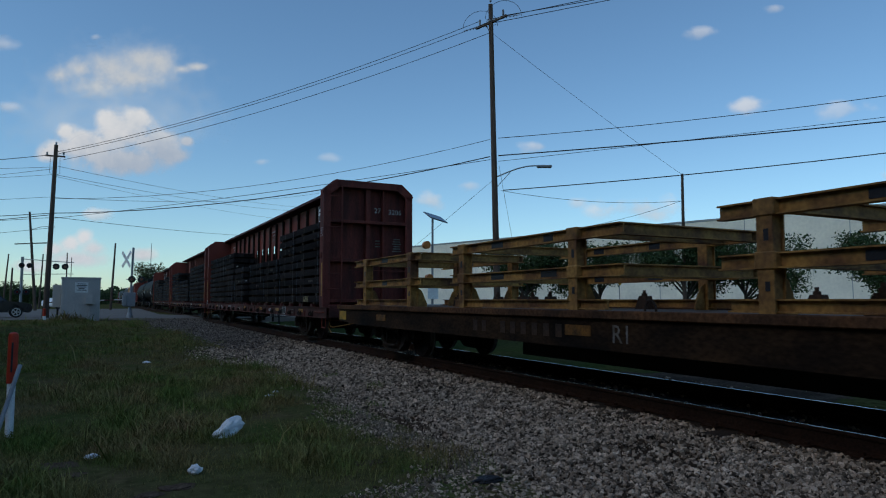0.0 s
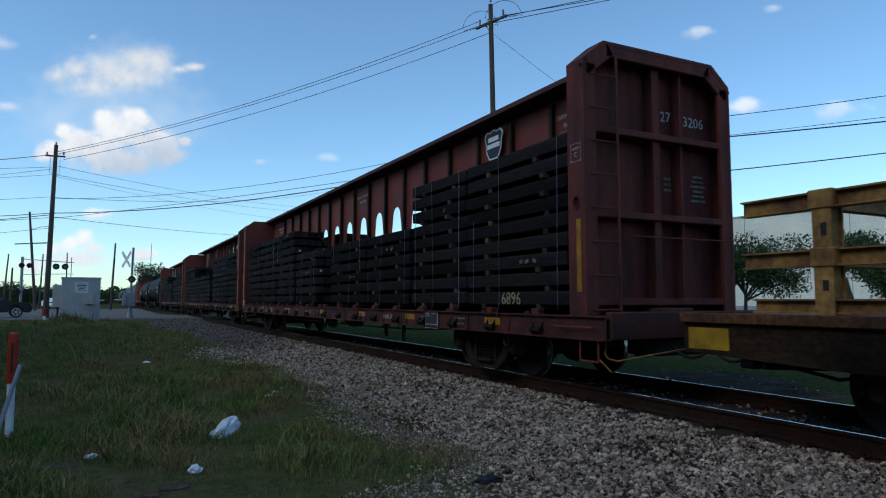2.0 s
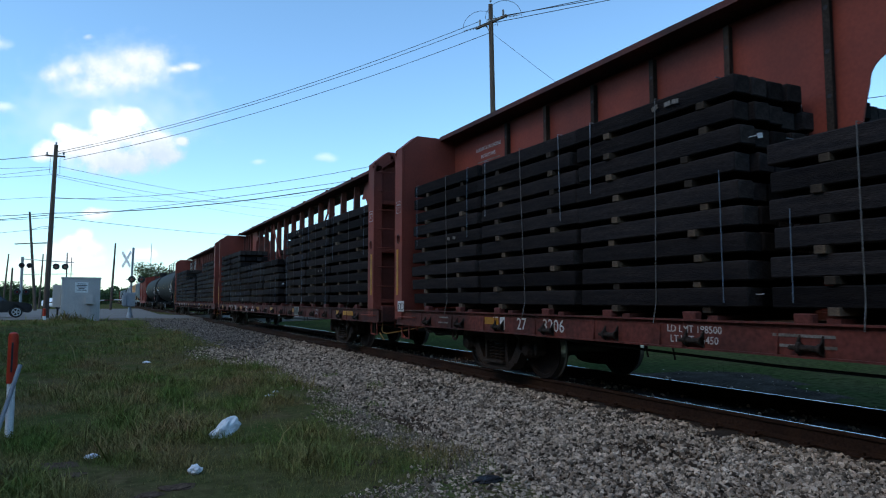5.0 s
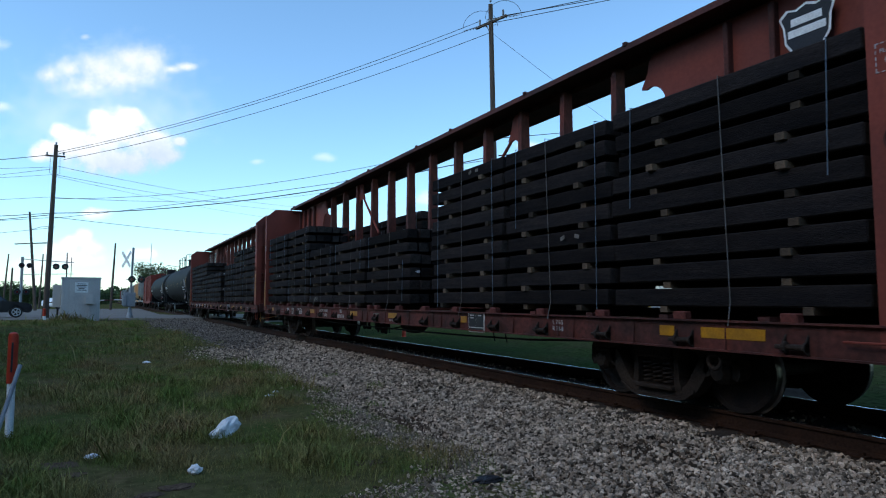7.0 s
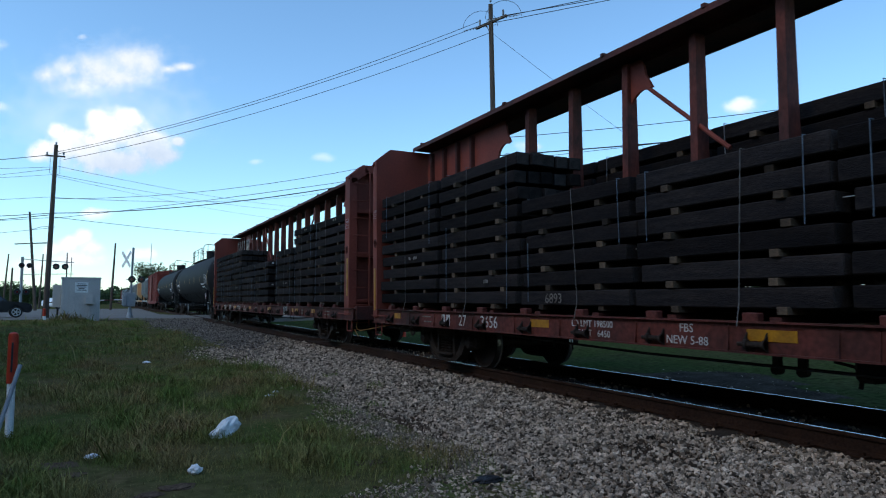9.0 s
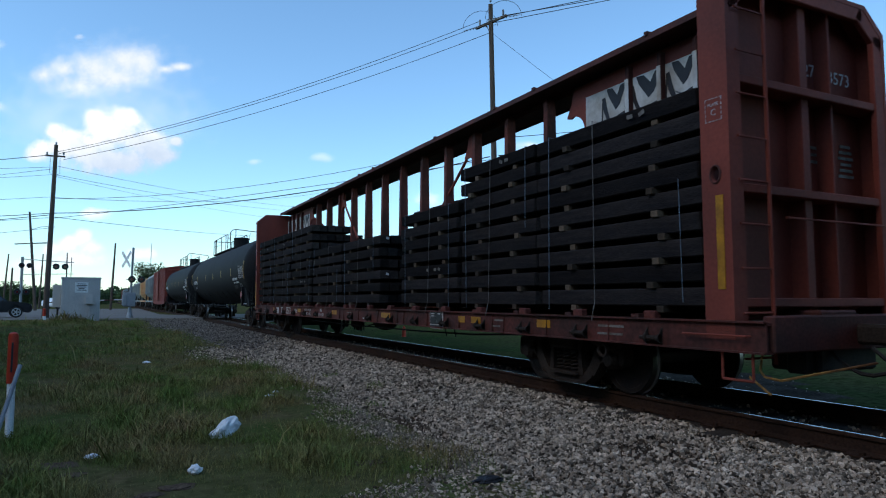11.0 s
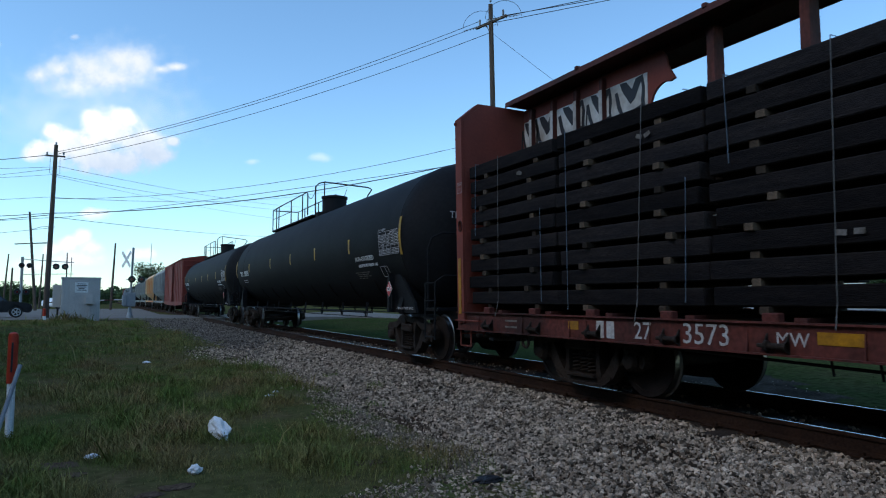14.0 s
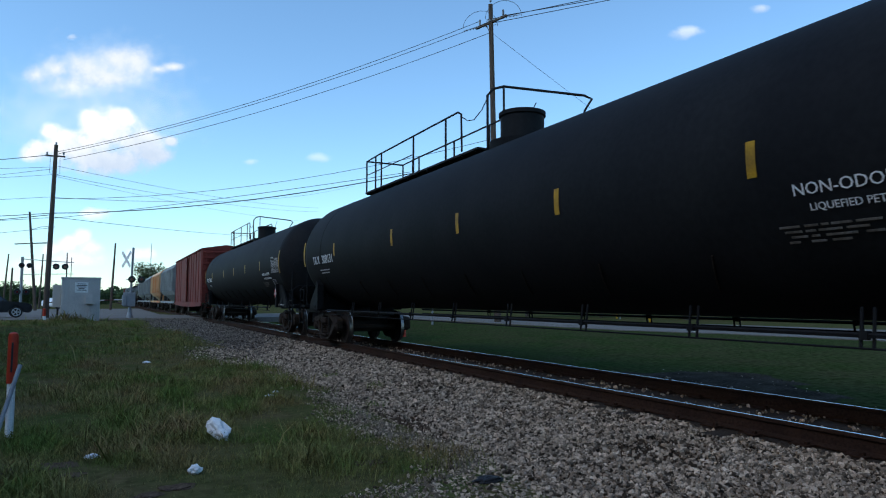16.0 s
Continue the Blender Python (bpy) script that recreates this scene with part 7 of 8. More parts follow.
cant = empty("cantilever_signal", pose(-6.74, 70.8, -0.1), "grey cantilever crossing signal with flashers over the road", "crossing signal", "crossing signals")
bm = bmesh.new()
rod(bm, (0, 0, 0), (0, 0, 5.2), 0.12, 10)
tube(bm, [(0, 0, 5.0), (4.1, 0.0, 4.75)], 0.035, 8)
tube(bm, [(0, 0, 3.6), (4.1, 0.0, 3.7)], 0.03, 8)
part("cantilever_frame", bm, GALV, cant)
flasher(cant, 3.05, -0.2, 4.35, 0.95)
flasher(cant, 0.3, -0.3, 4.4, 0.8)
flasher(cant, 0.1, -0.3, 2.0, 0.9)

# ---- signal cabinet ----
cab = empty("signal_cabinet", pose(-1.24, 44.6, -0.1, 0, 0, 2.5), "pale grey metal railway signal cabinet with a notice", "signal cabinet")
bm = bmesh.new()
box(bm, (0, 0, 1.27), (2.0, 1.7, 2.5), bevel=0.02)
part("body", bm, CABINET, cab)
bm = bmesh.new()
prism(bm, [(-1.03, 2.51), (-1.03, 2.575), (-0.98, 2.59), (0.98, 2.59), (1.03, 2.575), (1.03, 2.51)], -0.89, 0.89, "y")
part("roof", bm, CABINET, cab)
bm = bmesh.new()
box(bm, (0.0, -0.86, 1.25), (1.2, 0.03, 2.3), bevel=0.01)
part("door", bm, CABINET, cab)
for x in (-0.86, -0.62, -0.3, 0.62, 0.86):
    bm = bmesh.new()
    box(bm, (x, -0.862 if abs(x) > 0.6 else -0.88, 1.25), (0.03, 0.022, 2.3), bevel=0.006)
    part("panel_seam", bm, CABINET, cab)
bm = bmesh.new()
box(bm, (0.02, -0.885, 2.0), (0.68, 0.02, 0.6))
nt = part("notice", bm, WHITE_PAINT, cab, "white notice board with dark text")
bars("text_bar", [(0, 0.2 - 0.09 * k, (0.4, 0.52, 0.46, 0.3, 0.5)[k], 0.04) for k in range(5)], end_m(0.02, -0.898, 2.0), SIGN_BLACK, nt)
bm = bmesh.new()
box(bm, (0.42, -0.98, 1.3), (0.42, 0.22, 0.55), bevel=0.02)
part("meter_box", bm, CABINET, cab)
bm = bmesh.new()
rod(bm, (0.42, -0.98, 0), (0.42, -0.98, 1.1), 0.04, 8)
part("conduit", bm, CABINET, cab)
bm = bmesh.new()
box(bm, (-1.22, 0.25, 1.5), (0.42, 0.9, 1.3), bevel=0.02)
part("side_box", bm, CABINET, cab)
bm = bmesh.new()
rod(bm, (-1.15, -0.1, 0), (-1.15, -0.1, 0.9), 0.05, 8)
part("conduit", bm, SIGN_BLACK, cab)

# ---- marker post and litter ----
mk = empty("marker_post", pose(-0.915, 9.1, -0.40), "white utility marker post with an orange cap", "marker post")
bm = bmesh.new()
rod(bm, (0, 0, 0), (0, 0, 0.85), 0.043, 14)
part("tube", bm, PLASTIC_WHITE, mk)
bm = bmesh.new()
lathe(bm, [(0.62, 0.044), (0.62, 0.052), (1.15, 0.052), (1.185, 0.046), (1.2, 0.028), (1.205, 0.008)], 18, "z")
cap = part("cap", bm, ORANGE_CAP, mk, "orange plastic cap", smooth=True)
bars("text_bar", [(0, 0.0, 0.02, 0.34)], end_m(0.0, -0.064, 0.92), SIGN_BLACK, cap)
tb = empty("plastic_tube", pose(-0.93, 8.6, -0.43), "grey plastic guard tube leaning on the marker post", "tube")
bm = bmesh.new()
rod(bm, (-0.09, 0, 0), (0.10, 0.42, 0.86), 0.024, 10)
part("tube", bm, GREY_TUBE, tb)


def litter(name, x, y, s, material, label, seed, flat=0.5, m=None):
    bm = bmesh.new()
    bmesh.ops.create_icosphere(bm, subdivisions=3, radius=1)
    for v in bm.verts:
        n1 = noise.noise(v.co * 1.7 + Vector((seed, 0, 0)))
        n2 = noise.noise(v.co * 4.5 + Vector((0, seed, 0)))
        v.co *= 1 + 0.45 * n1 + 0.22 * abs(n2)
        v.co = Vector((v.co.x * s[0], v.co.y * s[1], max(v.co.z * s[2], -s[2] * flat)))
    z = float(ground_z(np.array([x]), np.array([y]))[0])
    ob = part(name, bm, material, m=pose(x, y, z + s[2] * flat))
    return tagged(ob, label, "litter")


bag = litter("plastic_bag", 1.4, 8.45, (0.22, 0.085, 0.095), BAG_WHITE, "crumpled white plastic bag on the grass", 3.0, 0.6)
litter("foam_cup", 0.80, 6.56, (0.055, 0.052, 0.045), PLASTIC_WHITE, "crushed white foam cup on the grass", 8.0, 0.8)
litter("paper_scrap", 1.0, 18.1, (0.08, 0.05, 0.03), PLASTIC_WHITE, "white paper scrap on the grass", 5.0)
litter("paper_scrap", 2.5, 11.2, (0.08, 0.03, 0.018), PLASTIC_WHITE, "white paper scrap on the grass", 6.0)
litter("paper_scrap", -0.05, 7.66, (0.06, 0.035, 0.03), PLASTIC_WHITE, "white paper scrap on the grass", 7.0)
litter("paper_scrap", 1.25, 8.75, (0.035, 0.035, 0.025), PLASTIC_WHITE, "white paper scrap on the grass", 11.0)
litter("paper_scrap", 2.7, 11.6, (0.05, 0.03, 0.02), PLASTIC_WHITE, "white paper scrap on the grass", 12.0)
litter("dark_rag", 3.07, 5.1, (0.13, 0.08, 0.03), SIGN_BLACK, "dark rag lying on the ballast", 13.0)
litter("dark_rag", 3.91, 8.9, (0.12, 0.07, 0.035), SIGN_BLACK, "dark rag lying on the ballast", 14.0)
litter("flat_rock", 5.0, 4.6, (0.3, 0.22, 0.07), STONE, "flat brown rock on the ballast", 15.0)
SOIL = mat("dark_bare_soil", (0.080, 0.056, 0.042), 1.0, 0, (0.12, 0.088, 0.066), 7, 0.8, 50, 0.4, 0.5, spec=0.0)
for x, y, sx, sy, k in ((-0.45, 7.45, 0.26, 0.16, 21.0), (0.62, 6.15, 0.14, 0.10, 22.0), (0.38, 6.0, 0.1, 0.08, 23.0), (-0.2, 7.0, 0.12, 0.07, 24.0), (2.35, 6.2, 0.16, 0.1, 25.0)):
    litter("soil_clod", x, y, (sx, sy, 0.012), SOIL, "bare dark soil clods between the grass", k)
litter("soil_mound", -0.95, 7.4, (0.26, 0.28, 0.035), SOIL, "bare soil heap by the marker post", 16.0)

# ---- beyond the track ----
fl = empty("school_flasher", pose(15.05, 30.5, -0.1), "roadside warning lamp on a post with a solar panel", "road signal")
bm = bmesh.new()
rod(bm, (0, 0, 0), (0, 0, 5.6), 0.055, 10)
part("post", bm, GALV, fl)
bm = bmesh.new()
box(bm, (0.15, -0.05, 5.55), (1.1, 0.85, 0.05), pose(0, 0, 0, 28, 10, 10))
part("panel_frame", bm, GALV, fl)
bm = bmesh.new()
box(bm, (0.15, -0.065, 5.578), (1.04, 0.79, 0.01), pose(0, 0, 0, 28, 10, 10))
part("solar_panel", bm, PANEL_BLUE, fl)
for x, z in ((-0.35, 4.1), (-0.2, 2.4)):
    bm = bmesh.new()
    rod(bm, (x, -0.12, z), (x, 0.12, z), 0.2, 14)
    part("lamp_housing", bm, SIGN_ORANGE, fl)
bm = bmesh.new()
box(bm, (0.12, 0, 3.2), (0.4, 0.3, 0.5), bevel=0.03)
part("control_box", bm, GALV, fl)
bm = bmesh.new()
box(bm, (0, -0.07, 1.7), (0.6, 0.02, 0.75))
part("sign_plate", bm, WHITE_PAINT, fl)

wh = empty("warehouse", pose(0, 0, 0), "long low off-white warehouse with panel joints and a flat roof", "building")
A, B = Vector((54.55, 119.6)), Vector((71.05, 63.4))
along = (B - A).normalized()
start, end = A - along * 42, B + along * 93
ang = math.degrees(math.atan2(along.y, along.x))
length = (end - start).length
wm = Matrix.Translation((start.x, start.y, -0.1)) @ pose(0, 0, 0, 0, 0, ang)
wh.matrix_basis = wm
bm = bmesh.new()
prism(bm, [(0, 0), (length, 0), (length, 30), (0, 30)], 0, 11.77, "z")
part("wall", bm, WALL_WHITE, wh)
bm = bmesh.new()
prism(bm, [(-0.1, -0.1), (length + 0.1, -0.1), (length + 0.1, 30.1), (-0.1, 30.1)], 11.77, 12.03, "z")
part("roof", bm, TRIM_GREY, wh)
k = 0.0
while k < length:
    bm = bmesh.new()
    box(bm, (k, -0.012, 5.9), (0.08, 0.03, 11.7))
    part("panel_joint", bm, TRIM_GREY, wh)
    k += 11.9
bm = bmesh.new()
box(bm, (length / 2, -0.02, 0.25), (length, 0.06, 0.5))
part("plinth", bm, TRIM_GREY, wh)

rs = empty("road_sign", pose(30.2, 33.35, -0.1), "small yellow diamond warning sign on a thin post", "road sign")
bm = bmesh.new()
rod(bm, (0, 0, 0), (0, 0, 2.75), 0.03, 8)
part("sign_post", bm, GALV, rs)
bm = bmesh.new()
prism(bm, [(0, 2.2), (0.33, 2.53), (0, 2.86), (-0.33, 2.53)], -0.05, -0.035, "y")
part("sign_plate", bm, YELLOW, rs)
for x, y in ((25.2, 25.6), (30.5, 34.0)):
    bm = bmesh.new()
    lathe(bm, [(0, 0.06), (0.95, 0.06), (1.0, 0.045), (1.02, 0.01)], 10, "z")
    tagged(part("bollard", bm, YELLOW, m=pose(x, y, -0.1)), "yellow painted steel bollard by the road", "bollard", "yellow bollards")
dm = empty("delineator_post", pose(-3.26, 47.7, -0.08), "small orange and white plastic delineator by the road", "marker post")
bm = bmesh.new()
lathe(bm, [(0.0, 0.12), (0.25, 0.10), (0.26, 0.05)], 12, "z")
part("base", bm, PLASTIC_WHITE, dm)
bm = bmesh.new()
lathe(bm, [(0.24, 0.095), (0.7, 0.09), (0.74, 0.03)], 12, "z")
part("sleeve", bm, ORANGE_CAP, dm)
hy = empty("valve_marker", pose(10.78, 24.43, -0.3), "small orange valve marker in the grass", "marker post")
bm = bmesh.new()
lathe(bm, [(0, 0.09), (0.3, 0.08), (0.36, 0.05), (0.42, 0.04)], 10, "z")
part("marker_body", bm, ORANGE_CAP, hy)


# ---- vehicles ----
def parked_car(x, y, rz, paint, label, suv=True):
    c = empty("car", pose(x, y, -0.03, 0, 0, rz), label, "car", "road vehicles")
    h = 1.80 if suv else 1.45
    low = [(-2.36, 0.42), (-2.42, 0.62), (-2.40, 0.98), (-2.30, 1.10), (0.75, 1.12), (1.05, 1.11), (2.05, 1.02), (2.32, 0.92), (2.42, 0.72), (2.40, 0.45), (2.25, 0.33)]
    for wx in (1.5, -1.5):
        low += [(wx + 0.46 * math.cos(t), 0.36 + 0.46 * math.sin(t)) for t in np.linspace(0.0, math.pi, 9)]
    low += [(-2.2, 0.33)]
    bm = bmesh.new()
    prism(bm, low, -0.93, 0.93, "y")
    bmesh.ops.triangulate(bm, faces=[f for f in bm.faces if len(f.verts) > 4])
    part("body", bm, paint, c)

    def cabin(pts, half, top):
        bm = bmesh.new()
        prism(bm, pts, -half, half, "y")
        for v in bm.verts:
            v.co.y *= 1 - 0.2 * max(0.0, v.co.z - 1.08) / (h - 1.08) * top
        return bm
    part("window", cabin([(-2.26, 1.08), (-2.02, h - 0.06), (0.16, h - 0.06), (1.0, 1.10)], 0.88, 1), CAR_GLASS, c, "dark tinted side and rear glass")
    part("roof", cabin([(-2.06, h - 0.08), (-1.9, h), (-0.1, h + 0.01), (0.22, h - 0.08)], 0.885, 1), paint, c)
    for xa, xb, w in ((-2.30, -2.06, 0.10), (-1.30, -1.22, 0.09), (-0.35, -0.33, 0.09), (0.96, 0.12, 0.09)):
        part("pillar", cabin([(xa, 1.09), (xb, h - 0.06), (xb + w, h - 0.06), (xa + w, 1.09)], 0.888, 1), paint, c)
    for sy in (-1, 1):
        for wx in (-1.5, 1.5):
            bm = bmesh.new()
            lathe(bm, [(sy * 0.70, 0.2), (sy * 0.70, 0.36), (sy * 0.74, 0.38), (sy * 0.9, 0.38), (sy * 0.94, 0.36), (sy * 0.94, 0.2)], 20, "y", (wx, 0, 0.38))
            w = part("wheel", bm, TYRE, c)
            bm = bmesh.new()
            for k in range(5):
                t = k * 1.2566
                rod(bm, (wx, sy * 0.93, 0.38), (wx + 0.24 * math.cos(t), sy * 0.93, 0.38 + 0.24 * math.sin(t)), 0.04, 6)
            lathe(bm, [(sy * 0.9, 0.2), (sy * 0.945, 0.22), (sy * 0.945, 0.27), (sy * 0.9, 0.27)], 18, "y", (wx, 0, 0.38))
            part("rim", bm, ALLOY, w)
        bm = bmesh.new()
        box(bm, (2.33, sy * 0.70, 0.82), (0.14, 0.34, 0.13), bevel=0.03)
        part("headlight", bm, ALLOY, c)
        bm = bmesh.new()
        box(bm, (0.72, sy * 1.0, 1.16), (0.14, 0.2, 0.13), bevel=0.03)
        part("wing_mirror", bm, paint, c)
    bm = bmesh.new()
    box(bm, (2.42, 0, 0.66), (0.05, 1.0, 0.22), bevel=0.02)
    part("grille", bm, SIGN_BLACK, c)
    return c


parked_car(-6.9, 54.0, 8, CAR_BLACK, "dark blue-black sport utility car on the crossing road")
parked_car(-4.9, 101, 48, CAR_WHITE, "white car waiting on the road far away", False)


# ---- trees ----
def tree(name, h, spread, leaves, seed, trunk_h=0.35, leaf=0.2):
    rng = random.Random(seed)
    t = empty(name, pose(0, 0, 0), "leafy green tree with an uneven crown", "tree", "roadside trees")
    bm = bmesh.new()
    rod(bm, (0, 0, -0.2), (0.1, 0, h * trunk_h), 0.045 * h * 0.5, 8, 0.03 * h * 0.5)
    tips = []
    for k in range(9):
        az = k * 2.4 + rng.uniform(-0.4, 0.4)
        b = Vector((0.1, 0, h * trunk_h * rng.uniform(0.7, 1)))
        e = b + Vector((math.cos(az) * spread * rng.uniform(0.45, 0.85), math.sin(az) * spread * rng.uniform(0.45, 0.85), h * rng.uniform(0.18, 0.5)))
        rod(bm, b, e, 0.012 * h, 5, 0.004 * h)
        tips.append(e)
        e2 = e + Vector((rng.uniform(-1, 1) * spread * 0.35, rng.uniform(-1, 1) * spread * 0.35, h * rng.uniform(0.05, 0.2)))
        rod(bm, e, e2, 0.005 * h, 4, 0.002 * h)
        tips += [e2, (b + e) / 2 + Vector((0, 0, h * 0.12))]
    part("trunk", bm, BARK, t)
    nrng = np.random.default_rng(seed)
    c = np.array([tips[i % len(tips)] for i in range(leaves)])
    off = np.clip(nrng.normal(size=(leaves, 3)), -1.5, 1.5) * nrng.uniform(0.6, 1.0, (leaves, 1)) * np.array([spread * 0.20, spread * 0.20, h * 0.10]) - np.array([0, 0, h * 0.05])
    p = c + off
    s = leaf * nrng.lognormal(0, 0.3, leaves)
    quad = np.array([[-0.5, 0, 0], [0, 0.32, 0.06], [0.6, 0, 0], [0, -0.32, 0.06]])
    v = np.einsum("kij,nj->kni", turns(leaves, nrng), quad) * s[:, None, None] + p[:, None, :]
    f = np.array([[0, 1, 2], [0, 2, 3]])[None] + (np.arange(leaves) * 4)[:, None, None]
    crown = fast_mesh("crown", v.reshape(-1, 3), f.reshape(-1, 3), LEAF, "", "")
    for key in ("category", "kind"):
        if key in crown:
            del crown[key]
    crown.parent = t
    return t


small = tree("tree", 6.0, 3.0, 17000, 3, 0.28, 0.135)
small.matrix_basis = pose(33.3, 30.6, -0.1)
for x, y, rz in ((27.4, 40.0, 50), (31.4, 36.6, 120), (41.0, 22.6, 200), (36.0, 28.4, 280), (44.0, 19.0, 20)):
    copy_thing(small, pose(x, y, -0.1, 0, 0, rz))
big = tree("tree", 10.0, 5.5, 9000, 7, 0.22, 0.33)
big.matrix_basis = pose(10.6, 158, 0.3)
for x, y, rz, z in ((14.6, 165, 40, -1.2), (20, 172, 130, -2.0), (-2.0, 215, 200, -5.2), (-4.5, 220, 90, -4.6), (25, 190, 300, -2.5), (15.5, 185, 60, -0.5)):
    copy_thing(big, pose(x, y, z, 0, 0, rz))
for k in range(16):
    x = -70 + k * 4.4 + random.uniform(-2, 2)
    if x > -6:
        x -= 3
    copy_thing(big, pose(x, 205 + random.uniform(-18, 40), random.uniform(-4.2, -2.4), 0, 0, random.uniform(0, 360)))
for k in range(12):
    copy_thing(big, pose(40 + k * 11, 190 - k * 9 + random.uniform(-5, 5), -2.5 + random.uniform(-1, 0.5), 0, 0, random.uniform(0, 360)))

# hedge-like far woods that close the horizon
rng_w = np.random.default_rng(21)
k = 80000
az = rng_w.uniform(-np.pi, np.pi, k)
dist = rng_w.uniform(320, 420, k)
hh = 5.0 + 1.8 * np.sin(az * 37) + 1.2 * np.sin(az * 91 + 1)
p = np.stack([np.sin(az) * dist, np.cos(az) * dist, rng_w.random(k) ** 0.8 * hh], -1)
quad = np.array([[-0.5, 0, 0], [0, 0.4, 0.1], [0.5, 0, 0], [0, -0.4, 0.1]])
v = np.einsum("kij,nj->kni", turns(k, rng_w), quad) * rng_w.uniform(1.3, 2.4, k)[:, None, None] + p[:, None, :]
f = np.array([[0, 1, 2], [0, 2, 3]])[None] + (np.arange(k) * 4)[:, None, None]
fast_mesh("far_woods", v.reshape(-1, 3), f.reshape(-1, 3), LEAF, "dark green woods along the horizon", "woods")

# ---- clouds ----
EYE = Vector((0, 0, 1.177))


def cloud(u, v, w, h, drift, seed, shade=(0.5, 0.56, 0.64), density=1.0, edge=0.32, layers=2, vapour=None):
    """A soft cloud far off. u, v: its tangent offsets from the camera's axis; w, h: its tangent size; drift: tangent per second, leftwards."""
    D = 2400.0
    base = STAND.to_3x3()
    right, up, fwd = base.col[0], base.col[1], -base.col[2]
    c = EYE + (fwd + right * u + up * v) * D
    th = empty("cloud", pose(0, 0, 0), "soft white cumulus cloud, grey on its underside", "cloud", "clouds", "structure")
    m = Matrix.Translation(c) @ base.to_4x4()
    th.matrix_basis = m
    for k in range(layers):
        bm = bmesh.new()
        n = 12
        g = [[bm.verts.new(((i / n - 0.5) * w * D, (j / n - 0.5) * h * D, -(k * 40) + 30 * math.cos((i / n - 0.5) * 3) * math.cos((j / n - 0.5) * 3))) for i in range(n + 1)] for j in range(n + 1)]
        for j in range(n):
            for i in range(n):
                bm.faces.new((g[j][i], g[j][i + 1], g[j + 1][i + 1], g[j + 1][i]))
        ob = part("cloud_sheet", bm, vapour or cloud_mat("cloud_vapour", seed + k * 0.37, shade, density, edge), th)
        ob.visible_shadow = False
    MOVING.append((th, [(t, Matrix.Translation(-right * drift * D * t) @ m) for t in (0, 4, 8, 12, 16)]))
    return th


PX = 1 / 1165.0


def cloud_at(cx, cy, w, h, drift=2.6, **kw):
    return cloud((cx - 784) * PX, (441 - cy) * PX, w * PX, h * PX, drift * PX, **kw)


def heap_at(cx, cy, w, h, drift, seed, puffs, shade, light, **kw):
    """A heaped cloud from puffs given on the same plane as its centre."""
    D = 2400.0
    local = [((x - cx) * PX * D, (cy - y) * PX * D, rx * PX * D, ry * PX * D) for x, y, rx, ry in puffs]
    return cloud_at(cx, cy, w, h, drift, seed=seed, layers=1, vapour=puff_mat("cloud_vapour", seed, local, shade, light, **kw))


heap_at(230, 190, 760, 420, 2.2, 3.9, [(200, 190, 150, 90), (290, 210, 120, 70), (120, 210, 110, 70), (230, 130, 150, 70)],
        (0.72, 0.80, 0.86), (0.80, 0.86, 0.89), edge=0.9, grain=0.24, most=0.30)
heap_at(226, 140, 460, 230, 2.6, 1.3, [(112, 136, 32, 20), (150, 126, 34, 24), (200, 126, 46, 34), (250, 112, 46, 34), (286, 116, 38, 36), (240, 144, 86, 34), (352, 121, 22, 8), (180, 158, 70, 26), (326, 126, 22, 10)],
        (0.48, 0.58, 0.70), (0.66, 0.70, 0.745), edge=0.80, grain=0.24, melt=0.9, slant=-0.1, spots=1.2)
heap_at(216, 256, 440, 230, 1.75, 5.2, [(122, 236, 20, 18), (120, 264, 46, 18), (150, 246, 34, 20), (200, 216, 28, 26), (246, 216, 30, 26), (222, 236, 54, 36), (285, 256, 46, 28), (334, 252, 13, 10), (165, 266, 60, 30), (225, 288, 90, 28), (92, 274, 30, 16), (300, 276, 44, 18)],
        (0.47, 0.56, 0.69), (0.90, 0.90, 0.91), edge=0.46, grain=0.22, melt=0.35, slant=-0.62, spots=0.6)
heap_at(140, 445, 300, 150, 0.2, 7.7, [(156, 420, 17, 18), (132, 432, 22, 16), (106, 442, 22, 14), (172, 440, 24, 16), (140, 458, 66, 16), (60, 470, 40, 14), (255, 450, 24, 14)],
        (0.66, 0.73, 0.81), (0.86, 0.89, 0.93), edge=0.6, grain=0.2)
cloud_at(1320, 190, 130, 66, 1.0, seed=9.2, density=0.7, shade=(0.7, 0.72, 0.78), layers=1)
cloud_at(1235, 62, 130, 46, 1.5, seed=10.4, density=0.45, layers=1)
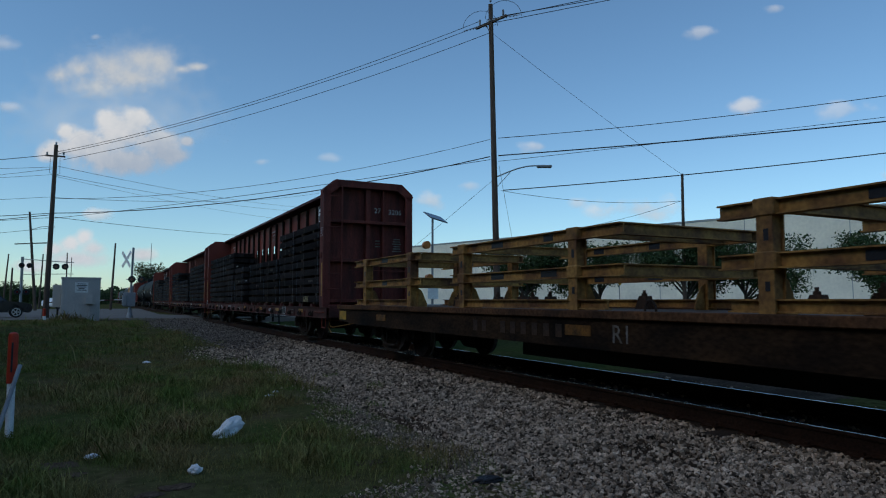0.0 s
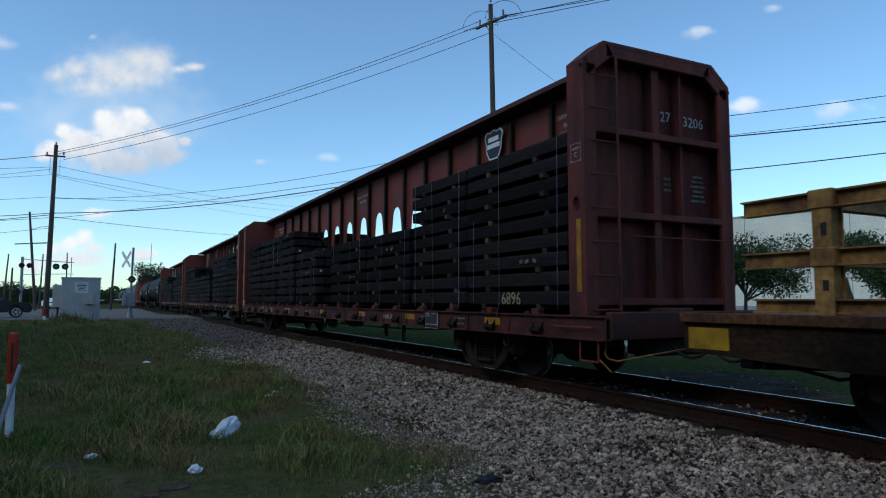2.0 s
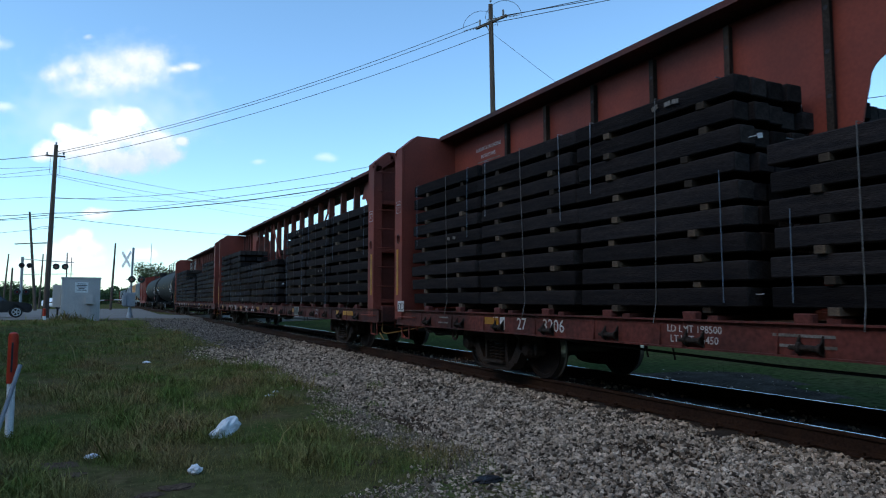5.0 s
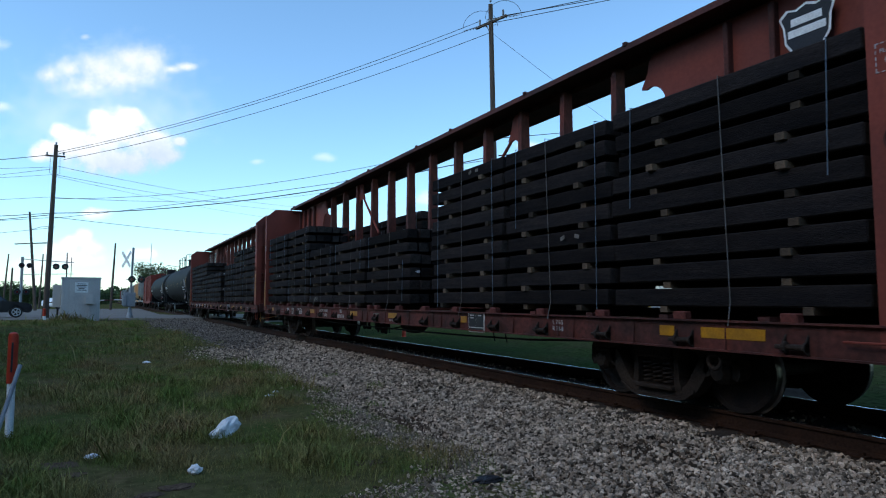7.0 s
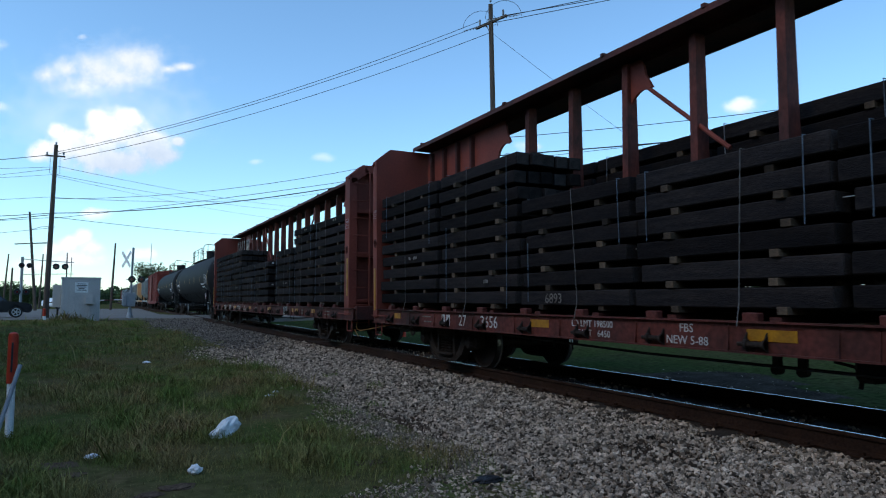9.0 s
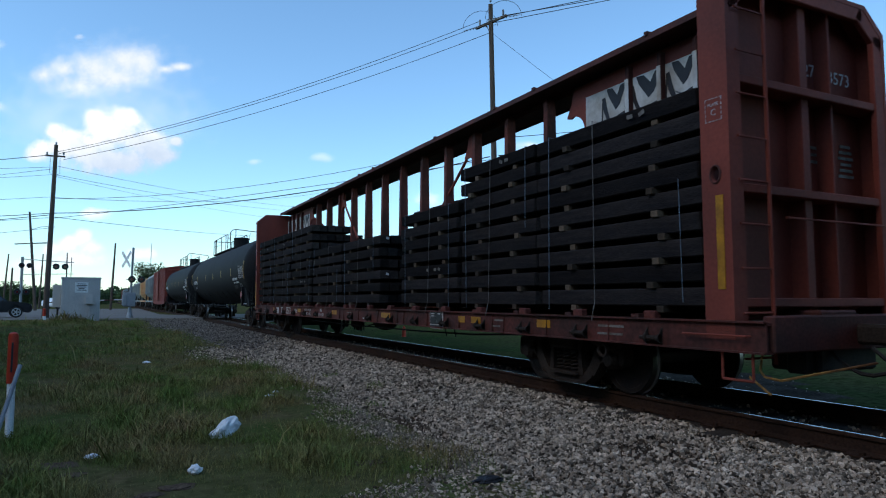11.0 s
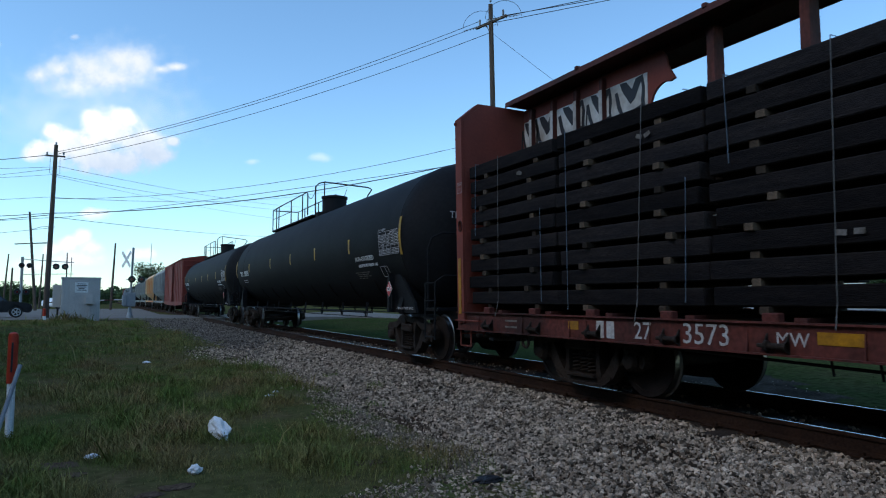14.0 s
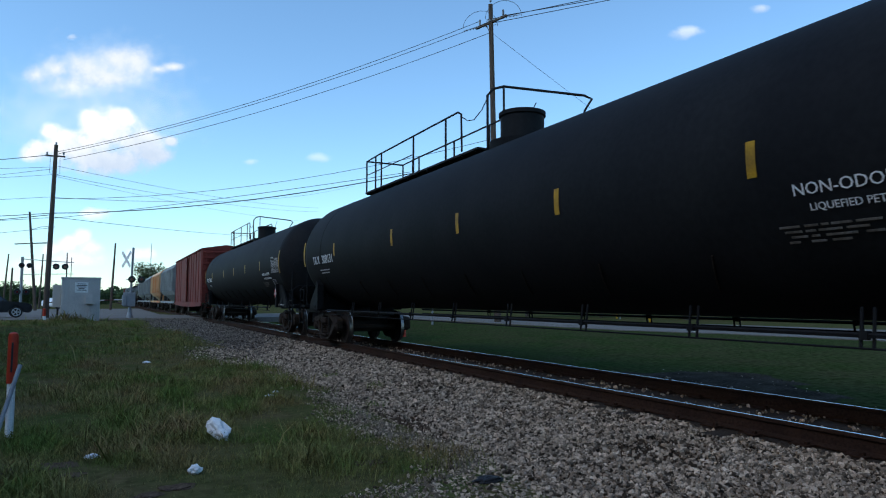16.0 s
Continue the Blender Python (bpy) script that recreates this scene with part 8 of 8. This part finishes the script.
cloud_at(1365, 20, 70, 36, 1.5, seed=11.4, density=0.4, layers=1)
cloud_at(1490, 195, 170, 66, 1.0, seed=12.4, density=0.4, layers=1)
cloud_at(950, 262, 110, 46, 0.5, seed=13.4, density=0.55, layers=1)
cloud_at(1125, 368, 260, 84, 0.6, seed=14.4, density=0.75, layers=1)
cloud_at(1020, 362, 100, 46, 0.6, seed=15.4, density=0.5, layers=1)
cloud_at(765, 355, 110, 66, 0.3, seed=16.4, density=0.6, layers=1)
cloud_at(830, 330, 90, 40, 0.3, seed=17.4, density=0.45, layers=1)
cloud_at(178, 70, 60, 30, 2.6, seed=26.4, density=0.5, layers=1)
cloud_at(180, 380, 100, 36, 0.3, seed=18.4, density=0.6, layers=1)
cloud_at(5, 85, 90, 60, 2.6, seed=19.4, density=0.4, layers=1)
cloud_at(20, 193, 90, 44, 2.6, seed=20.4, density=0.45, layers=1)
cloud_at(1560, 315, 80, 60, 0.6, seed=21.4, density=0.6, layers=1)
cloud_at(466, 290, 60, 34, 1.2, seed=22.4, density=0.35, layers=1)
cloud_at(580, 282, 70, 34, 1.2, seed=23.4, density=0.3, layers=1)
cloud_at(260, 450, 90, 60, 0.2, seed=24.4, density=0.7, layers=1)

stones()
grass()
lawn()


# ---- what moves ----
BAG_ROWS = [(0.0, 1.36, 8.18, 0, 0), (0.6, 1.35, 8.19, 0, 4), (1.2, 1.31, 8.19, 0, -6), (2.0, 1.32, 8.18, 0, 0), (5.0, 1.32, 8.18, 0, 0), (11.6, 1.32, 8.18, 0, 0),
            (12.4, 1.31, 8.17, 6, 12), (12.9, 1.28, 8.15, 25, 45), (13.4, 1.26, 8.13, 10, 62), (14.2, 1.24, 8.10, 14, 78), (16.0, 1.23, 8.08, 12, 82)]


def motions():
    for ob, rows in MOVING:
        walk(ob, rows)
    z = float(ground_z(np.array([1.4]), np.array([8.45]))[0]) + 0.07
    walk(bag, [(t, pose(x, y, z + 0.03 * math.sin(radians(rx * 3)), rx, -24, 33 + rz)) for t, x, y, rx, rz in BAG_ROWS])


motions()
